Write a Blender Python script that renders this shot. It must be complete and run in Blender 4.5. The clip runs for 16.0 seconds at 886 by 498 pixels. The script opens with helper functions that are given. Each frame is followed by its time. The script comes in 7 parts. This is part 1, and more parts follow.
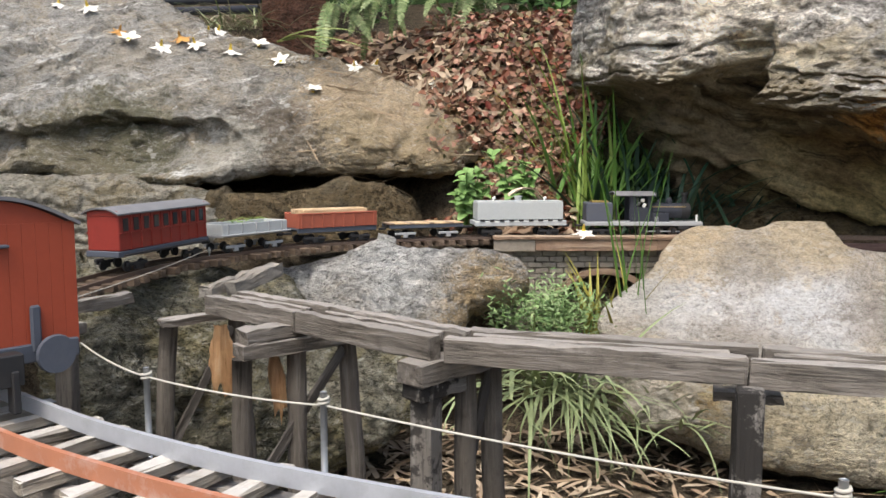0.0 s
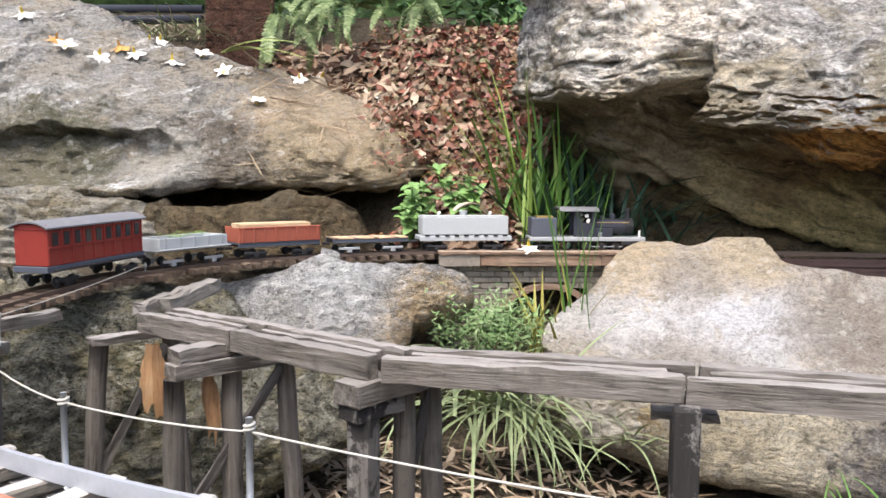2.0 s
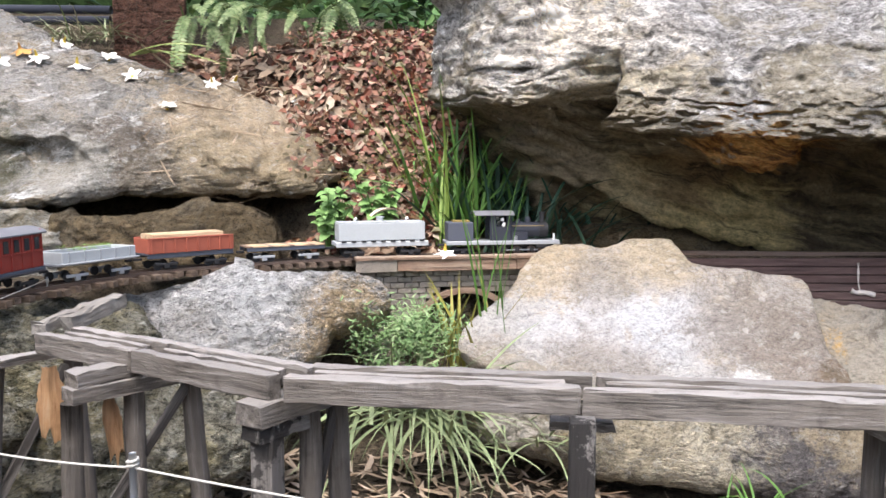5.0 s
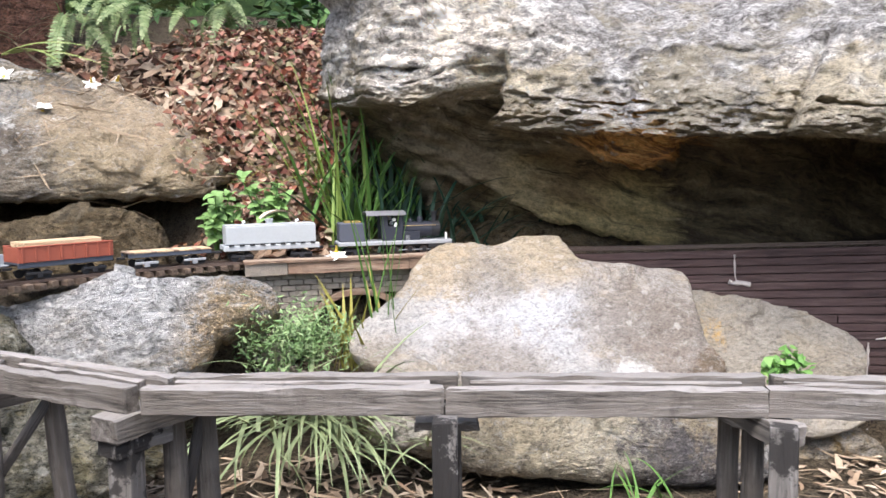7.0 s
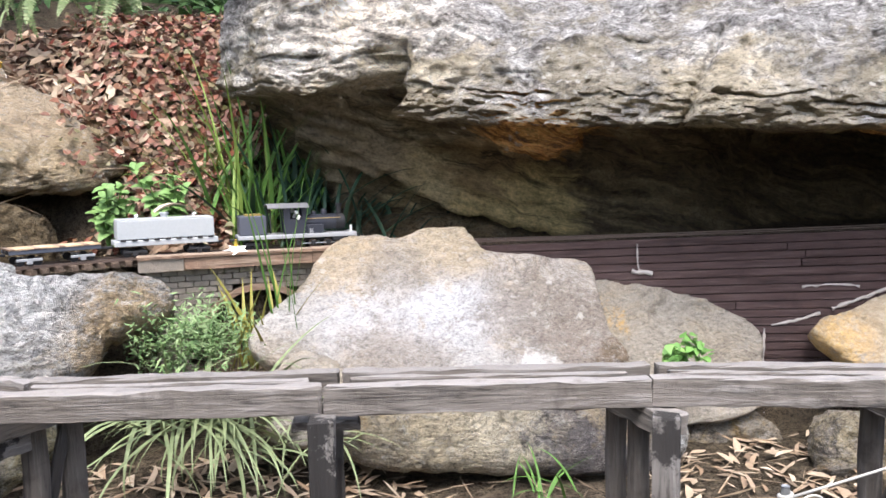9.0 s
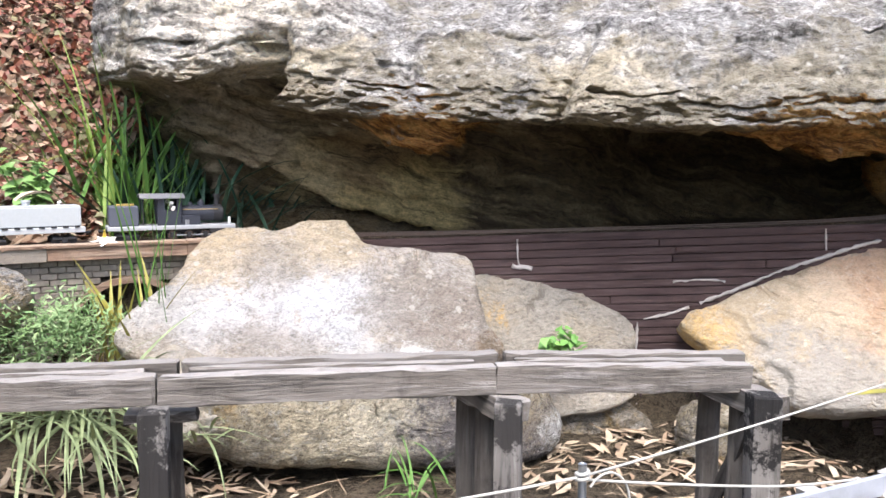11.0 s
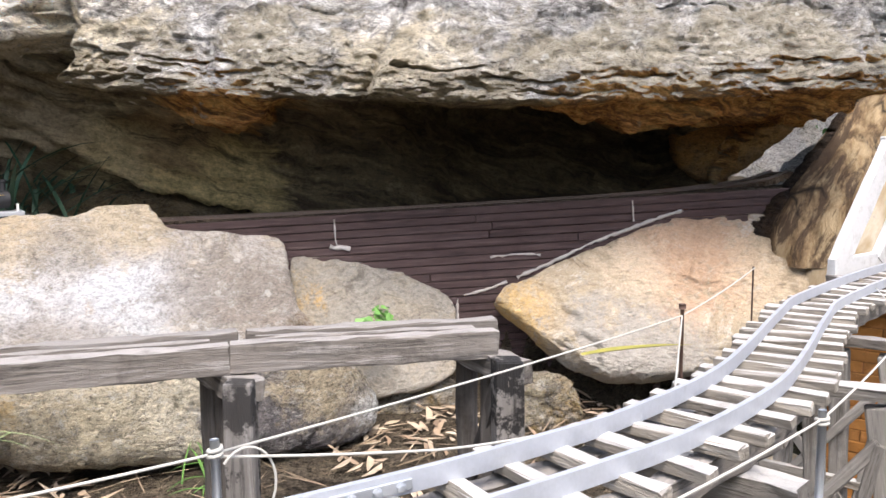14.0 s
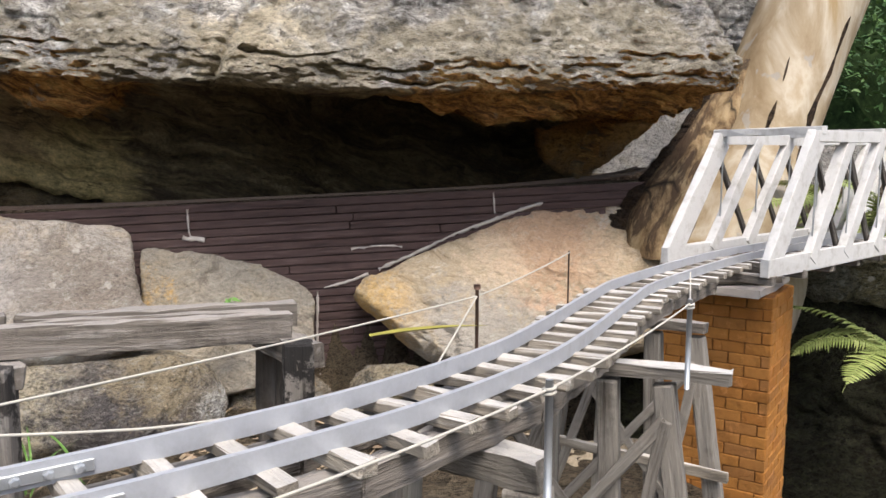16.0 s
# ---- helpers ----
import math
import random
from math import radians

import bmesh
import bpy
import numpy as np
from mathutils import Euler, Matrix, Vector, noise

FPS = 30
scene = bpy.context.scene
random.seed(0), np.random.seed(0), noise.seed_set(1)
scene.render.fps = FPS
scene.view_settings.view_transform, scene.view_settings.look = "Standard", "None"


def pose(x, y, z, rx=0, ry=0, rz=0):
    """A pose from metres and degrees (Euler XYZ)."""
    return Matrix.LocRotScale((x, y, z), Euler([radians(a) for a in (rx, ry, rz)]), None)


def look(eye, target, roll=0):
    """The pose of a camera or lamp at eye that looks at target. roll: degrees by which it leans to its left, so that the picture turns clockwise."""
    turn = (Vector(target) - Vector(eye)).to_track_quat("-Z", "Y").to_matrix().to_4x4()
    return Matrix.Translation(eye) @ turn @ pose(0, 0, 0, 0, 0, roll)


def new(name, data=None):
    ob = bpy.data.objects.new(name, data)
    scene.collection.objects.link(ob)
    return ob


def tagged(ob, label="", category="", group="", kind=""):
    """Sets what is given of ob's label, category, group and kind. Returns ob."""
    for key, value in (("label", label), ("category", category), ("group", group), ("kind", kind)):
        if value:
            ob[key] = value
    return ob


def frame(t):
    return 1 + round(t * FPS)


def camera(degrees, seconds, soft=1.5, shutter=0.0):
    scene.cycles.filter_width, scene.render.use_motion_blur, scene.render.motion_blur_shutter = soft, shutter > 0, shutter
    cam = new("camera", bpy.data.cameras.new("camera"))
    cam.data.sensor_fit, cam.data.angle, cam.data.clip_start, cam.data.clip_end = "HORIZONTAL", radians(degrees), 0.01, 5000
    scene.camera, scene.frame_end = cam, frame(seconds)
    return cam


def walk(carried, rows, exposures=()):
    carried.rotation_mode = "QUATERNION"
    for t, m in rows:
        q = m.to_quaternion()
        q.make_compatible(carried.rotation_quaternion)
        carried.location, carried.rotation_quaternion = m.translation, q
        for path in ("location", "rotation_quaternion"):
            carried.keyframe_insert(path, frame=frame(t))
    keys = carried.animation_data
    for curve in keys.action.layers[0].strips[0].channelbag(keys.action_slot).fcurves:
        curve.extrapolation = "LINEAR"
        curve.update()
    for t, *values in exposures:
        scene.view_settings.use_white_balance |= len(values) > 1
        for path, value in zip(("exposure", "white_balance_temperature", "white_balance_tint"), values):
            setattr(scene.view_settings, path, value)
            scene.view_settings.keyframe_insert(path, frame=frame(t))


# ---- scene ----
cam = camera(56.80, 16.0)
CAMERA_PATH = [
    # seconds, eye x, y, z (m), yaw, pitch, roll (degrees)
    (0.0, -0.0000, -0.0000, 1.0000, -0.00, -6.00, 0.00),
    (0.5, 0.0039, 0.0023, 1.0052, -0.87, -5.59, 0.11),
    (1.0, 0.0125, 0.0085, 1.0041, -2.15, -5.41, -0.02),
    (1.5, 0.0211, 0.0142, 1.0047, -3.34, -5.43, 0.29),
    (2.0, 0.0155, 0.0167, 1.0045, -3.50, -5.09, 0.47),
    (2.5, 0.0138, 0.0173, 1.0057, -3.40, -4.96, 0.53),
    (3.0, 0.0132, 0.0216, 1.0090, -3.51, -4.93, 0.60),
    (3.2, 0.0141, 0.0205, 1.0120, -3.68, -4.84, 0.62),
    (5.5, 0.0719, 0.0100, 1.0308, -10.17, -5.46, -0.39),
    (6.0, 0.0941, 0.0114, 1.0280, -11.86, -5.54, -0.59),
    (6.5, 0.1066, 0.0093, 1.0275, -13.50, -5.53, -0.65),
    (7.0, 0.1157, 0.0031, 1.0324, -14.49, -5.41, -0.87),
    (7.5, 0.1281, 0.0058, 1.0337, -15.63, -5.44, -0.92),
    (8.0, 0.1398, 0.0141, 1.0310, -16.85, -5.57, -0.83),
    (8.5, 0.1599, 0.0234, 1.0265, -18.29, -5.85, -1.01),
    (9.0, 0.1766, 0.0253, 1.0246, -19.88, -5.96, -1.02),
    (11.5, 0.2691, 0.0048, 1.0056, -28.14, -6.14, 0.21),
    (12.0, 0.2976, 0.0060, 1.0010, -29.74, -6.19, 0.04),
    (12.5, 0.3202, 0.0039, 0.9946, -31.23, -6.31, 0.02),
    (13.0, 0.3350, -0.0067, 0.9939, -32.48, -6.52, -0.17),
    (13.5, 0.3621, -0.0221, 0.9888, -33.96, -6.73, -0.25),
    (14.0, 0.4010, -0.0367, 0.9841, -35.52, -7.07, -0.67),
    (14.5, 0.4443, -0.0451, 0.9739, -37.29, -7.52, -0.80),
    (15.0, 0.4802, -0.0642, 0.9675, -39.01, -7.39, -0.16),
    (15.5, 0.5018, -0.0791, 0.9595, -40.69, -7.39, 0.37),
    (16.0, 0.5173, -0.1003, 0.9578, -42.16, -7.14, 0.19),
]
walk(cam, [(t, pose(x, y, z, 90 + pitch, 0, yaw) @ pose(0, 0, 0, 0, 0, roll)) for t, x, y, z, yaw, pitch, roll in CAMERA_PATH],
     [(0.0, 0.41, 6800, 8), (1.0, 0.57, 6700, 9), (2.0, 0.77, 6500, 11), (3.0, 0.82, 6450, 12), (5.5, 0.87, 6300, 12), (9.0, 0.92, 6250, 12), (11.5, 1.06, 6250, 12), (13.5, 1.0, 6350, 12), (14.7, 0.75, 6600, 12), (16.0, 0.48, 6750, 10)])

# ---- light ----
world = bpy.data.worlds.new("sky")
scene.world = world
world.use_nodes = True
_wn = world.node_tree
_sky = _wn.nodes.new("ShaderNodeTexSky")
_sky.sky_type = "NISHITA"
_sky.sun_disc = False
_sky.sun_elevation = radians(61)
_sky.sun_rotation = radians(200)
_sky.air_density, _sky.dust_density, _sky.ozone_density = 1.0, 4.0, 1.0
_bg = _wn.nodes["Background"]
_wn.links.new(_sky.outputs[0], _bg.inputs[0])
_bg.inputs[1].default_value = 0.2
sun = new("sun", bpy.data.lights.new("sun", "SUN"))
sun.data.energy, sun.data.angle, sun.data.color = 2.2, radians(32), (1.0, 0.975, 0.945)
sun.matrix_world = look((-0.5, -0.75, 3.6), (0.4, 1.0, 0))


# ---- materials ----
class Nodes:
    """Short hand for building a node material."""

    def __init__(self, name, rough=0.8, metal=0.0, spec=0.3):
        self.m = bpy.data.materials.new(name)
        self.m.use_nodes = True
        self.t = self.m.node_tree
        self.b = self.t.nodes["Principled BSDF"]
        self.b.inputs["Roughness"].default_value = rough
        self.b.inputs["Metallic"].default_value = metal
        self.b.inputs["Specular IOR Level"].default_value = spec
        self.geo = self.t.nodes.new("ShaderNodeNewGeometry")
        self.pos = self.geo.outputs["Position"]

    def link(self, a, b):
        self.t.links.new(a, b)

    def put(self, socket, value):
        if isinstance(value, bpy.types.NodeSocket):
            self.link(value, socket)
        elif isinstance(value, (tuple, list)) and len(value) == 3 and socket.type == "RGBA":
            socket.default_value = (*value, 1)
        else:
            socket.default_value = value

    def scaled(self, vec, s):
        n = self.t.nodes.new("ShaderNodeMapping")
        n.inputs["Scale"].default_value = s
        self.link(vec, n.inputs["Vector"])
        return n.outputs[0]

    def noise(self, scale, detail=4, rough=0.6, vec=None, warp=0.0):
        n = self.t.nodes.new("ShaderNodeTexNoise")
        n.inputs["Scale"].default_value = scale
        n.inputs["Detail"].default_value = detail
        n.inputs["Roughness"].default_value = rough
        n.inputs["Distortion"].default_value = warp
        self.link(vec if vec is not None else self.pos, n.inputs["Vector"])
        return n.outputs["Fac"]

    def cells(self, scale, vec=None, feature="F1"):
        n = self.t.nodes.new("ShaderNodeTexVoronoi")
        n.feature = feature
        n.inputs["Scale"].default_value = scale
        self.link(vec if vec is not None else self.pos, n.inputs["Vector"])
        return n.outputs["Distance"]

    def warped(self, vec, scale, amount):
        """A place shaken by noise, to make edges ragged."""
        n = self.t.nodes.new("ShaderNodeTexNoise")
        n.inputs["Scale"].default_value = scale
        n.inputs["Detail"].default_value = 5
        self.link(vec, n.inputs["Vector"])
        k = self.t.nodes.new("ShaderNodeVectorMath")
        k.operation = "MULTIPLY_ADD"
        self.link(n.outputs["Color"], k.inputs[0])
        k.inputs[1].default_value = (amount, amount, amount)
        self.link(vec, k.inputs[2])
        return k.outputs[0]

    def flakes(self, scale, vec):
        """A random shade for each small cell."""
        n = self.t.nodes.new("ShaderNodeTexVoronoi")
        n.inputs["Scale"].default_value = scale
        self.link(vec, n.inputs["Vector"])
        return n.outputs["Color"]

    def ramp(self, fac, *stops):
        n = self.t.nodes.new("ShaderNodeValToRGB")
        e = n.color_ramp.elements
        while len(e) < len(stops):
            e.new(0.5)
        for k, (p, c) in enumerate(stops):
            e[k].position = p
            e[k].color = (c, c, c, 1) if isinstance(c, (int, float)) else (*c, 1)
        self.link(fac, n.inputs[0])
        return n.outputs[0]

    def mix(self, fac, a, b, mode="MIX"):
        n = self.t.nodes.new("ShaderNodeMix")
        n.data_type, n.blend_type = "RGBA", mode
        self.put(n.inputs[0], fac)
        self.put(n.inputs[6], a)
        self.put(n.inputs[7], b)
        return n.outputs[2]

    def math(self, op, a, b=0.0):
        n = self.t.nodes.new("ShaderNodeMath")
        n.operation = op
        self.put(n.inputs[0], a)
        self.put(n.inputs[1], b)
        return n.outputs[0]

    def upness(self):
        n = self.t.nodes.new("ShaderNodeSeparateXYZ")
        self.link(self.geo.outputs["Normal"], n.inputs[0])
        return n.outputs["Z"]

    def random(self, island=False):
        if island:
            return self.geo.outputs["Random Per Island"]
        return self.t.nodes.new("ShaderNodeObjectInfo").outputs["Random"]

    def bump(self, height, strength=0.5, distance=0.01):
        n = self.t.nodes.new("ShaderNodeBump")
        n.inputs["Strength"].default_value = strength
        n.inputs["Distance"].default_value = distance
        self.link(height, n.inputs["Height"])
        prev = self.b.inputs["Normal"]
        if prev.is_linked:
            self.link(prev.links[0].from_socket, n.inputs["Normal"])
        self.link(n.outputs[0], prev)

    def done(self, colour, rough=None):
        self.put(self.b.inputs["Base Color"], colour)
        if rough is not None:
            self.put(self.b.inputs["Roughness"], rough)
        return self.m


def stone(name, warm, grey, dark, pale=(0.62, 0.6, 0.55), lichen=0.5, cover=0.5, rust=None, spots=True, relief=1.0, speckle=1.0, blooms=(), streak=0.0):
    """Weathered sandstone: warm body, grey crust, grain, dark algae, pits and pale lichen flecks. blooms: ragged stains (place, radius, colour, strength)."""
    n = Nodes(name, rough=0.92, spec=0.15)
    wob = n.warped(n.pos, 9, 0.05)
    flat = n.scaled(wob, (1.0, 1.0, 1.8))
    grit = n.math("ADD", n.math("MULTIPLY", n.noise(30, 8, 0.8, vec=flat), 0.5), n.math("MULTIPLY", n.noise(120, 4, 0.75, vec=flat), 0.5))
    s = min(1.2, 0.15 + speckle)
    tone = n.ramp(grit, (0.5 - 0.10, 0.78 - 0.48 * s), (0.5 - 0.035, 0.80 - 0.10 * s), (0.5 + 0.03, 0.82 + 0.03 * s), (0.5 + 0.09, 0.86 + 0.14 * s))
    flake = n.flakes(48, flat)
    tone = n.mix(min(0.6, 0.1 + 0.5 * speckle), tone, n.mix(flake, (0.55, 0.55, 0.55), (1.0, 1.0, 1.0)), "MULTIPLY")
    where = n.ramp(n.noise(5.5, 10, 0.75, vec=wob, warp=0.5), (cover - 0.05, 0.0), (cover + 0.05, 1.0))
    up = n.ramp(n.upness(), (0.1, 0.0), (0.9, 0.35))
    body = warm
    if rust:
        body = n.mix(n.ramp(n.noise(4.0, 8, 0.7, vec=n.scaled(wob, (1, 1, 2.2))), (0.48, 0.0), (0.58, 0.9)), warm, rust)
    col = n.mix(n.math("MINIMUM", n.math("ADD", where, up), 1.0), body, grey)
    stain = n.ramp(n.noise(4.6, 10, 0.8, vec=n.scaled(wob, (1.0, 1.0, 0.75)), warp=0.7), (0.545, 0.0), (0.61, 0.8))
    col = n.mix(stain, col, dark)
    if streak:
        lean = n.t.nodes.new("ShaderNodeMapping")
        lean.inputs["Rotation"].default_value = (0.35, radians(28), 0)
        n.link(wob, lean.inputs["Vector"])
        for shade, scale, at, amount in ((tuple(c * 0.9 for c in dark), (2.2, 9, 13), 0.54, 0.75), (pale, (3.2, 9, 16), 0.54, 0.9)):
            lines = n.ramp(n.noise(1.0, 10, 0.78, vec=n.scaled(lean.outputs[0], scale), warp=0.3), (at, 0.0), (at + 0.05, amount * streak))
            col = n.mix(lines, col, shade)
    for place, radius, colour, strength in blooms:
        off = n.t.nodes.new("ShaderNodeVectorMath")
        off.operation = "DISTANCE"
        n.link(wob, off.inputs[0])
        off.inputs[1].default_value = place
        near = n.math("MULTIPLY", n.math("SUBTRACT", 1.0, n.math("DIVIDE", off.outputs["Value"], radius * 1.35)), 0.8)
        ragged = n.math("ADD", near, n.math("MULTIPLY", n.math("SUBTRACT", n.noise(15, 10, 0.85), 0.5), 2.6))
        col = n.mix(n.math("MULTIPLY", n.ramp(ragged, (0.12, 0.0), (0.42, 1.0)), strength), col, colour)
    mottle = n.ramp(n.noise(20, 10, 0.88, vec=flat, warp=0.6), (0.535, 0.0), (0.585, 0.75))
    col = n.mix(n.math("MULTIPLY", mottle, min(1.0, speckle)), col, tuple(c * 1.1 for c in dark))
    col = n.mix(1.0, n.mix(1.0, col, (1.62, 1.62, 1.62), "MULTIPLY"), tone, "MULTIPLY")
    fine = n.ramp(n.noise(70, 6, 0.9, vec=flat), (0.40, 0.9), (0.455, 0.0))
    col = n.mix(n.math("MULTIPLY", fine, min(1.0, speckle)), col, tuple(c * 0.4 for c in dark))
    light = n.ramp(n.noise(34, 9, 0.9, vec=flat, warp=0.4), (0.535, 0.0), (0.575, 0.85))
    col = n.mix(n.math("MULTIPLY", light, min(1.0, 0.1 + 0.3 * speckle + 0.5 * lichen)), col, pale)
    if spots:
        dots = n.ramp(n.math("ADD", n.cells(17), n.math("MULTIPLY", n.noise(55, 5, 0.8), 0.5)), (0.40, 1.0), (0.44, 0.0))
        region = n.ramp(n.noise(3.1, 6, 0.7), (0.5, 0.0), (0.55, 1.0))
        col = n.mix(n.math("MULTIPLY", n.math("MULTIPLY", dots, region), min(1.0, lichen)), col, tuple(min(1, c * 1.15) for c in pale))
    n.bump(n.noise(16, 10, 0.85, vec=flat), 0.9 * relief, 0.036)
    n.bump(n.math("MINIMUM", n.cells(42, vec=flat), 0.5), 0.7 * relief, 0.018)
    n.bump(grit, min(1.0, 0.35 + 0.7 * speckle) * relief, 0.03)
    return n.done(col)


M_BOULDER = stone("pale_boulder_sandstone", (0.43, 0.37, 0.285), (0.40, 0.37, 0.335), (0.17, 0.145, 0.12), pale=(0.66, 0.64, 0.6), lichen=0.5, cover=0.5, speckle=0.4, relief=0.9,
                  blooms=[((0.62, 2.12, 0.67), 0.20, (0.49, 0.475, 0.45), 0.8), ((0.78, 2.08, 0.68), 0.18, (0.56, 0.55, 0.54), 0.85), ((0.94, 2.02, 0.66), 0.15, (0.58, 0.585, 0.59), 0.85), ((0.95, 1.9, 0.57), 0.10, (0.52, 0.515, 0.5), 0.7), ((0.68, 2.24, 0.79), 0.14, (0.45, 0.355, 0.225), 0.75), ((0.98, 2.19, 0.82), 0.14, (0.45, 0.375, 0.26), 0.75), ((0.83, 2.16, 0.75), 0.10, (0.27, 0.235, 0.19), 0.65),
                          ((1.16, 1.95, 0.65), 0.17, (0.27, 0.24, 0.21), 0.85), ((1.28, 1.9, 0.64), 0.15, (0.26, 0.225, 0.19), 0.85), ((1.21, 1.81, 0.55), 0.12, (0.26, 0.22, 0.185), 0.8), ((1.31, 1.80, 0.53), 0.08, (0.17, 0.125, 0.08), 0.85), ((0.75, 1.94, 0.55), 0.15, (0.3, 0.265, 0.225), 0.8), ((0.50, 2.02, 0.56), 0.10, (0.3, 0.25, 0.19), 0.7), ((1.09, 1.83, 0.54), 0.05, (0.7, 0.69, 0.66), 0.9)])
M_FARSTONE = stone("far_pale_sandstone", (0.46, 0.43, 0.37), (0.46, 0.445, 0.425), (0.22, 0.2, 0.18), lichen=0.6, cover=0.47)
M_LEFTB = stone("grey_lichen_sandstone", (0.33, 0.29, 0.22), (0.42, 0.41, 0.39), (0.14, 0.13, 0.12), pale=(0.64, 0.63, 0.6), lichen=0.7, cover=0.46, speckle=0.75, relief=1.3, streak=0.4,
                blooms=[((0.14, 2.16, 0.64), 0.16, (0.40, 0.29, 0.16), 0.85), ((-0.12, 2.2, 0.76), 0.16, (0.64, 0.635, 0.62), 0.8), ((-0.3, 2.05, 0.66), 0.2, (0.54, 0.53, 0.51), 0.6)])
M_BACK = stone("brown_grey_sandstone", (0.33, 0.27, 0.185), (0.31, 0.295, 0.27), (0.1, 0.09, 0.075), pale=(0.68, 0.67, 0.64), lichen=0.4, cover=0.52, speckle=0.4, streak=1.1,
               blooms=[((-0.14, 2.76, 1.14), 0.34, (0.42, 0.325, 0.21), 0.92), ((0.03, 2.66, 1.06), 0.24, (0.4, 0.315, 0.2), 0.9), ((-0.24, 2.9, 1.27), 0.24, (0.45, 0.36, 0.25), 0.85), ((-0.3, 2.66, 1.06), 0.2, (0.36, 0.29, 0.19), 0.85), ((-1.3, 2.85, 1.36), 0.5, (0.46, 0.455, 0.44), 0.4), ((-0.82, 2.86, 1.3), 0.28, (0.36, 0.335, 0.3), 0.45), ((-1.02, 2.6, 1.1), 0.24, (0.12, 0.115, 0.07), 0.88), ((-1.15, 2.5, 1.04), 0.22, (0.17, 0.15, 0.1), 0.85), ((-0.54, 2.7, 1.12), 0.16, (0.15, 0.125, 0.1), 0.85), ((-0.44, 2.62, 1.04), 0.13, (0.2, 0.17, 0.13), 0.8), ((-0.66, 2.62, 1.08), 0.13, (0.42, 0.4, 0.35), 0.75)])
M_LOWER = stone("mossy_lower_sandstone", (0.36, 0.305, 0.20), (0.30, 0.265, 0.215), (0.075, 0.07, 0.068), lichen=0.6, cover=0.5, rust=(0.36, 0.25, 0.11), speckle=0.7,
                blooms=[((0.85, 1.75, 0.44), 0.3, (0.5, 0.435, 0.31), 0.9), ((1.0, 1.72, 0.42), 0.14, (0.56, 0.5, 0.38), 0.85), ((1.22, 1.7, 0.36), 0.2, (0.12, 0.11, 0.115), 0.9), ((1.3, 1.72, 0.46), 0.12, (0.4, 0.33, 0.22), 0.8), ((0.62, 1.72, 0.34), 0.2, (0.15, 0.13, 0.1), 0.7), ((1.45, 1.68, 0.36), 0.07, (0.68, 0.68, 0.66), 0.95)])
M_TAN = stone("tan_sandstone", (0.35, 0.285, 0.195), (0.32, 0.275, 0.21), (0.2, 0.15, 0.095), lichen=0.25, cover=0.58, relief=0.6, speckle=0.12, spots=False, streak=0.35,
              blooms=[((1.93, 1.72, 0.48), 0.13, (0.44, 0.29, 0.11), 0.8), ((2.12, 1.48, 0.40), 0.24, (0.27, 0.255, 0.23), 0.85), ((2.4, 1.5, 0.70), 0.22, (0.44, 0.29, 0.19), 0.75), ((2.6, 1.35, 0.62), 0.16, (0.5, 0.4, 0.28), 0.7), ((2.75, 1.25, 0.68), 0.22, (0.22, 0.175, 0.12), 0.8), ((2.25, 1.6, 0.62), 0.12, (0.5, 0.41, 0.3), 0.7)])
M_PLAIN = stone("smooth_grey_sandstone", (0.3, 0.26, 0.2), (0.275, 0.25, 0.21), (0.16, 0.14, 0.115), lichen=0.15, cover=0.48, relief=0.6, speckle=0.25, spots=False,
                blooms=[((1.40, 2.02, 0.62), 0.085, (0.46, 0.29, 0.1), 0.8)])
M_BANK = stone("dark_mossy_stone", (0.28, 0.25, 0.15), (0.27, 0.255, 0.2), (0.06, 0.06, 0.038), pale=(0.56, 0.55, 0.48), lichen=0.8, cover=0.5, relief=1.8, speckle=1.0)
M_EARTH = stone("packed_earth", (0.18, 0.14, 0.095), (0.155, 0.125, 0.088), (0.045, 0.036, 0.027), pale=(0.28, 0.23, 0.16), lichen=0.0, cover=0.5, spots=False, relief=1.3)
M_EARTHROCK = stone("brown_earthy_stone", (0.2, 0.15, 0.085), (0.17, 0.14, 0.095), (0.06, 0.048, 0.032), pale=(0.3, 0.25, 0.17), lichen=0.2, cover=0.55, relief=1.6, speckle=0.8, spots=False)
M_SHELF = stone("layered_shelf_stone", (0.33, 0.28, 0.19), (0.4, 0.375, 0.32), (0.09, 0.085, 0.055), pale=(0.58, 0.56, 0.5), lichen=0.5, cover=0.48, relief=1.3, speckle=0.6, streak=0.5)


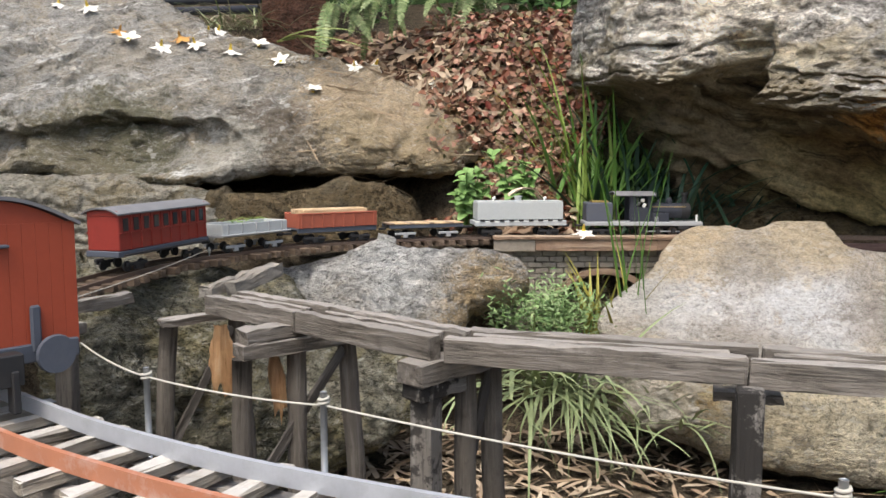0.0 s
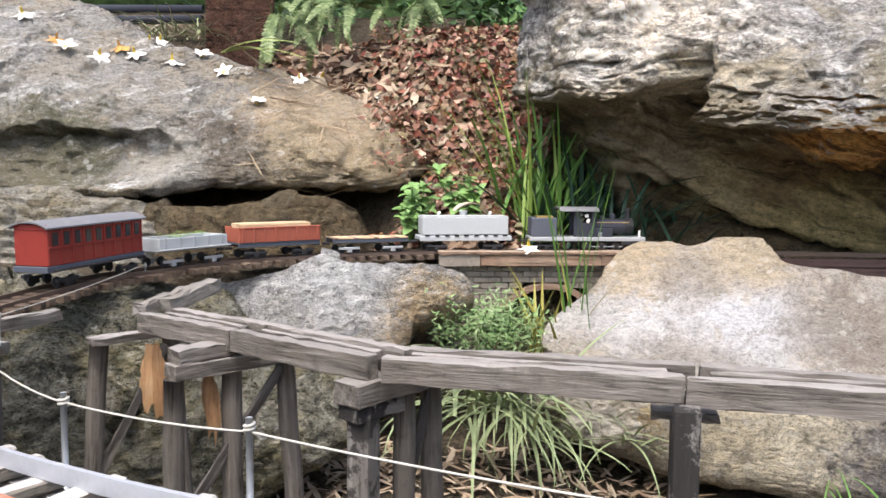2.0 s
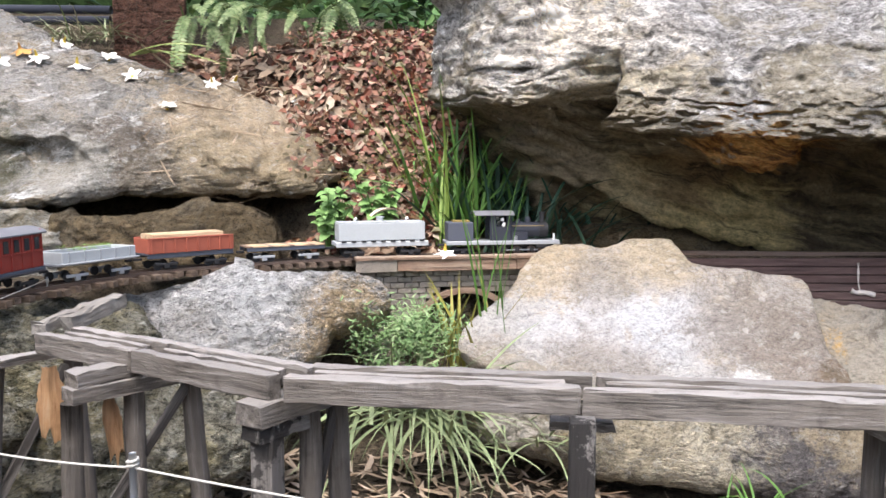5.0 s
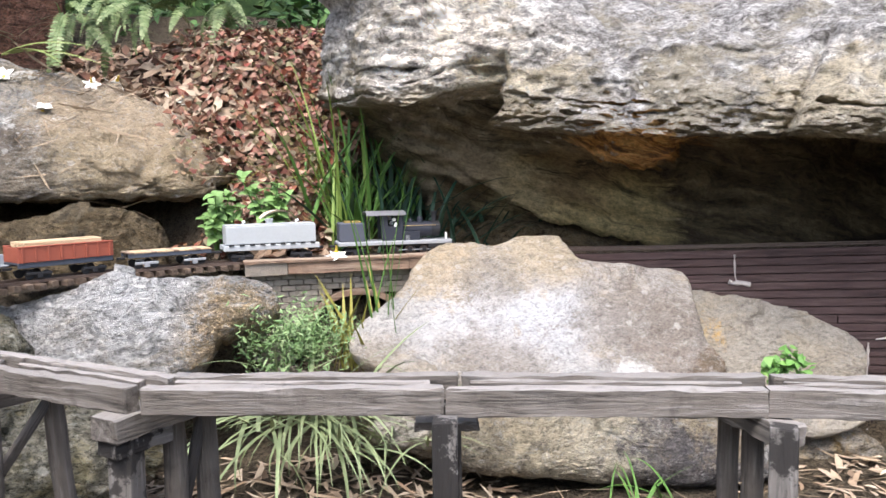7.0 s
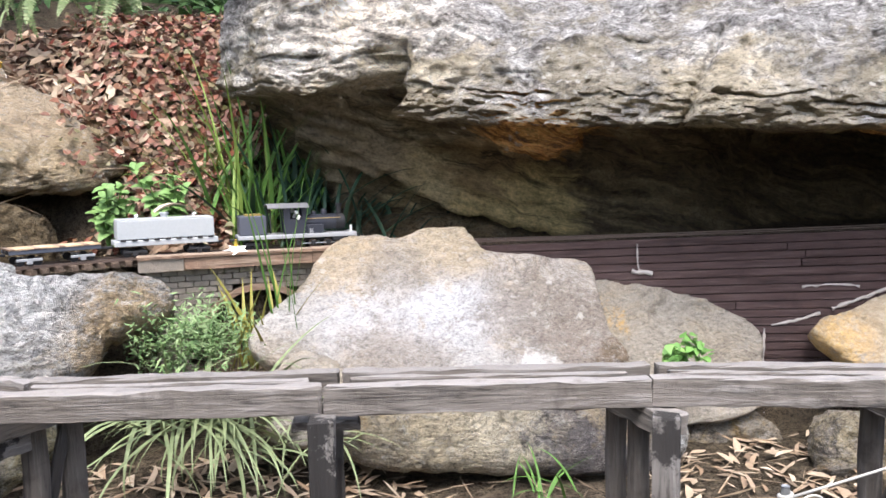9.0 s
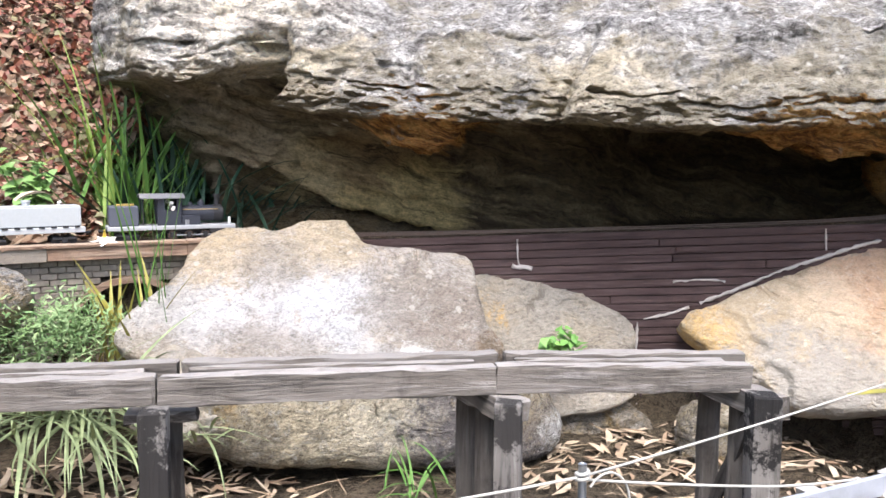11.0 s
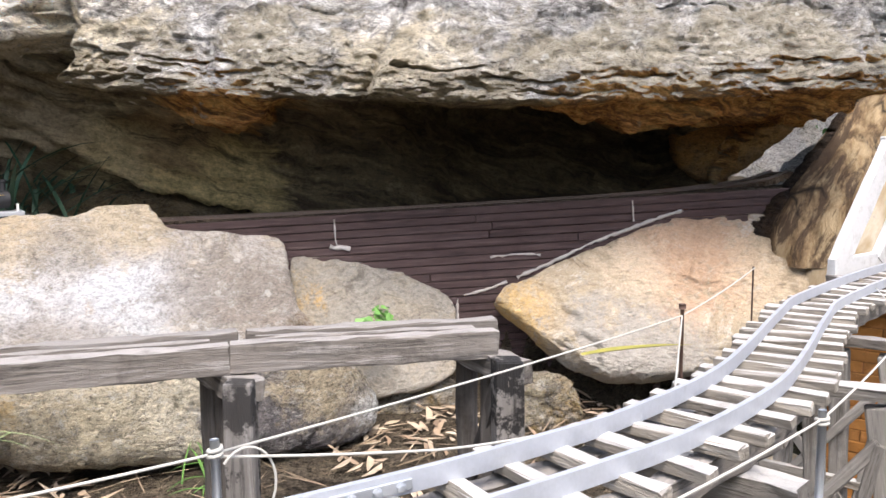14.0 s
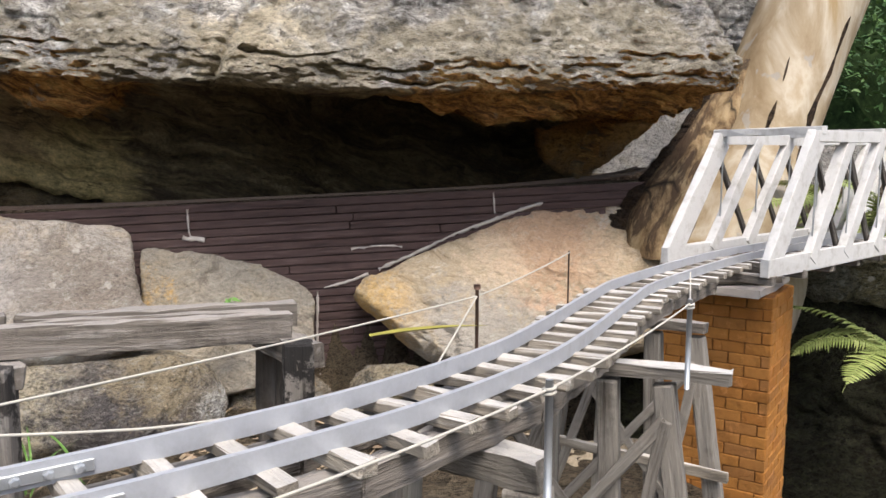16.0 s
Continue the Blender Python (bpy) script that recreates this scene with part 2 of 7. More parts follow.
def wood(name, base, pale, dark, gloss=0.85, worn=0.5, top=None, tar=0.0):
    """Weathered timber with grain along the piece's own length (its local x)."""
    n = Nodes(name, rough=gloss, spec=0.25)
    obj = n.t.nodes.new("ShaderNodeTexCoord").outputs["Object"]
    shift = n.t.nodes.new("ShaderNodeVectorMath")
    shift.operation = "ADD"
    n.link(obj, shift.inputs[0])
    n.link(n.random(), shift.inputs[1])
    v = n.scaled(shift.outputs[0], (6, 90, 90))
    grain = n.noise(1.0, 6, 0.7, vec=v, warp=0.3)
    col = n.ramp(grain, (0.36, dark), (0.45, base), (0.54, tuple(q * 1.15 for q in base)), (0.63, pale))
    patch = n.ramp(n.noise(9, 5, 0.6), (0.4, 0.0), (0.7, 1.0))
    col = n.mix(n.math("MULTIPLY", patch, worn), col, pale)
    col = n.mix(n.math("MULTIPLY", n.ramp(n.noise(16, 6, 0.7), (0.55, 0.0), (0.72, 1.0)), 0.6), col, dark)
    # top: a second colour mixed into faces that point upward
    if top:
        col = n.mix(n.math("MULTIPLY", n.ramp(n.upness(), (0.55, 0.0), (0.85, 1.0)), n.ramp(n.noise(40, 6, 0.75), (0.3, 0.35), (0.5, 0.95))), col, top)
    if tar:
        col = n.mix(n.ramp(n.noise(13, 7, 0.7), (0.47, 0.0), (0.51, tar)), col, (0.012, 0.011, 0.011))
    tint = n.math("MULTIPLY", n.random(), 0.35)
    col = n.mix(tint, col, tuple(c * 0.65 for c in base))
    n.bump(grain, 1.0, 0.006)
    return n.done(col)


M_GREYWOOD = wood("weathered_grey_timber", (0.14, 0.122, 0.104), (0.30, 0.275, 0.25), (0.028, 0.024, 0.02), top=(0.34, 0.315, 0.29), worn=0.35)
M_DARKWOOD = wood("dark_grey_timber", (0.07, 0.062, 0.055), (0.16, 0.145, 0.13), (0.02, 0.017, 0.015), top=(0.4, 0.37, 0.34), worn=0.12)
M_TAR = wood("tar_blotched_post_timber", (0.17, 0.155, 0.14), (0.36, 0.34, 0.315), (0.03, 0.026, 0.022), tar=0.97)
M_POST = wood("grey_brown_post_timber", (0.115, 0.1, 0.086), (0.2, 0.18, 0.16), (0.03, 0.026, 0.022))
M_WHITEWOOD = wood("pale_topped_sleeper_timber", (0.24, 0.21, 0.17), (0.42, 0.39, 0.34), (0.08, 0.065, 0.05), top=(0.56, 0.54, 0.51))
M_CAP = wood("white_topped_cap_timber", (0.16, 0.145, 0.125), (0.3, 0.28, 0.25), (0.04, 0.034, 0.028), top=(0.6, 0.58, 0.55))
M_BLEACHED = wood("bleached_grey_post_timber", (0.22, 0.2, 0.175), (0.36, 0.335, 0.3), (0.06, 0.05, 0.04), worn=0.4)
M_SLEEPER = wood("brown_sleeper_timber", (0.10, 0.07, 0.05), (0.18, 0.135, 0.1), (0.03, 0.022, 0.017))
M_WALL = wood("purple_brown_stained_boards", (0.075, 0.046, 0.043), (0.125, 0.086, 0.08), (0.03, 0.019, 0.018), gloss=0.6, worn=0.3)
M_COPING = wood("brown_coping", (0.24, 0.155, 0.105), (0.36, 0.27, 0.2), (0.09, 0.06, 0.045), top=(0.36, 0.28, 0.21))


def paint(name, colour, chip, rough=0.5, amount=0.35, metal=0.0):
    n = Nodes(name, rough=rough, metal=metal, spec=0.4)
    dirt = n.ramp(n.noise(30, 6, 0.7), (0.5, 0.0), (0.75, 1.0))
    col = n.mix(n.math("MULTIPLY", dirt, amount), colour, chip)
    col = n.mix(n.math("MULTIPLY", n.ramp(n.noise(160, 3, 0.7), (0.4, 0.0), (0.7, 1.0)), 0.15), col, tuple(c * 0.6 for c in colour))
    n.bump(n.noise(120, 4, 0.6), 0.15, 0.002)
    return n.done(col)


M_RAIL = paint("dull_aluminium_rail", (0.46, 0.48, 0.52), (0.3, 0.3, 0.3), rough=0.4, metal=0.3, amount=0.5)
# orange colour for some lengths of rail, with paler patches
M_ORANGERAIL = paint("orange_rail_web", (0.4, 0.165, 0.095), (0.52, 0.42, 0.38), rough=0.5, amount=0.8)
M_DARKRAIL = paint("brown_rail", (0.14, 0.1, 0.08), (0.24, 0.18, 0.14), rough=0.45, metal=0.4)
M_WHITE = paint("white_truss_paint", (0.56, 0.555, 0.545), (0.26, 0.24, 0.2), rough=0.65, amount=0.7)
M_STEEL = paint("galvanised_post", (0.42, 0.44, 0.46), (0.25, 0.24, 0.23), rough=0.4, metal=0.6)
M_ROPE = paint("white_cord", (0.46, 0.44, 0.39), (0.3, 0.28, 0.24), rough=0.9)
M_IRON = paint("rusty_iron", (0.1, 0.06, 0.045), (0.22, 0.11, 0.06), rough=0.7)
M_PLASTER = paint("white_mortar", (0.48, 0.44, 0.41), (0.22, 0.19, 0.17), rough=0.95)


def bark():
    n = Nodes("smooth_gum_bark", rough=0.7, spec=0.3)
    v = n.scaled(n.pos, (1, 1, 0.35))
    col = n.ramp(n.noise(5.5, 6, 0.6, vec=v, warp=0.5), (0.34, (0.2, 0.14, 0.075)), (0.45, (0.3, 0.235, 0.15)), (0.54, (0.43, 0.375, 0.29)), (0.66, (0.28, 0.2, 0.1)))
    spots = n.ramp(n.noise(11, 3, 0.5, vec=n.scaled(n.pos, (1, 1, 0.6))), (0.62, 0.0), (0.64, 0.8))
    col = n.mix(spots, col, (0.28, 0.26, 0.23))
    n.bump(n.noise(18, 6, 0.6, vec=v), 0.3, 0.015)
    return n.done(col)


M_GUM = bark()
def flare_wood():
    """Bare tan wood of the trunk's foot with long black cracks."""
    n = Nodes("tan_cracked_wood", rough=0.8, spec=0.2)
    v = n.scaled(n.warped(n.pos, 5, 0.08), (1, 1, 0.3))
    col = n.ramp(n.noise(14, 8, 0.7, vec=v), (0.4, (0.14, 0.09, 0.05)), (0.5, (0.32, 0.225, 0.125)), (0.6, (0.46, 0.35, 0.21)))
    lean = n.t.nodes.new("ShaderNodeMapping")
    lean.inputs["Rotation"].default_value = (0, radians(-38), 0)
    n.link(n.warped(n.pos, 6, 0.06), lean.inputs["Vector"])
    furrow = n.ramp(n.noise(1.0, 7, 0.7, vec=n.scaled(lean.outputs[0], (16, 16, 2.2))), (0.5, 0.0), (0.57, 0.9))
    col = n.mix(furrow, col, (0.075, 0.05, 0.034))
    crack = n.ramp(n.cells(9, vec=v, feature="DISTANCE_TO_EDGE"), (0.0, 0.95), (0.05, 0.0))
    col = n.mix(n.math("MULTIPLY", crack, n.ramp(n.noise(4, 4), (0.45, 0.0), (0.55, 1.0))), col, (0.02, 0.016, 0.012))
    col = n.mix(n.ramp(n.noise(6, 8, 0.75, vec=v), (0.56, 0.0), (0.62, 0.9)), col, (0.06, 0.045, 0.033))
    n.bump(n.noise(25, 8, 0.75, vec=v), 0.9, 0.03)
    return n.done(col)


M_FLARE = flare_wood()
M_OLDBARK = stone("dark_burnt_bark", (0.085, 0.056, 0.036), (0.06, 0.045, 0.036), (0.02, 0.016, 0.013), pale=(0.2, 0.15, 0.1), lichen=0, spots=False, relief=1.6)


def brick_mat(name, a, b, c, rough=0.85):
    n = Nodes(name, rough=rough, spec=0.2)
    r = n.random()
    col = n.ramp(r, (0.0, a), (0.5, b), (1.0, c))
    col = n.mix(n.ramp(n.noise(60, 5, 0.7), (0.35, 0.0), (0.7, 0.6)), col, tuple(q * 0.7 for q in b))
    col = n.mix(n.ramp(n.noise(24, 5, 0.7), (0.62, 0.0), (0.75, 0.6)), col, (0.12, 0.1, 0.06))
    col = n.mix(n.ramp(n.noise(5, 8, 0.75, warp=0.5), (0.52, 0.0), (0.64, 0.55)), col, tuple(q * 0.42 for q in b))
    col = n.mix(n.ramp(n.noise(38, 7, 0.8), (0.56, 0.0), (0.63, 0.7)), col, tuple(min(1, q * 1.35 + 0.03) for q in a))
    n.bump(n.noise(150, 5, 0.7), 0.6, 0.005)
    n.bump(n.noise(40, 5, 0.75), 0.6, 0.008)
    return n.done(col)


M_BRICK = brick_mat("orange_brick", (0.33, 0.13, 0.03), (0.42, 0.185, 0.045), (0.27, 0.125, 0.045))
M_MORTAR = brick_mat("orange_mortar", (0.2, 0.085, 0.025), (0.23, 0.1, 0.03), (0.2, 0.09, 0.028))
M_BRICKDARK = stone("rough_brown_brick", (0.19, 0.1, 0.068), (0.16, 0.085, 0.062), (0.06, 0.034, 0.027), pale=(0.32, 0.2, 0.15), lichen=0.2, cover=0.5, spots=False, relief=2.0)
M_GREYBLOCK = brick_mat("grey_viaduct_block", (0.27, 0.24, 0.2), (0.32, 0.28, 0.23), (0.24, 0.2, 0.16))


# ---- helpers for meshes ----
def link_mesh(name, bm, material, parent=None, smooth=False):
    me = bpy.data.meshes.new(name)
    bm.to_mesh(me)
    bm.free()
    for m in (material if isinstance(material, (list, tuple)) else [material]):
        me.materials.append(m)
    if smooth:
        me.polygons.foreach_set("use_smooth", [True] * len(me.polygons))
    ob = new(name, me)
    ob.parent = parent
    return ob


def part(name, bm, material, parent, label="", smooth=False):
    return tagged(link_mesh(name, bm, material, parent, smooth), label)


def thing(name, label, category, place=(0, 0, 0), yaw=0.0, group="", kind=""):
    ob = new(name)
    ob.empty_display_size = 0.02
    ob.matrix_world = pose(*place, 0, 0, yaw)
    return tagged(ob, label, category, group, kind)


def box_bm(sx, sy, sz, bevel=0.0, centre=(0, 0, 0), rough=0.0, cuts=0, bm=None, m=None):
    """A block of the given size round its centre; rough shakes its vertices a little."""
    out = bmesh.new() if bm is None else bm
    start = len(out.verts)
    r = bmesh.ops.create_cube(out, size=1.0)
    vs = r["verts"]
    for v in vs:
        v.co = Vector((v.co.x * sx, v.co.y * sy, v.co.z * sz))
    if cuts:
        longest = max(range(3), key=lambda k: (sx, sy, sz)[k])
        es = [e for e in out.edges if e.verts[0] in vs and abs((e.verts[0].co - e.verts[1].co)[longest]) > 1e-6 and abs((e.verts[0].co - e.verts[1].co).length - (sx, sy, sz)[longest]) < 1e-6]
        bmesh.ops.subdivide_edges(out, edges=es, cuts=cuts, use_grid_fill=True)
    out.verts.ensure_lookup_table()
    vs = list(out.verts)[start:]
    if bevel:
        bmesh.ops.bevel(out, geom=[e for e in out.edges if e.verts[0] in set(vs) and e.calc_face_angle(0) > 0.5], offset=bevel, segments=1, affect="EDGES")
        out.verts.ensure_lookup_table()
        vs = list(out.verts)[start:]
    for v in vs:
        if rough:
            v.co += Vector((random.uniform(-1, 1), random.uniform(-1, 1), random.uniform(-1, 1))) * rough
        v.co += Vector(centre)
        if m is not None:
            v.co = m @ v.co
    return out


def along(a, b, up=(0, 0, 1)):
    """A pose midway between a and b, its x axis along them."""
    a, b = Vector(a), Vector(b)
    x = (b - a).normalized()
    y = Vector(up).cross(x)
    if y.length < 1e-4:
        y = Vector((0, 1, 0))
    y.normalize()
    z = x.cross(y)
    return Matrix.Translation((a + b) / 2) @ Matrix((x, y, z)).transposed().to_4x4(), (b - a).length


def beam(name, a, b, w, h, material, parent, bevel=0.0015, rough=0.0012, extra=0.0, label="", cuts=5):
    """A timber from a to b, w wide and h high, under a parent at its own pose."""
    m, length = along(a, b)
    ob = part(name, box_bm(length + extra, w, h, bevel, rough=rough, cuts=cuts), material, parent, label)
    ob.matrix_parent_inverse = parent.matrix_world.inverted() if parent else Matrix()
    ob.matrix_basis = m
    return ob


def tube_bm(points, radius, seg=8, bm=None, caps=True):
    """A tube along points; radius is one number or one a point."""
    out = bmesh.new() if bm is None else bm
    pts = [Vector(p) for p in points]
    rad = radius if isinstance(radius, (list, tuple)) else [radius] * len(pts)
    rings = []
    ref = Vector((0.31, 0.17, 0.93))
    for k, p in enumerate(pts):
        d = (pts[min(k + 1, len(pts) - 1)] - pts[max(k - 1, 0)]).normalized()
        s = d.cross(ref).normalized()
        t = d.cross(s)
        rings.append([out.verts.new(p + (s * math.cos(2 * math.pi * j / seg) + t * math.sin(2 * math.pi * j / seg)) * rad[k]) for j in range(seg)])
    for r0, r1 in zip(rings, rings[1:]):
        for j in range(seg):
            out.faces.new((r0[j], r0[(j + 1) % seg], r1[(j + 1) % seg], r1[j]))
    if caps:
        out.faces.new(rings[0])
        out.faces.new(list(reversed(rings[-1])))
    return out


def spline(pts, n=16, closed=False):
    """Catmull-Rom through pts."""
    p = [Vector(q) for q in pts]
    out = []
    count = len(p) if closed else len(p) - 1
    for k in range(count):
        a, b, c, d = (p[(k - 1) % len(p)], p[k], p[(k + 1) % len(p)], p[(k + 2) % len(p)]) if closed else (p[max(k - 1, 0)], p[k], p[k + 1], p[min(k + 2, len(p) - 1)])
        for j in range(n):
            t = j / n
            out.append(0.5 * (2 * b + (c - a) * t + (2 * a - 5 * b + 4 * c - d) * t * t + (3 * b - a - 3 * c + d) * t**3))
    if not closed:
        out.append(p[-1])
    return out


def even(pts, step=None, count=None, closed=False):
    """Points at even steps along a line of points."""
    p = [Vector(q) for q in pts] + ([Vector(pts[0])] if closed else [])
    acc = [0.0]
    for a, b in zip(p, p[1:]):
        acc.append(acc[-1] + (b - a).length)
    total = acc[-1]
    n = count if count else max(2, int(total / step) + 1)
    out, k = [], 0
    for i in range(n):
        s = total * i / (n if closed else n - 1)
        while k < len(p) - 2 and acc[k + 1] < s:
            k += 1
        f = (s - acc[k]) / max(acc[k + 1] - acc[k], 1e-9)
        out.append(p[k].lerp(p[k + 1], f))
    return out


def fbm(p, scale, octaves=5, h=0.9):
    return noise.fractal(Vector(p) * scale, h, 2.1, octaves, noise_basis="PERLIN_ORIGINAL")


# ---- rocks ----
def smooth01(a, b, x):
    t = min(1.0, max(0.0, (x - a) / (b - a)))
    return t * t * (3 - 2 * t)


def rock(name, label, place, yaw, tilt, outline, depth, material, rough=1.0, seed=0, strata=0.0, front=0.35, rings=90, count=240, chip=0.6, edge=2.4, facet=0.035, dents=(), soft=3, flush=0.0):
    """A boulder: an outline in a plane turned by yaw and laid back by tilt, swollen to the front and back by depth. soft: how far its corners are rounded; flush: how far the face is drawn back into the outline's plane."""
    u = Vector((math.cos(radians(yaw)), math.sin(radians(yaw)), 0))
    back = Vector((-u.y, u.x, 0))
    v = Vector((0, 0, 1)) * math.cos(radians(tilt)) + back * math.sin(radians(tilt))
    w = u.cross(v) * -1
    poly = [Vector((a, b, 0)) for a, b in outline]
    for _ in range(soft):
        poly = [q for a, b in zip(poly, poly[1:] + poly[:1]) for q in (a.lerp(b, 0.2), a.lerp(b, 0.8))]
    ring = even(poly, count=count, closed=True)
    c = sum(ring, Vector()) / len(ring)
    bm = bmesh.new()
    grid = []
    off = Vector((seed * 3.7, seed * 1.3, seed * 5.1))
    for k in range(1, rings):
        f = k / rings
        # the front is a flattened dome up to the full outline, the back tapers
        if f < 0.68:
            s = math.sin(f / 0.68 * math.pi / 2)
            d = -front * depth * (1 - s**edge) ** (1 / edge)
        else:
            a = (f - 0.68) / 0.32
            s = (max(0.0, 1 - a**2.2)) ** 0.6
            d = depth * a
        grid.append([(c + (q - c) * s, d) for q in ring])
    seat0 = Vector(place) + w * (flush * front * depth)

    def put(q, d):
        return seat0 + u * q.x + v * q.y + (back if d > 0 else w) * d

    rows = [[bm.verts.new(put(q, d)) for q, d in g] for g in grid]
    for r0, r1 in zip(rows, rows[1:]):
        for j in range(count):
            bm.faces.new((r0[j], r0[(j + 1) % count], r1[(j + 1) % count], r1[j]))
    for r, rev in ((rows[0], False), (rows[-1], True)):
        mid = bm.verts.new(sum((x.co for x in r), Vector()) / count)
        for j in range(count):
            t = (mid, r[(j + 1) % count], r[j])
            bm.faces.new(t[::-1] if rev else t)
    bmesh.ops.recalc_face_normals(bm, faces=bm.faces)
    bm.normal_update()
    moves = []
    for x in bm.verts:
        p = x.co + off
        a = 0.016 * fbm(p, 3.5, 4) + 0.010 * fbm(p, 12, 4) + 0.006 * fbm((p.x, p.y, p.z * 1.6), 36, 4)
        shaken = p + Vector((fbm(p, 9, 3), fbm(p + Vector((5, 0, 0)), 9, 3), fbm(p + Vector((0, 5, 0)), 9, 3))) * 0.03
        for size, slope in ((4.2, 0.16), (11.0, 0.13)):
            seat = noise.voronoi(shaken * size)[1][0]
            lean = noise.cell_vector(seat * 9.7) - Vector((0.5, 0.5, 0.5))
            a += slope * facet / 0.035 * lean.dot(p - seat / size)
        cell = noise.voronoi(p * 7.0)[0]
        a -= 0.016 * chip * max(0.0, 0.35 - (cell[1] - cell[0]))
        a += 0.5 * facet * (noise.voronoi(p * 2.6 + Vector((0.2 * fbm(p, 4, 2), 0, 0)))[0][0] - 0.4)
        if strata:
            layer = p.z * 34 + 2.2 * fbm(Vector((p.x, p.y, 0)), 2.5, 3)
            a += strata * 0.012 * (abs((layer % 1.0) - 0.5) * 2 - 0.5) * (0.4 + 0.9 * max(0, 1 - abs(x.normal.z)))
        move = x.normal * a * rough
        for seat, radius, amount, way in dents:
            off = x.co - Vector(seat)
            d = Vector((off.x / radius[0], off.y / radius[1], off.z / radius[2])).length + 0.14 * fbm(p, 5, 3)
            move += Vector(way) * amount * smooth01(1.05, 0.6, d)
        moves.append(move)
    for x, d in zip(bm.verts, moves):
        x.co += d
    ob = link_mesh(name, bm, material, None, smooth=True)
    return tagged(ob, label, "rock")


# ---- ground ----
def ground_height(x, y):
    """The garden's lie: a shelf under the trestles, a bank at the left, a leafy slope behind and a gully at the right."""
    h = 0.245 - 0.04 * smooth01(1.2, 0.2, y) + 0.05 * smooth01(0.8, 0.2, x)
    gully = smooth01(2.05, 2.5, x) * smooth01(1.85, 1.1, y + 0.3 * (x - 2))
    h -= 0.95 * gully
    bank = smooth01(-0.60, -0.82, x - 0.2 * (y - 1.5)) * smooth01(0.5, 1.3, y)
    h += (0.725 - h) * bank
    step = 2.44 if x < 1.0 else 2.44 - 0.613 * (x - 1.0)
    if x < 0.12:
        step = 2.44 - 0.2 * smooth01(0.12, -0.2, x) - 0.2 * smooth01(-0.3, -0.7, x)
    h += (0.745 + 0.06 * smooth01(1.5, 2.6, x) - h) * smooth01(step - 0.06, step + 0.01, y)
    start = 2.52 + 0.28 * smooth01(0.15, -0.25, x)
    slope = smooth01(start, start + 0.72, y) * smooth01(1.15, 0.7, x)
    h += (1.5 - h) * slope
    h += 0.35 * smooth01(3.3, 4.6, y)
    h += 0.02 * fbm((x, y, 0), 3.0, 4) * smooth01(2.3, 2.7, y) + 0.006 * fbm((x, y, 4), 14, 3)
    return h


def make_ground():
    xs = [-300, -60, -15, -6] + [-3.2 + 0.045 * k for k in range(170)] + [6, 15, 60, 300]
    ys = [-300, -60, -15, -5, -2] + [-1.0 + 0.045 * k for k in range(150)] + [8, 20, 60, 300]
    bm = bmesh.new()
    rows = [[bm.verts.new((x, y, ground_height(x, y))) for x in xs] for y in ys]
    for r0, r1 in zip(rows, rows[1:]):
        for j in range(len(xs) - 1):
            bm.faces.new((r0[j], r0[j + 1], r1[j + 1], r1[j]))
    ob = link_mesh("ground", bm, M_EARTH, None, smooth=True)
    return tagged(ob, "damp brown earth strewn with dead leaves", "ground", kind="structure")


make_ground()

# ---- the large rocks ----
rock("boulder", "pale grey sandstone boulder with white lichen, beside the old trestle", (1.05, 2.0, 0.67), -15, 50,
     [(-0.650, -0.108), (-0.638, -0.065), (-0.571, 0.015), (-0.513, 0.085), (-0.483, 0.159), (-0.444, 0.228), (-0.387, 0.255), (-0.322, 0.252), (-0.274, 0.232), (-0.190, 0.272), (-0.074, 0.288), (-0.049, 0.238), (-0.020, 0.181), (0.074, 0.163), (0.181, 0.139), (0.270, 0.118), (0.274, 0.056), (0.262, -0.044), (0.263, -0.120), (0.306, -0.202), (0.275, -0.232), (0.209, -0.250), (0.082, -0.27), (-0.197, -0.27), (-0.391, -0.256), (-0.503, -0.236), (-0.560, -0.199), (-0.612, -0.172), (-0.646, -0.135)],
     0.26, M_BOULDER, seed=1, front=0.22, edge=9.0, rough=0.5, rings=140, count=420, facet=0.012, chip=0.3, soft=2, flush=0.9)
rock("boulder", "grey sandstone boulder with rough lichened face below the curve", (-0.1, 2.12, 0.66), 0, 40,
     [(-0.56, -0.03), (-0.459, 0.03), (-0.404, 0.074), (-0.327, 0.097), (-0.226, 0.115), (-0.133, 0.163), (-0.074, 0.187), (-0.028, 0.178), (0.026, 0.150), (0.147, 0.148), (0.268, 0.128), (0.320, 0.083), (0.300, 0.025), (0.228, 0.004), (0.178, -0.020), (0.160, -0.085), (0.105, -0.14), (-0.022, -0.18), (-0.302, -0.17), (-0.50, -0.12)],
     0.2, M_LEFTB, seed=2, front=0.4, edge=5.0, rough=0.6, rings=120, count=360, facet=0.07, soft=2, flush=0.75)
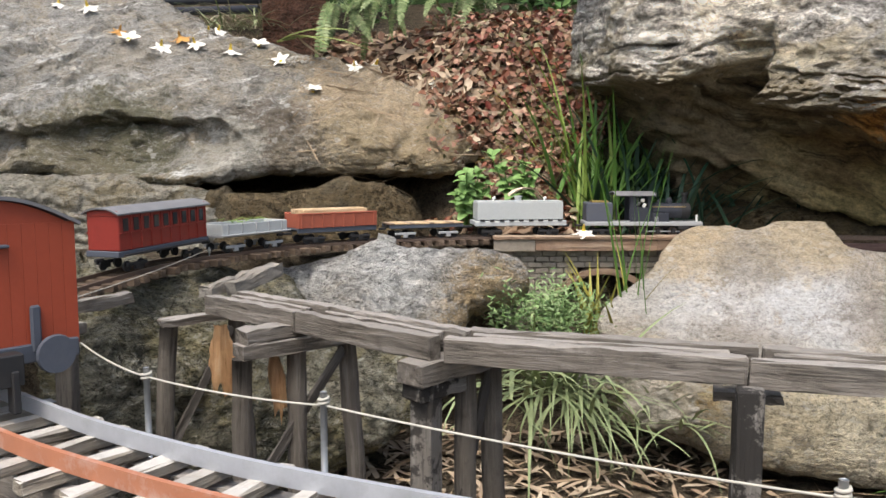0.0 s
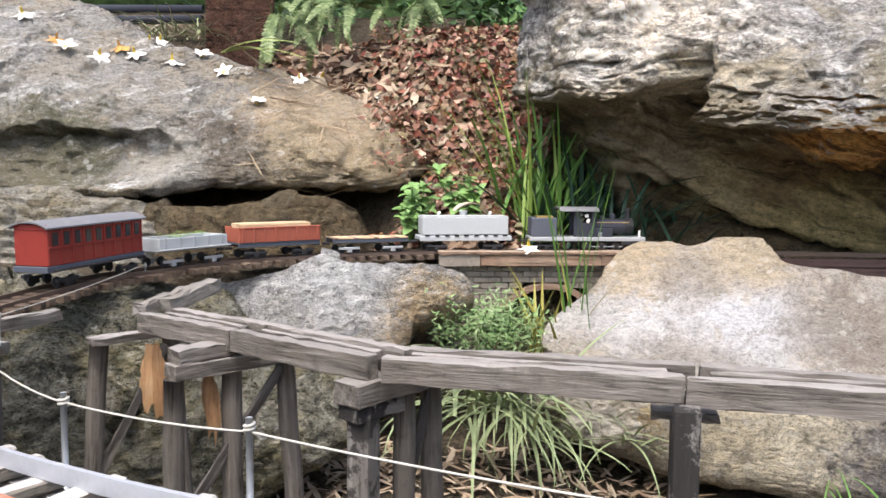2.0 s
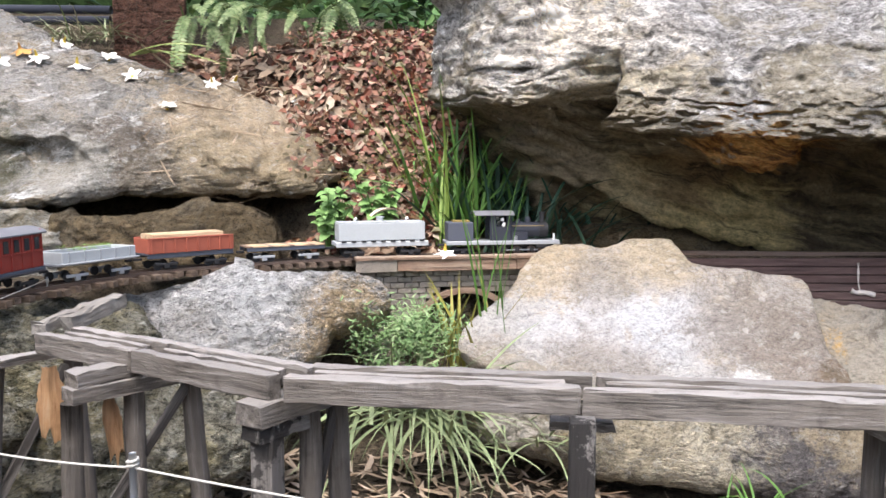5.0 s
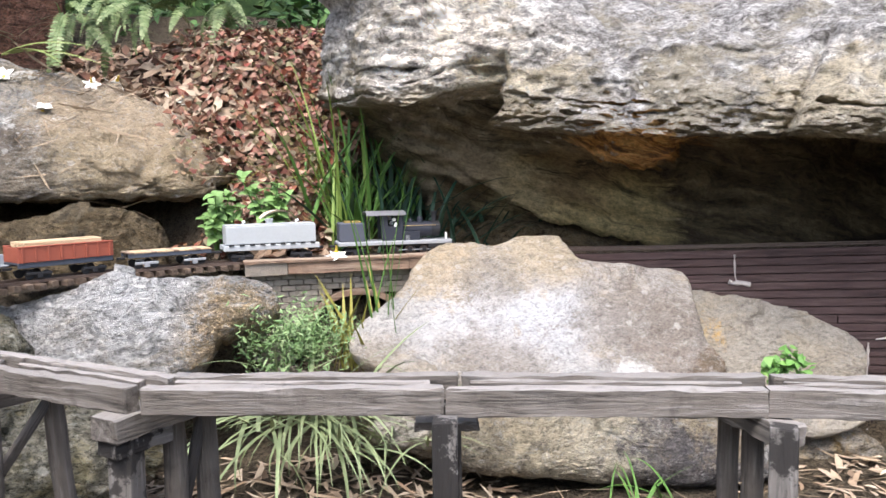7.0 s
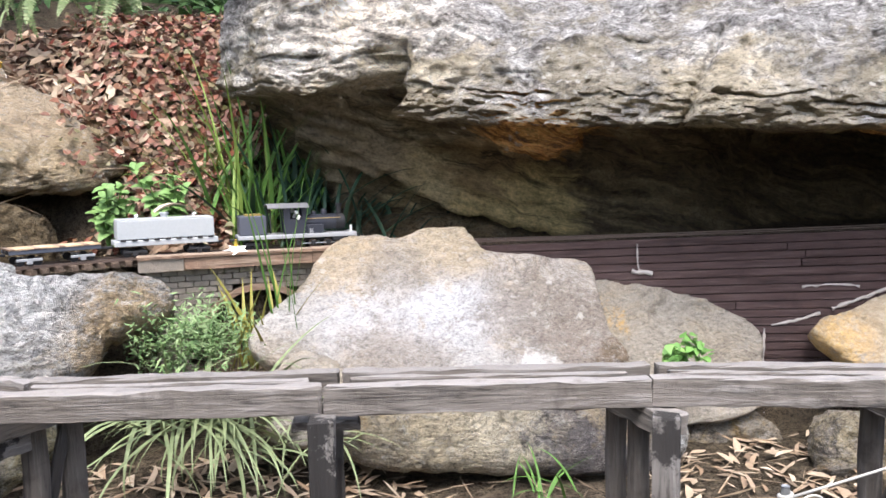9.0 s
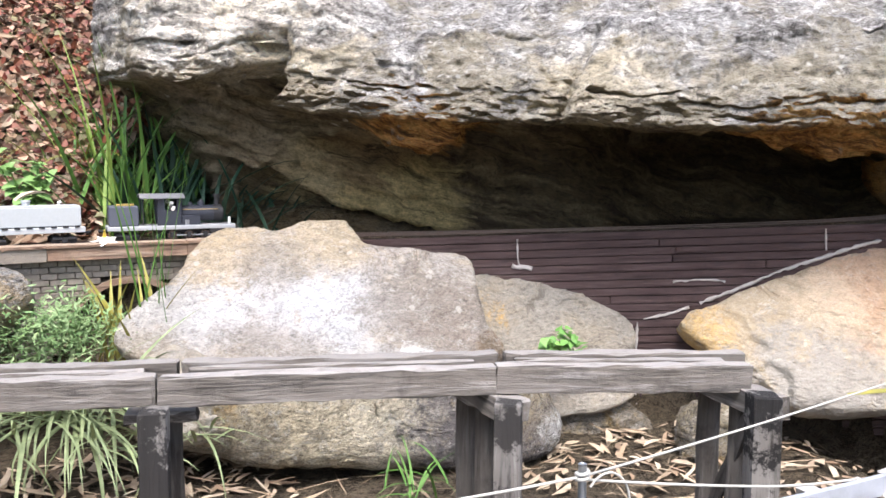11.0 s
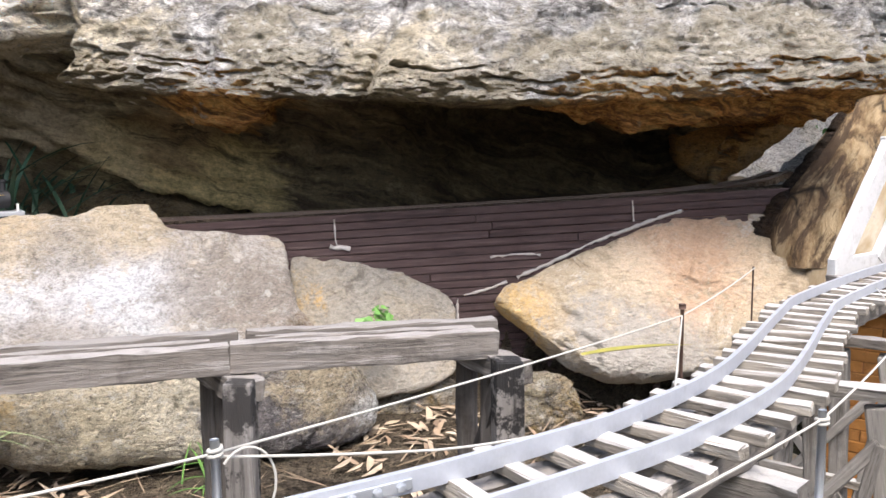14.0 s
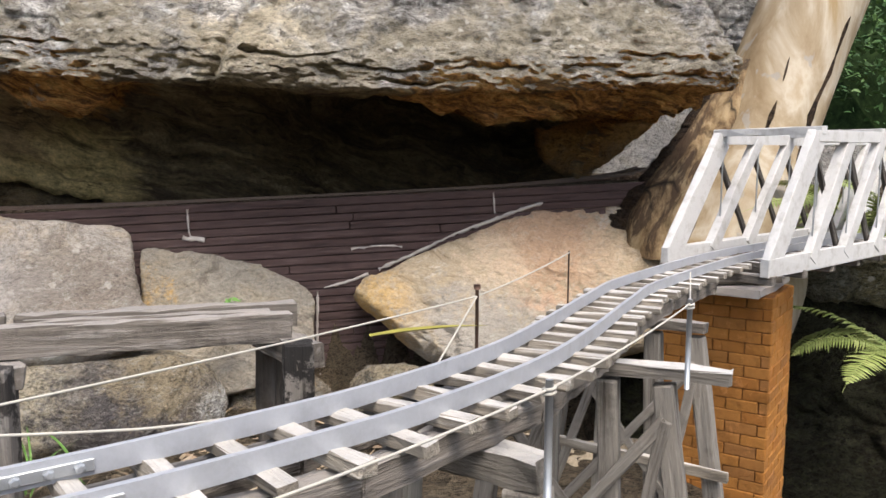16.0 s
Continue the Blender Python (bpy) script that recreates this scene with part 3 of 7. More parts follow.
rock("boulder", "low stained sandstone boulder lying under the trestle", (1.1, 1.79, 0.38), -10, 15,
     [(-0.82, 0.1), (-0.75, 0.13), (-0.53, 0.12), (0.03, 0.09), (0.223, 0.085), (0.285, 0.07), (0.325, 0.035), (0.356, -0.037), (0.338, -0.098), (0.270, -0.135), (0.14, -0.142), (-0.03, -0.125), (-0.163, -0.117), (-0.30, -0.10), (-0.447, -0.08), (-0.555, -0.035), (-0.69, 0.01), (-0.745, 0.05), (-0.805, 0.075)],
     0.3, M_LOWER, seed=3, front=0.35, edge=3.6, rings=110, count=340, facet=0.02, chip=0.25, rough=0.5, soft=2, flush=0.4)
rock("boulder", "smooth grey sandstone block with an orange edge", (1.75, 1.9, 0.55), -25, 30,
     [(-0.415, 0.152), (-0.358, 0.170), (-0.237, 0.130), (-0.074, 0.077), (0.053, 0.0), (0.066, -0.036), (0.05, -0.112), (0.05, -0.25), (-0.29, -0.30), (-0.42, -0.15), (-0.40, -0.005)],
     0.16, M_PLAIN, seed=4, front=0.2, edge=10.0, rough=0.35, soft=2, flush=0.9)
rock("boulder", "large tan and orange sandstone slab beside the gully", (2.2, 1.65, 0.65), -32, 40,
     [(-0.36, -0.13), (-0.18, -0.04), (-0.00, 0.03), (0.25, 0.16), (0.39, 0.21), (0.56, 0.2), (0.74, 0.12), (0.9, 0.04), (0.9, -0.2), (0.5, -0.36), (0.1, -0.40), (-0.06, -0.39), (-0.15, -0.34), (-0.22, -0.28), (-0.31, -0.20)],
     0.28, M_TAN, seed=5, front=0.25, edge=8.0, rough=0.5, rings=110, count=300, facet=0.05, soft=2, flush=0.1)
rock("boulder", "huge rounded brown and grey sandstone outcrop with fallen flowers on it", (-0.6, 2.8, 1.12), 8, 50,
     [(-1.9, 0.05), (-1.85, 0.75), (-1.29, 0.95), (-0.74, 0.87), (-0.40, 0.72), (-0.12, 0.50), (0.17, 0.36), (0.42, 0.29), (0.57, 0.15), (0.69, -0.02), (0.73, -0.15), (0.61, -0.25), (0.42, -0.24), (0.17, -0.25), (-0.08, -0.26), (-0.19, -0.30), (-0.45, -0.27), (-0.79, -0.22), (-1.26, -0.24), (-1.7, -0.29)],
     0.5, M_BACK, seed=6, front=0.2, edge=3.2, rough=0.75, rings=130, count=420, facet=0.05,
     dents=[((-0.95, 2.52, 1.06), (0.36, 0.3, 0.105), 0.12, (0, 1, 0.1)), ((-1.5, 2.5, 1.04), (0.2, 0.3, 0.09), 0.13, (0, 1, 0))])
rock("boulder", "layered grey and tan rock shelf beneath the outcrop", (-0.4, 2.55, 0.86), 5, 15,
     [(-1.58, 0.10), (-0.98, 0.115), (-0.749, 0.112), (-0.623, 0.107), (-0.478, 0.089), (-0.348, 0.055), (-0.281, 0.003), (-0.262, -0.08), (-0.30, -0.2), (-1.56, -0.25)],
     0.25, M_SHELF, seed=7, front=0.35, edge=3.0, rough=0.9, strata=1.0, rings=120, count=340, flush=0.5)
rock("boulder", "low brown earthy rock under the outcrop", (-0.4, 2.55, 0.86), 5, 15,
     [(-0.36, 0.045), (-0.2, 0.058), (-0.03, 0.062), (0.036, 0.075), (0.173, 0.088), (0.261, 0.07), (0.312, -0.006), (0.338, -0.06), (0.32, -0.2), (-0.36, -0.22)],
     0.25, M_EARTHROCK, seed=17, front=0.35, edge=2.6, rough=0.9, flush=0.5)
rock("boulder", "dark mossy rock bank below the curved track", (-0.3, 1.78, 0.5), 10, 20,
     [(-0.75, 0.22), (-0.42, 0.25), (-0.24, 0.23), (-0.15, 0.19), (0.02, 0.09), (0.25, 0.06), (0.29, -0.06), (0.14, -0.14), (-0.05, -0.2), (-0.41, -0.26), (-0.75, -0.26)],
     0.35, M_BANK, seed=8, front=0.3, edge=2.6, rough=1.3)
rock("boulder", "mossy lichened rock face under the curve of the track", (-0.72, 1.58, 0.50), 42, 14,
     [(-0.5, 0.15), (-0.3, 0.19), (0.0, 0.2), (0.3, 0.2), (0.5, 0.17), (0.52, -0.2), (0.0, -0.28), (-0.5, -0.2)],
     0.3, M_BANK, seed=12, front=0.3, edge=2.6, rough=1.3)
rock("boulder", "flat mossy stone that the curved track lies on", (-0.74, 1.74, 0.64), 30, 66,
     [(-0.38, -0.18), (-0.42, 0.05), (-0.3, 0.2), (0.0, 0.26), (0.3, 0.22), (0.46, 0.08), (0.42, -0.1), (0.2, -0.2), (-0.1, -0.24)],
     0.2, M_BANK, seed=13, front=0.3, edge=2.6, rough=1.2, facet=0.08, flush=0.3)
rock("boulder", "small orange-stained rock in the leaf litter", (1.75, 1.85, 0.33), -25, 10,
     [(-0.23, -0.06), (-0.14, -0.02), (-0.04, -0.01), (0.06, -0.04), (0.08, -0.10), (-0.00, -0.15), (-0.16, -0.16), (-0.23, -0.13)],
     0.16, M_LOWER, seed=9, front=0.4)
rock("boulder", "dark brown rock tucked under the tan slab", (1.83, 1.535, 0.325), -32, 10,
     [(-0.12, 0.02), (-0.05, 0.055), (0.05, 0.05), (0.11, 0.01), (0.12, -0.06), (0.0, -0.12), (-0.12, -0.1)],
     0.15, M_LOWER, seed=10, front=0.4)


M_RAW = stone("raw_orange_sandstone", (0.36, 0.2, 0.07), (0.28, 0.18, 0.09), (0.1, 0.07, 0.045), pale=(0.45, 0.3, 0.14), lichen=0.0, cover=0.55, spots=False, relief=1.0, speckle=0.6)
rock("boulder", "grey-brown layered rock on the floor of the hollow", (1.10, 2.62, 0.79), -14, 20,
     [(-0.42, 0.02), (-0.25, 0.06), (-0.05, 0.055), (0.1, 0.045), (0.22, 0.055), (0.42, 0.05), (0.6, 0.03), (0.62, -0.1), (-0.4, -0.12)],
     0.2, M_EARTHROCK, seed=31, front=0.3, strata=0.8, edge=2.4, rough=0.8, facet=0.06)
rock("boulder", "orange sandstone pillar at the end of the hollow", (2.80, 1.62, 0.99), -40, -5,
     [(-0.24, 0.16), (0.22, 0.16), (0.18, 0.05), (0.07, -0.04), (-0.02, -0.12), (-0.14, -0.14), (-0.22, -0.06)],
     0.2, M_RAW, seed=33, front=0.3, edge=2.4, rough=0.45)
rock("boulder", "pale sandy rock floor under the white trestle", (1.80, 1.02, 0.16), -35, 72,
     [(-0.5, -0.1), (-0.3, 0.2), (0.1, 0.26), (0.5, 0.18), (0.62, -0.1), (0.3, -0.3), (-0.3, -0.3)],
     0.1, M_TAN, seed=34, front=0.4, edge=3.0, rough=1.0)


# ---- the overhang and its cave ----
def overhang():
    """A long ledge swept along its lip: sloping top, layered lip, hollow beneath, back wall."""
    lip = even(spline([(0.42, 2.75, 0), (0.50, 2.42, 0), (0.62, 2.30, 0), (0.80, 2.27, 0), (1.05, 2.10, 0), (1.52, 1.74, 0), (1.67, 1.625, 0), (2.05, 1.36, 0), (2.42, 1.12, 0), (2.58, 1.06, 0), (2.69, 1.10, 0), (2.75, 1.24, 0), (2.90, 1.43, 0), (3.3, 1.52, 0), (3.75, 1.5, 0)], 12), count=820)
    n = Vector((0.6, 0.8, 0))
    bounds = (0.0, 0.026, 0.062, 0.085, 0.15, 0.24, 0.4)
    edge_x = (0.4, 0.5, 0.6, 0.67, 0.75, 0.835, 0.852, 0.93, 1.06, 1.27, 1.4, 1.54, 1.64, 1.9, 2.2, 2.52, 2.75, 3.1)
    edge_z = (1.25, 1.243, 1.209, 1.234, 1.268, 1.285, 1.172, 1.147, 1.132, 1.115, 1.108, 1.095, 1.083, 1.09, 1.108, 1.105, 1.12, 1.13)
    rows = []
    bm = bmesh.new()
    for k, c in enumerate(lip):
        x = c.x
        d = (lip[min(k + 1, len(lip) - 1)] - lip[max(k - 1, 0)]).normalized()
        out = (Vector((-d.y, d.x, 0)) * 0.4 + n * 0.6).normalized()
        low = float(np.interp(x, edge_x, edge_z))
        roof = 1.19 - 0.08 * smooth01(0.6, 1.6, x)
        notch = smooth01(0.72, 0.80, x) * smooth01(0.856, 0.842, x)
        low += 0.010 * fbm((x, 3.1, 0), 6.0, 4) + 0.006 * fbm((x, 8.1, 0), 22.0, 3)
        deep = 0.42 + 0.55 * smooth01(1.3, 1.75, x) - 0.45 * smooth01(2.35, 2.8, x)
        push = 0.06 * notch
        steep = 1 - 0.65 * smooth01(1.25, 0.8, x) - 0.29 * smooth01(0.8, 0.58, x)
        lift = smooth01(2.70, 2.78, x)
        steep *= 1 - 0.6 * lift
        # sheltered underside: on one stretch it comes down behind the track to a thick lower edge, further on it is a deep hollow
        db = float(np.interp(x, (0.42, 0.5, 0.62, 0.8, 1.05, 1.2, 1.4), (0.2, 0.22, 0.28, 0.31, 0.44, 0.5, 0.62)))
        zb = float(np.interp(x, (0.42, 0.5, 0.62, 0.8, 1.05, 1.2, 1.4), (1.13, 1.11, 1.06, 0.95, 0.845, 0.80, 0.775))) + 0.012 * fbm((x, 5.5, 0), 5.0, 3)
        near, far = smooth01(1.275, 1.215, x), smooth01(1.6, 1.28, x)
        knob = smooth01(0.95, 1.2, x) * near
        hang = smooth01(1.8, 2.05, x) * smooth01(2.75, 2.55, x)
        shallow = [(0.13, low - 0.012 - 0.04 * knob), (max(0.2, db * 0.58), low - 0.03 + (zb - low) * 0.06), (db * 0.88, low + (zb - low) * 0.42), (db, zb + 0.02), (db + 0.03, zb - 0.004), (db + 0.12, min(zb, 0.97) - 0.0), (db + 0.2, 0.76), (db + 0.5, 0.6)]
        hollow = [(0.15, min(low, roof + 0.03) + 0.005 - 0.045 * hang), (deep * 0.45 - 0.15 * hang, roof + 0.025 - 0.065 * hang), (deep * 0.75, roof - 0.04 - 0.06 * hang), (deep * 0.92, 0.96), (deep, 0.86), (deep * 1.0 + 0.02, 0.78), (deep + 0.1, 0.68), (deep + 0.5, 0.6)]
        under = []
        for i, (sa, sb) in enumerate(zip(shallow, hollow)):
            f = near if i < 2 else far
            under.append((sb[0] + (sa[0] - sb[0]) * f, sb[1] + (sa[1] - sb[1]) * f))
        under = [(a, max(b, b + (1.10 + 0.02 * i - b) * lift)) for i, (a, b) in enumerate(under)]
        prof = [
            (1.7, 1.78), (1.2, 1.72), (0.85 * steep, 1.66), (0.55 * steep, 1.56), (0.36 * steep, 1.475), (0.21 * steep, 1.395), (0.11 * steep, 1.325), (0.04, low + 0.125), (0.01 + push * 0.3, low + 0.085), (0.0 + push, low + 0.05),
            (0.002 + push, low + 0.02), (0.014 + push, low), (0.07 + push, low - 0.002), *under,
        ]
        line = spline([(a * (1 - 0.7 * lift), b, 0) for a, b in prof], 12)
        row = []
        for q in line:
            p = c + out * q.x + Vector((0, 0, q.y))
            big = 0.045 * fbm(p, 2.0, 4) + 0.02 * fbm(p, 7.0, 4) + 0.006 * fbm(p, 24, 3)
            face = smooth01(1.04, 1.12, q.y) * smooth01(1.75, 1.5, q.y) * smooth01(0.3, 0.16, q.x)
            rough = 0.012 * fbm((p.x, p.y, p.z * 2.2), 14, 4) + 0.006 * fbm((p.x, p.y, p.z * 1.6), 45, 5)
            shift = rough
            h = q.y - low + 0.020 * fbm((x, 1.7, 0), 1.7, 2) + 0.010 * fbm((x, p.z * 2, 0), 9.0, 3) + 0.004 * fbm((x, p.z * 3, 4), 40.0, 3)
            if face > 0 and h < 0.38:
                j = max(i for i in range(len(bounds)) if bounds[i] <= max(h, 0.0))
                plate = smooth01(-0.09, 0.09, fbm((x + 0.1 * fbm((x, q.y, j), 14, 3), j * 7.3, 2.0), 3.4, 3) + 0.05)
                shift -= 0.011 * plate
                for i in (j, j + 1):
                    if i < len(bounds) and i > 0:
                        open_here = smooth01(0.10, 0.32, fbm((x, i * 3.9, 8.0), 3.9, 3))
                        shift += 0.020 * open_here * math.exp(-(((h - bounds[i]) / 0.0042) ** 2))
            slit = x - 1.47 - 0.32 * (q.y - 1.14) - 0.012 * fbm((0, 0, p.z), 14, 3)
            shift += 0.03 * math.exp(-((slit / 0.008) ** 2)) - 0.012 * smooth01(0.0, 0.01, slit) * smooth01(0.25, 0.1, slit)
            if q.x > 0.06 and q.y > 1.25:
                big += 0.012 * fbm((p.x, p.y, p.z * 1.5), 20, 5)
            step = smooth01(0.74, 0.83, x) * smooth01(1.0, 0.87, x) * smooth01(1.1, 1.15, q.y) * smooth01(1.5, 1.32, q.y) * smooth01(0.2, 0.1, q.x)
            p += d * step * (0.45 * (q.y - 1.22) + 0.03 * fbm((x * 0.2, p.z, 0), 16, 3))
            p += out * (face * shift - big * 0.7)
            inside = smooth01(0.09, 0.16, q.x) * smooth01(low + 0.02, low - 0.03, q.y)
            if inside > 0:
                layer = (p.z + 0.30 * p.x) * 15 + 1.3 * fbm((p.x, p.y, 3.0), 3.0, 3)
                ledge = (layer % 1.0)
                p -= (out * 0.6 + Vector((0, 0, 0.8))) * inside * (0.03 * (smooth01(0.0, 0.85, ledge) - smooth01(0.88, 1.0, ledge)) + 0.012 * fbm(p, 14, 4))
            p.z += big * (0.8 if q.x > 0.1 else 0.25)
            row.append(bm.verts.new(p))
        rows.append(row)
    t = thing("rock_overhang", "massive grey lichened sandstone ledge with a hollow orange underside", "rock")
    split = 13 * 12
    for name, lo, hi, label in (("crust", 0, split, "grey lichened top and layered lip"), ("underside", split, len(rows[0]) - 1, "raw orange stone hollow, shade partly in its dark browns")):
        piece = bmesh.new()
        grid = [[piece.verts.new(v.co) for v in r[lo:hi + 1]] for r in rows]
        for r0, r1 in zip(grid, grid[1:]):
            for j in range(hi - lo):
                piece.faces.new((r0[j], r0[j + 1], r1[j + 1], r1[j]))
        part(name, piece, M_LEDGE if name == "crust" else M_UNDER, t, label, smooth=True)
    bm.free()
    return t


def ledge_stone(name, sheltered):
    """Grey crust above, raw orange and brown sandstone on the sheltered underside, its dark browns holding part of the
    shade.
    """
    n = Nodes(name, rough=0.93, spec=0.15)
    dip = n.t.nodes.new("ShaderNodeMapping")
    dip.inputs["Rotation"].default_value = (0, radians(-17), radians(30))
    n.link(n.warped(n.pos, 3.0, 0.16), dip.inputs["Vector"])
    v = n.scaled(dip.outputs[0], (0.8, 0.8, 6))
    sep = n.t.nodes.new("ShaderNodeSeparateXYZ")
    n.link(n.pos, sep.inputs[0])
    height = n.math("SUBTRACT", sep.outputs["Z"], 0.6)
    # the dark browns here carry part of the hollow's shade as colour
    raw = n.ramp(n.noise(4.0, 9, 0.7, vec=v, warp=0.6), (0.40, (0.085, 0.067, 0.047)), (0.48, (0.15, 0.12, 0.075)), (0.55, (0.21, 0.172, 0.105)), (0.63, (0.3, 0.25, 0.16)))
    rusty = n.ramp(n.noise(14, 9, 0.75, vec=v), (0.42, (0.13, 0.06, 0.025)), (0.5, (0.42, 0.2, 0.06)), (0.58, (0.55, 0.33, 0.12)))
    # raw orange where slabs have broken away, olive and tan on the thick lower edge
    for place, radius, shade in (((1.22, 2.12, 1.09), 0.16, rusty), ((1.36, 2.06, 1.10), 0.10, rusty), ((2.10, 1.52, 1.08), 0.24, rusty), ((2.5, 1.3, 1.06), 0.32, rusty), ((2.85, 1.4, 1.02), 0.3, rusty), ((1.0, 2.5, 0.93), 0.17, (0.5, 0.42, 0.24)), ((1.3, 2.42, 0.84), 0.2, (0.55, 0.45, 0.22)), ((0.76, 2.5, 1.03), 0.2, (0.3, 0.25, 0.165)), ((0.55, 2.45, 1.15), 0.14, (0.2, 0.165, 0.12)), ((1.15, 2.35, 0.98), 0.14, (0.3, 0.22, 0.12))):
        gap = n.t.nodes.new("ShaderNodeVectorMath")
        gap.operation = "DISTANCE"
        n.link(n.warped(n.pos, 6, 0.12), gap.inputs[0])
        gap.inputs[1].default_value = tuple(q + 0.06 for q in place)
        near = n.math("SUBTRACT", 1.0, n.math("DIVIDE", gap.outputs["Value"], radius * 1.3))
        mask = n.ramp(n.math("ADD", near, n.math("MULTIPLY", n.math("SUBTRACT", n.noise(7, 8, 0.7, vec=v), 0.5), 1.2)), (0.08, 0.0), (0.4, 0.9))
        raw = n.mix(mask, raw, shade)
    grain = n.ramp(n.math("ADD", n.math("MULTIPLY", n.noise(26, 9, 0.8, vec=n.scaled(dip.outputs[0], (1, 1, 2.6))), 0.6), n.math("MULTIPLY", n.noise(90, 6, 0.8), 0.4)), (0.40, 0.45), (0.5, 0.95), (0.6, 1.35))
    raw = n.mix(1.0, n.mix(1.0, raw, (1.35, 1.33, 1.3), "MULTIPLY"), grain, "MULTIPLY")
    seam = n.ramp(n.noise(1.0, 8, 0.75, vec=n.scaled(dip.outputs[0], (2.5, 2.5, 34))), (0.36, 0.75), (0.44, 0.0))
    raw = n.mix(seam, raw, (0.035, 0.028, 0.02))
    flat = n.scaled(n.warped(n.pos, 9, 0.05), (1, 1, 2.2))
    fract = n.math("ADD", n.math("MULTIPLY", n.noise(11, 7, 0.7, vec=flat, warp=0.3), 0.42), n.math("MULTIPLY", n.noise(46, 9, 0.86, vec=flat), 0.58))
    crust = n.ramp(fract, (0.42, (0.085, 0.078, 0.07)), (0.467, (0.29, 0.275, 0.258)), (0.515, (0.47, 0.452, 0.43)), (0.555, (0.78, 0.765, 0.74)))
    crust = n.mix(0.6, crust, n.mix(n.flakes(44, flat), (0.8, 0.8, 0.8), (1.6, 1.6, 1.6)), "MULTIPLY")
    cream = n.ramp(n.noise(14, 13, 0.83, vec=flat, warp=0.3), (0.38, (0.12, 0.1, 0.07)), (0.46, (0.36, 0.315, 0.225)), (0.54, (0.56, 0.5, 0.38)), (0.62, (0.74, 0.7, 0.6)))
    lowface = n.ramp(height, (0.62, 0.16), (0.8, 0.0))
    crust = n.mix(n.ramp(n.math("ADD", n.noise(5.0, 9, 0.7, warp=0.5), lowface), (0.52, 0.0), (0.64, 0.85)), crust, cream)
    for place, radius in (((0.60, 2.38, 1.4), 0.34), ((0.85, 2.28, 1.36), 0.3), ((1.55, 1.75, 1.25), 0.16)):
        gap = n.t.nodes.new("ShaderNodeVectorMath")
        gap.operation = "DISTANCE"
        n.link(n.warped(n.pos, 6, 0.12), gap.inputs[0])
        gap.inputs[1].default_value = tuple(q + 0.06 for q in place)
        near = n.math("SUBTRACT", 1.0, n.math("DIVIDE", gap.outputs["Value"], radius * 1.3))
        mask = n.ramp(n.math("ADD", near, n.math("MULTIPLY", n.math("SUBTRACT", n.noise(16, 8, 0.8), 0.5), 1.6)), (0.1, 0.0), (0.5, 0.75))
        crust = n.mix(mask, crust, n.mix(1.0, crust, (1.5, 1.46, 1.38), "MULTIPLY"))
    dark = n.ramp(n.noise(9, 10, 0.8, vec=flat, warp=0.8), (0.55, 0.0), (0.62, 0.8))
    crust = n.mix(dark, crust, (0.15, 0.137, 0.122))
    spots = n.ramp(n.math("ADD", n.cells(34), n.math("MULTIPLY", n.noise(70, 4, 0.7), 0.45)), (0.42, 1.0), (0.5, 0.0))
    region = n.ramp(n.noise(6, 5, 0.65), (0.46, 0.0), (0.56, 0.95))
    crust = n.mix(n.math("MULTIPLY", spots, region), crust, (0.7, 0.68, 0.62))
    pits = n.ramp(n.noise(80, 6, 0.9, vec=flat), (0.39, 0.85), (0.46, 0.0))
    crust = n.mix(pits, crust, (0.07, 0.063, 0.055))
    down = n.ramp(n.math("ADD", n.math("ADD", n.upness(), 0.5), n.math("MULTIPLY", n.math("SUBTRACT", n.noise(14, 4, 0.6), 0.5), 0.5)), (0.2, 1.0), (0.4, 0.0))
    high = n.ramp(height, (0.42, 1.0), (0.49, 0.0))
    inner = n.math("MAXIMUM", high, n.math("MULTIPLY", down, n.ramp(height, (0.62, 1.0), (0.70, 0.0))))
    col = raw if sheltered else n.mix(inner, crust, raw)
    n.bump(n.noise(14, 9, 0.75, vec=n.scaled(n.pos, (1, 1, 2.4))), 0.9, 0.035)
    n.bump(n.math("MINIMUM", n.cells(38, vec=flat), 0.5), 0.7, 0.02)
    n.bump(n.noise(75, 7, 0.85, vec=flat), 1.0, 0.02)
    if sheltered:
        n.bump(grain, 0.9, 0.02)
    return n.done(col)


M_LEDGE = ledge_stone("ledge_sandstone", False)
M_UNDER = ledge_stone("raw_shaded_sandstone", True)
overhang()


# ---- retaining wall below the cave track ----
WALL_A, WALL_B = Vector((1.02, 2.395, 0)), Vector((2.75, 1.335, 0))


def wall_top(s):
    return 0.768 + (0.855 - 0.768) * s


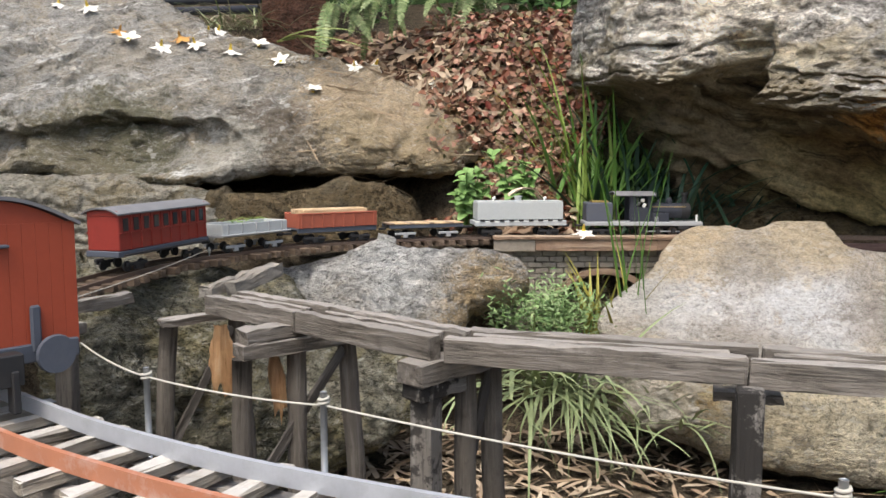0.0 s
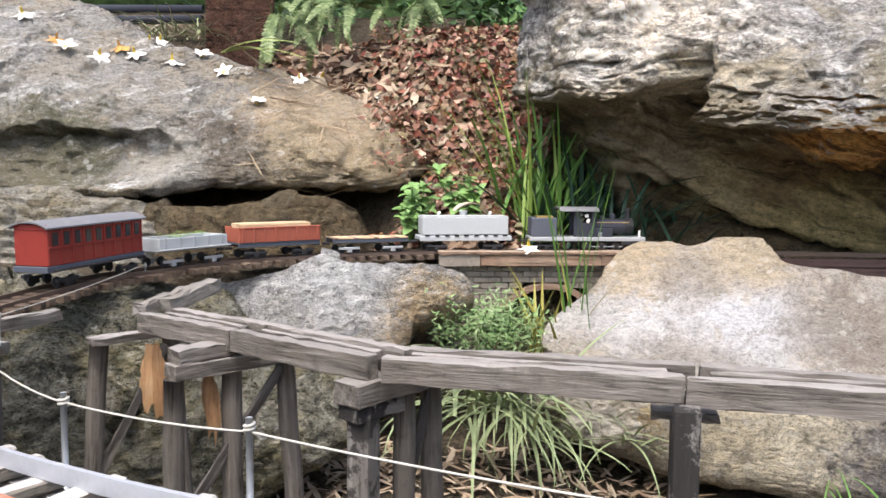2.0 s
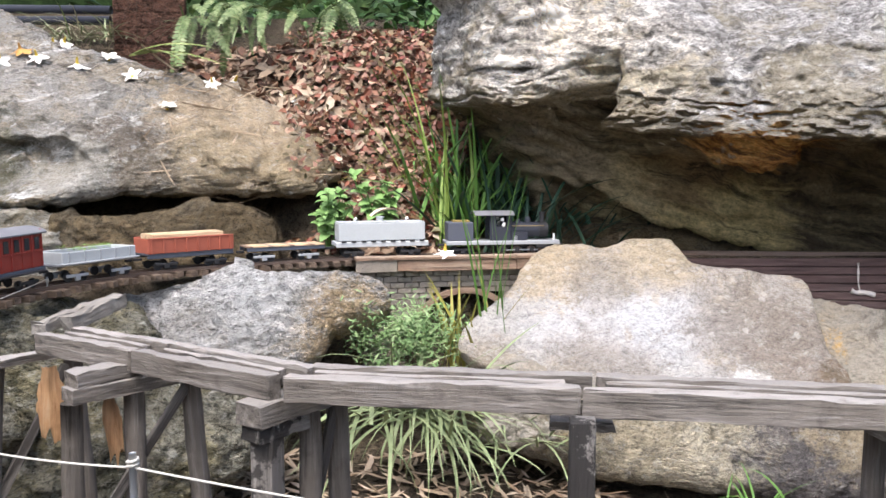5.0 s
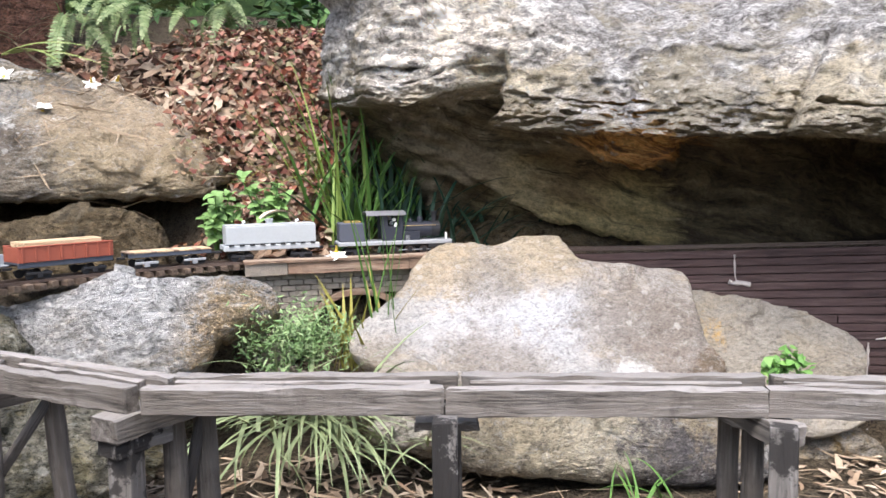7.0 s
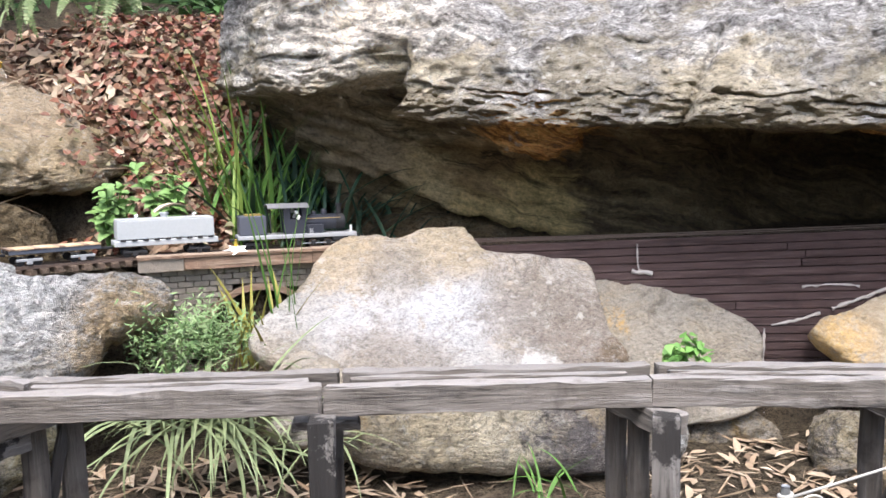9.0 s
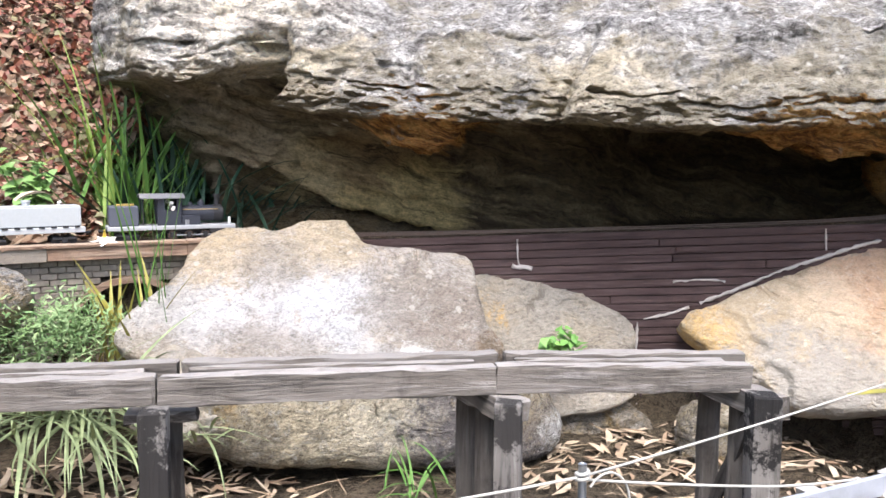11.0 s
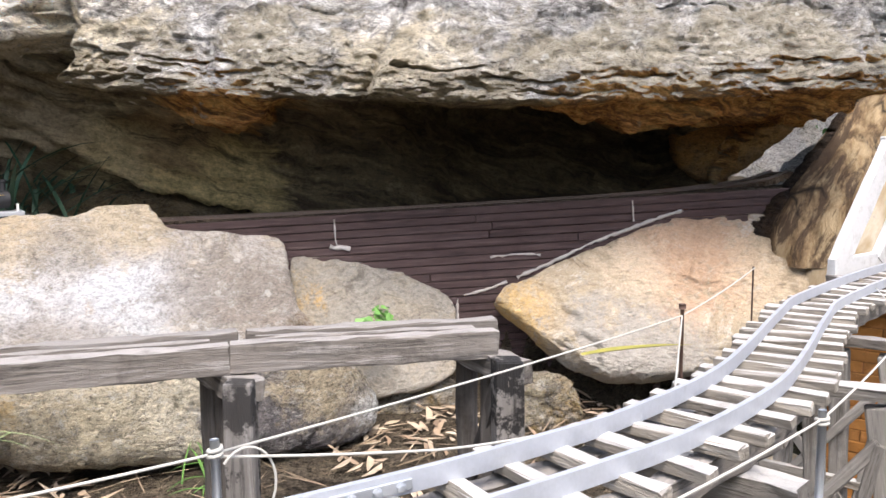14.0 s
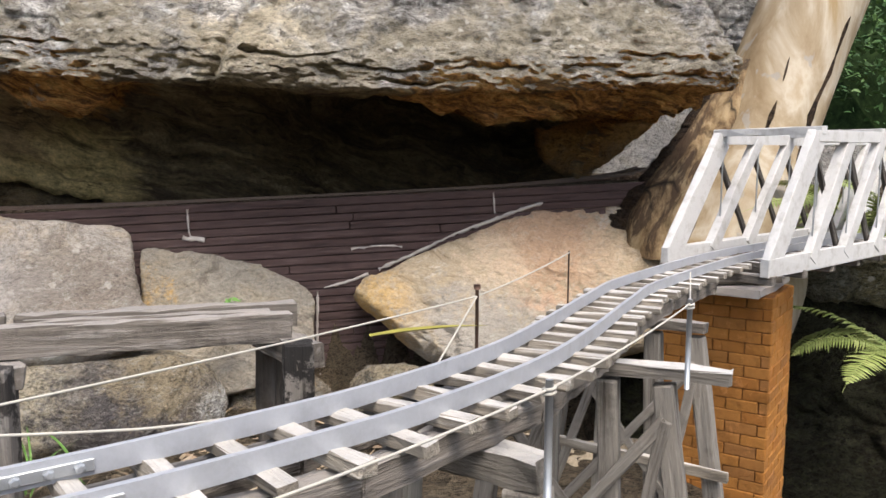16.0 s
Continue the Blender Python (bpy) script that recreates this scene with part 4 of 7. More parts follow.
def retaining_wall():
    t = thing("retaining_wall", "dark purple-brown boarded retaining wall under the cave track", "wall", kind="structure")
    d = (WALL_B - WALL_A)
    length = d.length
    d.normalize()
    back = Vector((-d.y, d.x, 0))
    yaw = math.degrees(math.atan2(d.y, d.x))
    core = part("core", box_bm(length, 0.1, 0.85, centre=(length / 2, 0.062, -0.455)), M_EARTH, t)
    core.matrix_basis = pose(WALL_A.x, WALL_A.y, 0.80, 0, -math.degrees(math.atan2(0.087, length)) * 1.0, yaw)
    h = 0.024
    rowsn = 26
    for r in range(rowsn):
        x = -0.1 * (r % 3)
        while x < length:
            w = random.uniform(1.0, 2.2)
            a, b = max(0.0, x), min(length, x + w)
            if b - a > 0.02:
                mid = (a + b) / 2
                z = wall_top(mid / length) - h * (r + 0.5)
                p = WALL_A + d * mid - back * random.uniform(0.0, 0.0025)
                ob = part("board", box_bm(b - a - 0.0006, 0.022, h - 0.002, 0.002, rough=0.0005), M_WALL, t)
                ob.matrix_basis = pose(p.x, p.y, z, 0, -math.degrees(math.atan2(0.087, length)), yaw)
            x += w
    return t


retaining_wall()


# ---- railway tracks ----
NEAR_LINE = spline([(-0.66, 1.10, 0.770), (-0.56, 0.89, 0.772), (-0.375, 0.715, 0.775), (-0.235, 0.62, 0.775), (-0.1, 0.548, 0.775), (0.1, 0.468, 0.775), (0.35, 0.402, 0.775), (0.64, 0.368, 0.775), (0.79, 0.362, 0.775), (0.90, 0.37, 0.773), (1.06, 0.408, 0.768), (1.22, 0.475, 0.760), (1.45, 0.58, 0.753), (1.62, 0.645, 0.750), (2.0, 0.72, 0.748), (2.3, 0.735, 0.748), (2.7, 0.73, 0.748), (3.4, 0.70, 0.748)], 16)
FAR_LINE = spline([(-0.655, 1.09, 0.770), (-0.70, 1.38, 0.772), (-0.675, 1.58, 0.778), (-0.62, 1.78, 0.785), (-0.53, 1.98, 0.785), (-0.42, 2.14, 0.785), (-0.28, 2.26, 0.785), (-0.07, 2.37, 0.785), (0.15, 2.43, 0.785), (0.45, 2.46, 0.785), (0.75, 2.455, 0.785), (1.0, 2.44, 0.785), (1.2, 2.375, 0.788), (1.56, 2.155, 0.80), (2.0, 1.88, 0.82), (2.35, 1.69, 0.838), (2.62, 1.62, 0.853), (2.95, 1.66, 0.865), (3.4, 1.85, 0.88)], 16)
GAUGE = 0.062


def side_of(line, k):
    d = (line[min(k + 1, len(line) - 1)] - line[max(k - 1, 0)])
    d.z = 0
    d.normalize()
    return Vector((-d.y, d.x, 0)), d


def rail_bm(line, offset, w, h, foot=0.0):
    bm = bmesh.new()
    rows = []
    prof = [(-w / 2, 0), (w / 2, 0), (w / 2, -h), (-w / 2, -h)]
    for k, p in enumerate(line):
        s, d = side_of(line, k)
        rows.append([bm.verts.new(p + s * (offset + a) + Vector((0, 0, b))) for a, b in prof])
    for r0, r1 in zip(rows, rows[1:]):
        for j in range(4):
            bm.faces.new((r0[j], r0[(j + 1) % 4], r1[(j + 1) % 4], r1[j]))
    bm.faces.new(rows[0])
    bm.faces.new(rows[-1][::-1])
    bmesh.ops.recalc_face_normals(bm, faces=bm.faces)
    return bm


def track(name, label, line, rail_mat, rail_w, rail_h, sleeper_mat, spacing, size, drop, joints=None, rusty=None):
    t = thing(name, label, "railway track")
    fine = even(line, step=0.02)
    for sgn in (-1, 1):
        cuts = [0] + [max(i for i in range(len(fine)) if fine[i].x <= x) for x in joints[sgn]] + [len(fine) - 1] if joints else [0, len(fine) - 1]
        for k, (i, j) in enumerate(zip(cuts, cuts[1:])):
            # the rusty argument is the material of the orange lengths
            part("rail", rail_bm(fine[i:j + 1], sgn * GAUGE / 2, rail_w, rail_h), rusty if rusty and k == (0 if sgn == -1 else 1) else rail_mat, t)
    pts = even(line, step=spacing)
    meshes = []
    for j in range(5):
        bm = box_bm(size[0], size[1], size[2], 0.0015, rough=0.0012, cuts=2)
        ob = part("sleeper", bm, sleeper_mat, t)
        meshes.append(ob.data)
        scene.collection.objects.unlink(ob)
        bpy.data.objects.remove(ob)
    for k, p in enumerate(pts):
        s, d = side_of(pts, k)
        ob = new("sleeper", meshes[k % 5])
        ob.parent = t
        yaw = math.degrees(math.atan2(s.y, s.x)) + random.uniform(-3, 3)
        q = p + s * random.uniform(-0.006, 0.006)
        ob.matrix_basis = pose(q.x, q.y, p.z - drop - size[2] / 2 + random.uniform(-0.001, 0.001), 0, random.uniform(-1, 1), yaw)
    return t


near_track = track("railway_track", "white-railed model railway track on pale-topped wooden sleepers", NEAR_LINE, M_RAIL, 0.005, 0.015, M_WHITEWOOD, 0.050, (0.128, 0.0155, 0.0105), 0.0145, {-1: (0.3, 0.64), 1: (0.08, 0.3, 0.64)}, M_ORANGERAIL)
_near = even(NEAR_LINE, step=0.01)
for _sgn in (-1, 1):
    _k = min(range(len(_near)), key=lambda i: abs(_near[i].x - 0.64))
    _s, _d = side_of(_near, _k)
    _at = _near[_k] + _s * (_sgn * GAUGE / 2 - 0.0035) + Vector((0, 0, -0.008))
    _plate = part("fishplate", box_bm(0.07, 0.0022, 0.008, 0.0006), M_STEEL, near_track, "bolted steel joint plate")
    _plate.matrix_basis = pose(*_at, 0, 0, math.degrees(math.atan2(_d.y, _d.x)))
    for _o in (-0.026, -0.009, 0.009, 0.026):
        _bolt = part("bolt", tube_bm([(_o, -0.001, 0), (_o, -0.004, 0), (_o, -0.0045, 0)], [0.0034, 0.0034, 0.002], 6), M_STEEL, _plate)
far_track = track("railway_track", "dark model railway track on brown wooden sleepers", FAR_LINE, M_DARKRAIL, 0.0045, 0.008, M_SLEEPER, 0.036, (0.115, 0.018, 0.015), 0.0075)


# ---- added tall hedge ring: backdrop that also blocks low sky light ----
def sky_block_hedge():
    n = Nodes("dark_backdrop_hedge", rough=0.9, spec=0.1)
    col = n.ramp(n.noise(9, 8, 0.75), (0.35, (0.008, 0.015, 0.006)), (0.55, (0.03, 0.055, 0.018)), (0.7, (0.07, 0.11, 0.035)))
    m = n.done(col)
    bm = bmesh.new()
    rows = []
    for k in range(97):
        a = 2 * math.pi * k / 96
        r = 6.2 + 0.5 * fbm((math.cos(a) * 3, math.sin(a) * 3, 0), 1.5, 3)
        ring = []
        for j in range(14):
            z = -1.0 + (1.6 + 4.0 * smooth01(-0.2, 0.5, math.sin(a))) * j / 13
            q = r + 0.35 * fbm((math.cos(a) * 5, math.sin(a) * 5, z), 1.6, 4) + 0.03 * (z * z)
            ring.append(bm.verts.new((0.8 + q * math.cos(a), 0.6 + q * math.sin(a), z + (0.5 * fbm((math.cos(a) * 8, math.sin(a) * 8, 1), 1.5, 3) if j == 13 else 0))))
        rows.append(ring)
    for r0, r1 in zip(rows, rows[1:]):
        for j in range(13):
            bm.faces.new((r0[j], r0[j + 1], r1[j + 1], r1[j]))
    return tagged(link_mesh("backdrop", bm, m, None, smooth=True), "added dark green hedge, a backdrop that also blocks low sky", "hedge", kind="structure")


sky_block_hedge()


# ---- old grey trestle ----
def post(parent, top, foot, r=0.016, square=False, material=None, name="post"):
    """A rough round or squared timber from foot to top."""
    material = material or M_POST
    m, length = along(foot, top)
    if square:
        bm = box_bm(length, r * 2, r * 2, 0.002, rough=0.0012, cuts=5)
    else:
        pts = [(-length / 2 + length * k / 8, random.uniform(-1, 1) * 0.0015, random.uniform(-1, 1) * 0.0015) for k in range(9)]
        bm = tube_bm(pts, [r * (1.04 - 0.1 * k / 8) * random.uniform(0.96, 1.04) for k in range(9)], 12)
    ob = part(name, bm, material, parent, smooth=not square)
    ob.matrix_parent_inverse = parent.matrix_world.inverted()
    ob.matrix_basis = m
    return ob


def bent(t, front, back, cap_z, feet, braces=(), cap=(0.034, 0.034), square=False, r=0.016, block=True):
    """A trestle bent: a cap from front to back, posts under it, raking braces."""
    f, b = Vector((*front, cap_z)), Vector((*back, cap_z))
    if block:
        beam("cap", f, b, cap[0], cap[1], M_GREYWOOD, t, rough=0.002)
    for frac, spread, sq in feet:
        top = f.lerp(b, frac) + Vector((0, 0, -cap[1] / 2))
        d = (b - f).normalized()
        foot = top + d * spread
        foot.z = ground_height(foot.x, foot.y) - 0.03
        post(t, top, foot, r, sq)
    for (fa, za), (fb, zb) in braces:
        beam("brace", f.lerp(b, fa) + Vector((-0.012, -0.018, za)), f.lerp(b, fb) + Vector((-0.012, -0.018, zb)), 0.007, 0.016, M_DARKWOOD, t)


def old_trestle():
    t = thing("timber_trestle", "disused weathered grey timber trestle with loose stringers", "trestle")
    nodes = [(-0.40, 1.475, 0.752), (-0.205, 1.285, 0.757), (0.01, 1.075, 0.762), (0.365, 0.965, 0.762), (0.735, 0.86, 0.757), (1.03, 0.745, 0.752)]
    for k, (a, b) in enumerate(zip(nodes, nodes[1:])):
        a, b = Vector(a), Vector(b)
        d = (b - a).normalized()
        s = Vector((-d.y, d.x, 0))
        gap = 0.0015
        z = Vector((0, 0, -0.004 + random.uniform(-0.001, 0.001)))
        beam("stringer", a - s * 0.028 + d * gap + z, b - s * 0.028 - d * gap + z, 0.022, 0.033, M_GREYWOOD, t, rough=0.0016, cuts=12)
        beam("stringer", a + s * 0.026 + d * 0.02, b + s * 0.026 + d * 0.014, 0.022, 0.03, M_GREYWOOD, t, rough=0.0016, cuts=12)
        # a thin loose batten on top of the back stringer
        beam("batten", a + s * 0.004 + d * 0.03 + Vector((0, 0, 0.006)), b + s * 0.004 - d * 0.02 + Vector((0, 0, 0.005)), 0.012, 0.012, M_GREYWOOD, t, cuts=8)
    # bents, from the bank end to the outer end
    bent(t, (-0.507, 1.444), (-0.38, 1.54), 0.715, [(0.1, -0.03, False), (0.9, 0.03, False)], [((0.95, -0.02), (0.1, -0.26))], cap=(0.022, 0.014), r=0.0165)
    bent(t, (-0.312, 1.222), (-0.15, 1.36), 0.714, [(0.03, -0.01, False), (0.47, 0.0, False), (0.93, 0.03, False)], [((0.98, -0.02), (0.1, -0.24))], cap=(0.04, 0.022), r=0.0165)
    beam("cap", (-0.307, 1.228, 0.737), (-0.225, 1.30, 0.737), 0.042, 0.021, M_GREYWOOD, t, rough=0.002)
    bent(t, (-0.045, 1.045), (0.075, 1.165), 0.726, [(0.64, 0.0, False), (0.95, 0.02, False)], [((1.05, -0.01), (0.55, -0.28))], cap=(0.046, 0.03), r=0.0165)
    post(t, (-0.022, 1.07, 0.712), (-0.024, 1.066, ground_height(-0.02, 1.07) - 0.03), 0.0165, True, M_TAR)
    beam("packing_block", (-0.042, 1.05, 0.70), (0.02, 1.11, 0.70), 0.036, 0.022, M_TAR, t, rough=0.002)
    # the post in front of the joint of two stringers, with another straight behind it
    post(t, (0.375, 0.99, 0.74), (0.376, 0.99, ground_height(0.37, 0.99) - 0.02), 0.0135, True, M_DARKWOOD)
    post(t, (0.347, 0.905, 0.746), (0.345, 0.897, ground_height(0.35, 0.9) - 0.02), 0.0148, True, M_TAR)
    beam("corbel", (0.325, 0.966, 0.724), (0.40, 0.944, 0.724), 0.03, 0.012, M_DARKWOOD, t, rough=0.002)
    bent(t, (0.73, 0.79), (0.735, 0.93), 0.722, [(0.55, 0.0, False), (0.92, 0.01, False)], cap=(0.036, 0.026), r=0.0145)
    post(t, (0.722, 0.795, 0.735), (0.715, 0.785, ground_height(0.72, 0.8)), 0.016, True, M_TAR)
    bent(t, (1.01, 0.665), (1.03, 0.81), 0.722, [(0.45, 0.0, False), (0.85, 0.01, False)], [((0.4, -0.02), (0.95, -0.2))], cap=(0.034, 0.026), r=0.015)
    post(t, (1.003, 0.68, 0.738), (1.0, 0.675, ground_height(1.0, 0.68)), 0.0165, True, M_TAR)
    # a rotten offcut leaning on the bank end
    beam("offcut", (-0.47, 1.60, 0.745), (-0.40, 1.74, 0.762), 0.03, 0.022, M_BLEACHED, t, rough=0.004)
    beam("offcut", (-0.42, 1.60, 0.752), (-0.35, 1.72, 0.778), 0.026, 0.026, M_BLEACHED, t, rough=0.004)
    return t


old_trestle()


def curve_trestle():
    """Timbers under the outer edge of the far curve, with two thin cord posts."""
    t = thing("timber_trestle", "short grey timber trestle under the curved far track", "trestle")
    beam("stringer", (-0.70, 1.31, 0.749), (-0.575, 1.49, 0.754), 0.022, 0.022, M_GREYWOOD, t, rough=0.002, cuts=6)
    beam("stringer", (-0.78, 1.36, 0.749), (-0.68, 1.53, 0.754), 0.022, 0.022, M_GREYWOOD, t, rough=0.002, cuts=6)
    beam("cap", (-0.80, 1.40, 0.728), (-0.595, 1.325, 0.728), 0.03, 0.017, M_GREYWOOD, t, rough=0.002)
    for x, y in ((-0.625, 1.335), (-0.75, 1.38)):
        post(t, (x, y, 0.722), (x - 0.006, y, ground_height(x, y) - 0.35), 0.0145, True)
    return t


curve_trestle()


def peeled_bark(name, label, top, width, length, lean, seed):
    """A strip of shed bark, curled and torn at its foot."""
    rnd = random.Random(seed)
    bm = bmesh.new()
    rows = []
    n = 14
    for k in range(n + 1):
        f = k / n
        w = width * (0.5 + 0.5 * smooth01(0.1, 0.4, f) + 0.07 * math.sin(11.0 * f + seed) + rnd.uniform(-0.09, 0.09)) * (1.0 if f < 0.9 else 1 - 0.1 * (f - 0.9) / 0.1)
        row = []
        for j in range(7):
            g = j / 6 - 0.5
            z = -length * f - (rnd.uniform(-0.016, 0.02) if k == n else rnd.uniform(-0.002, 0.002))
            row.append(bm.verts.new((g * w + lean * f, 0.010 * (g * 2) ** 2 + 0.004 * math.sin(5 * f), z)))
        rows.append(row)
    for r0, r1 in zip(rows, rows[1:]):
        for j in range(6):
            bm.faces.new((r0[j], r0[j + 1], r1[j + 1], r1[j]))
    bmesh.ops.solidify(bm, geom=list(bm.faces), thickness=0.002)
    bmesh.ops.transform(bm, matrix=Matrix.Rotation(radians(90), 4, "Y"), verts=bm.verts)
    ob = link_mesh(name, bm, M_SHED, None, smooth=True)
    ob.matrix_world = pose(*top, 0, 0, 12) @ Matrix.Rotation(radians(-90), 4, "Y")
    return tagged(ob, label, "bark")


M_SHED = wood("orange_shed_bark", (0.55, 0.33, 0.17), (0.68, 0.47, 0.28), (0.36, 0.18, 0.08))
peeled_bark("bark_strip", "torn strip of orange gum bark hanging on the trestle", (-0.355, 1.285, 0.742), 0.042, 0.1, 0.004, 7)
peeled_bark("bark_strip", "narrow curl of orange gum bark caught on the trestle", (-0.268, 1.262, 0.72), 0.024, 0.115, 0.012, 2)


# ---- trestle of the white track ----
def near_trestle():
    t = thing("timber_trestle", "weathered timber trestle carrying the white-railed track", "trestle")
    pts = even(NEAR_LINE, step=0.01)
    pts = [p for p in pts if -0.7 < p.x < 2.0 and p.y < 1.3]
    # stringers in short straight lengths
    step = 22
    for off in (-0.036, 0.036):
        for k in range(0, len(pts) - step, step):
            s0, d0 = side_of(pts, k)
            s1, d1 = side_of(pts, k + step)
            a = pts[k] + s0 * off + Vector((0, 0, -0.0405))
            b = pts[k + step] + s1 * off + Vector((0, 0, -0.0405))
            beam("stringer", a, b, 0.02, 0.024, M_GREYWOOD, t, rough=0.002, cuts=8)
    stations = [(-0.42, 0.0), (-0.12, 0.0), (0.25, 0.0), (0.62, 0.0), (0.97, 0.0), (1.30, 0.0), (1.58, 0.0)]
    for x, _ in stations:
        k = min(range(len(pts)), key=lambda i: abs(pts[i].x - x) + (10 if pts[i].y > 0.95 else 0))
        s, d = side_of(pts, k)
        p = pts[k]
        near = p - s * (0.175 if x == 1.30 else 0.115 if x > 1.2 else 0.085)
        far = p + s * (0.1 if x > 1.2 else 0.07)
        big = x > 1.2
        cz = p.z - (0.0605 if big else 0.0675)
        beam("cap", (near.x, near.y, cz), (far.x, far.y, cz), 0.026, 0.016 if big else 0.028, M_CAP if x in (0.97, 1.30) else M_GREYWOOD, t, rough=0.002)
        tops = (-0.1, -0.035, 0.035, 0.1) if big else (-0.07, 0.06)
        feet = (-0.17, -0.05, 0.05, 0.16) if big else (-0.09, 0.08)
        fl = []
        for a, b in zip(tops, feet):
            q = p + s * b
            z = ground_height(q.x, q.y) - 0.02
            if big:
                z = min(z, 0.28)
            f0 = Vector((q.x, q.y, z))
            t0 = p + s * a
            t0.z = cz - 0.015
            post(t, t0, f0, 0.0125 if big else 0.016, True, M_BLEACHED)
            fl.append((t0, f0))
        if big:
            for (i, j) in ((0, 3), (3, 0), (0, 1), (2, 3)):
                a = fl[i][0].lerp(fl[i][1], 0.08)
                b = fl[j][0].lerp(fl[j][1], 0.75)
                beam("brace", a - d * 0.017, b - d * 0.017, 0.006, 0.014, M_BLEACHED, t)
            a, b = fl[0][0].lerp(fl[0][1], 0.42), fl[3][0].lerp(fl[3][1], 0.42)
            beam("sway_plank", a - d * 0.018, b - d * 0.018, 0.007, 0.016, M_WHITEWOOD, t, extra=0.06)
    # packing between the trestle, pier and truss
    beam("capstone", (2.045, 0.775, 0.664), (2.30, 0.835, 0.664), 0.215, 0.016, M_PLASTER, t, rough=0.003)
    beam("packer", (2.05, 0.80, 0.682), (2.20, 0.70, 0.682), 0.05, 0.014, M_GREYWOOD, t)
    beam("packer", (2.03, 0.80, 0.698), (2.22, 0.68, 0.698), 0.03, 0.016, M_GREYWOOD, t)
    return t


near_trestle()


# ---- cords and stanchions beside the white track ----
def stanchion(x, y, top, foot, r=0.003, material=None, label="short grey metal stanchion with a cord tied round it"):
    t = thing("stanchion", label, "post", group="stanchions beside the track")
    pts = [(x, y, foot), (x, y, top)]
    part("tube", tube_bm(pts, r, 10), material or M_STEEL, t, smooth=True)
    part("knot", tube_bm([(x + 1.35 * r * math.cos(a), y + 1.35 * r * math.sin(a), top - 0.012 + 0.0016 * a / 3) for a in [k * 0.7 for k in range(20)]], 0.0016, 6), M_ROPE, t, smooth=True)
    return t


def cord(points, sag=0.0, r=0.001):
    bm = None
    out = []
    for a, b in zip(points, points[1:]):
        a, b = Vector(a), Vector(b)
        for k in range(12):
            f = k / 12
            out.append(a.lerp(b, f) - Vector((0, 0, sag * 4 * f * (1 - f))))
    out.append(Vector(points[-1]))
    ob = link_mesh("cord", tube_bm(out, r, 7), M_ROPE, None, smooth=True)
    return tagged(ob, "thin white cord stretched between stanchions beside the track", "cord", group="safety cords")


FAR_POSTS = [(-0.283, 0.765), (-0.102, 0.682), (0.247, 0.487), (0.569, 0.445)]
for x, y in FAR_POSTS:
    stanchion(x, y, 0.806, 0.715)
cord([(-0.36, 0.80, 0.822), (-0.283, 0.765, 0.797), (-0.102, 0.682, 0.794), (0.247, 0.487, 0.794), (0.569, 0.445, 0.797)], 0.004)
cord([(0.569, 0.445, 0.797), (1.177, 0.569, 0.785), (1.47, 0.67, 0.802)], 0.003)
cord([(0.569, 0.445, 0.795), (0.72, 0.42, 0.772), (0.80, 0.408, 0.768)], 0.001)
cord([(1.177, 0.569, 0.785), (0.985, 0.425, 0.765)], 0.0)
loop = [(0.569 + 0.02 + 0.02 * math.cos(a) - 0.002, 0.444 - 0.003, 0.772 + 0.026 * math.sin(a)) for a in [math.pi * 0.75 - k * 0.22 for k in range(15)]]
cord(loop, 0.0, 0.0009)
rod = thing("iron_rod", "thin rusty iron rod holding a white cord", "rod")
part("shaft", tube_bm([(1.177, 0.569, 0.62), (1.177, 0.569, 0.797)], 0.0022, 8), M_IRON, rod, smooth=True)
part("head", tube_bm([(1.177, 0.569, 0.793), (1.177, 0.569, 0.799)], 0.0042, 8), M_IRON, rod, smooth=True)
rod2 = thing("iron_rod", "short thin rusty rod standing by the rock slab", "rod")
part("shaft", tube_bm([(1.47, 0.672, 0.62), (1.47, 0.672, 0.804)], 0.0013, 8), M_IRON, rod2, smooth=True)
stanchion(-0.598, 1.318, 0.79, 0.735, 0.002)
stanchion(-0.545, 1.899, 0.805, 0.765, 0.002)
cord([(-0.70, 1.15, 0.775), (-0.598, 1.318, 0.782), (-0.545, 1.899, 0.80)], 0.004, 0.0009)
NEAR_POSTS = [(0.60, 0.235), (0.958, 0.272), (1.315, 0.375)]
for x, y in NEAR_POSTS:
    stanchion(x, y, 0.792, 0.690)
cord([(0.30, 0.25, 0.785), (0.60, 0.235, 0.785), (0.958, 0.272, 0.785), (1.315, 0.375, 0.787)], 0.004)
cord([(1.315, 0.375, 0.787), (1.69, 0.60, 0.757)], 0.002)


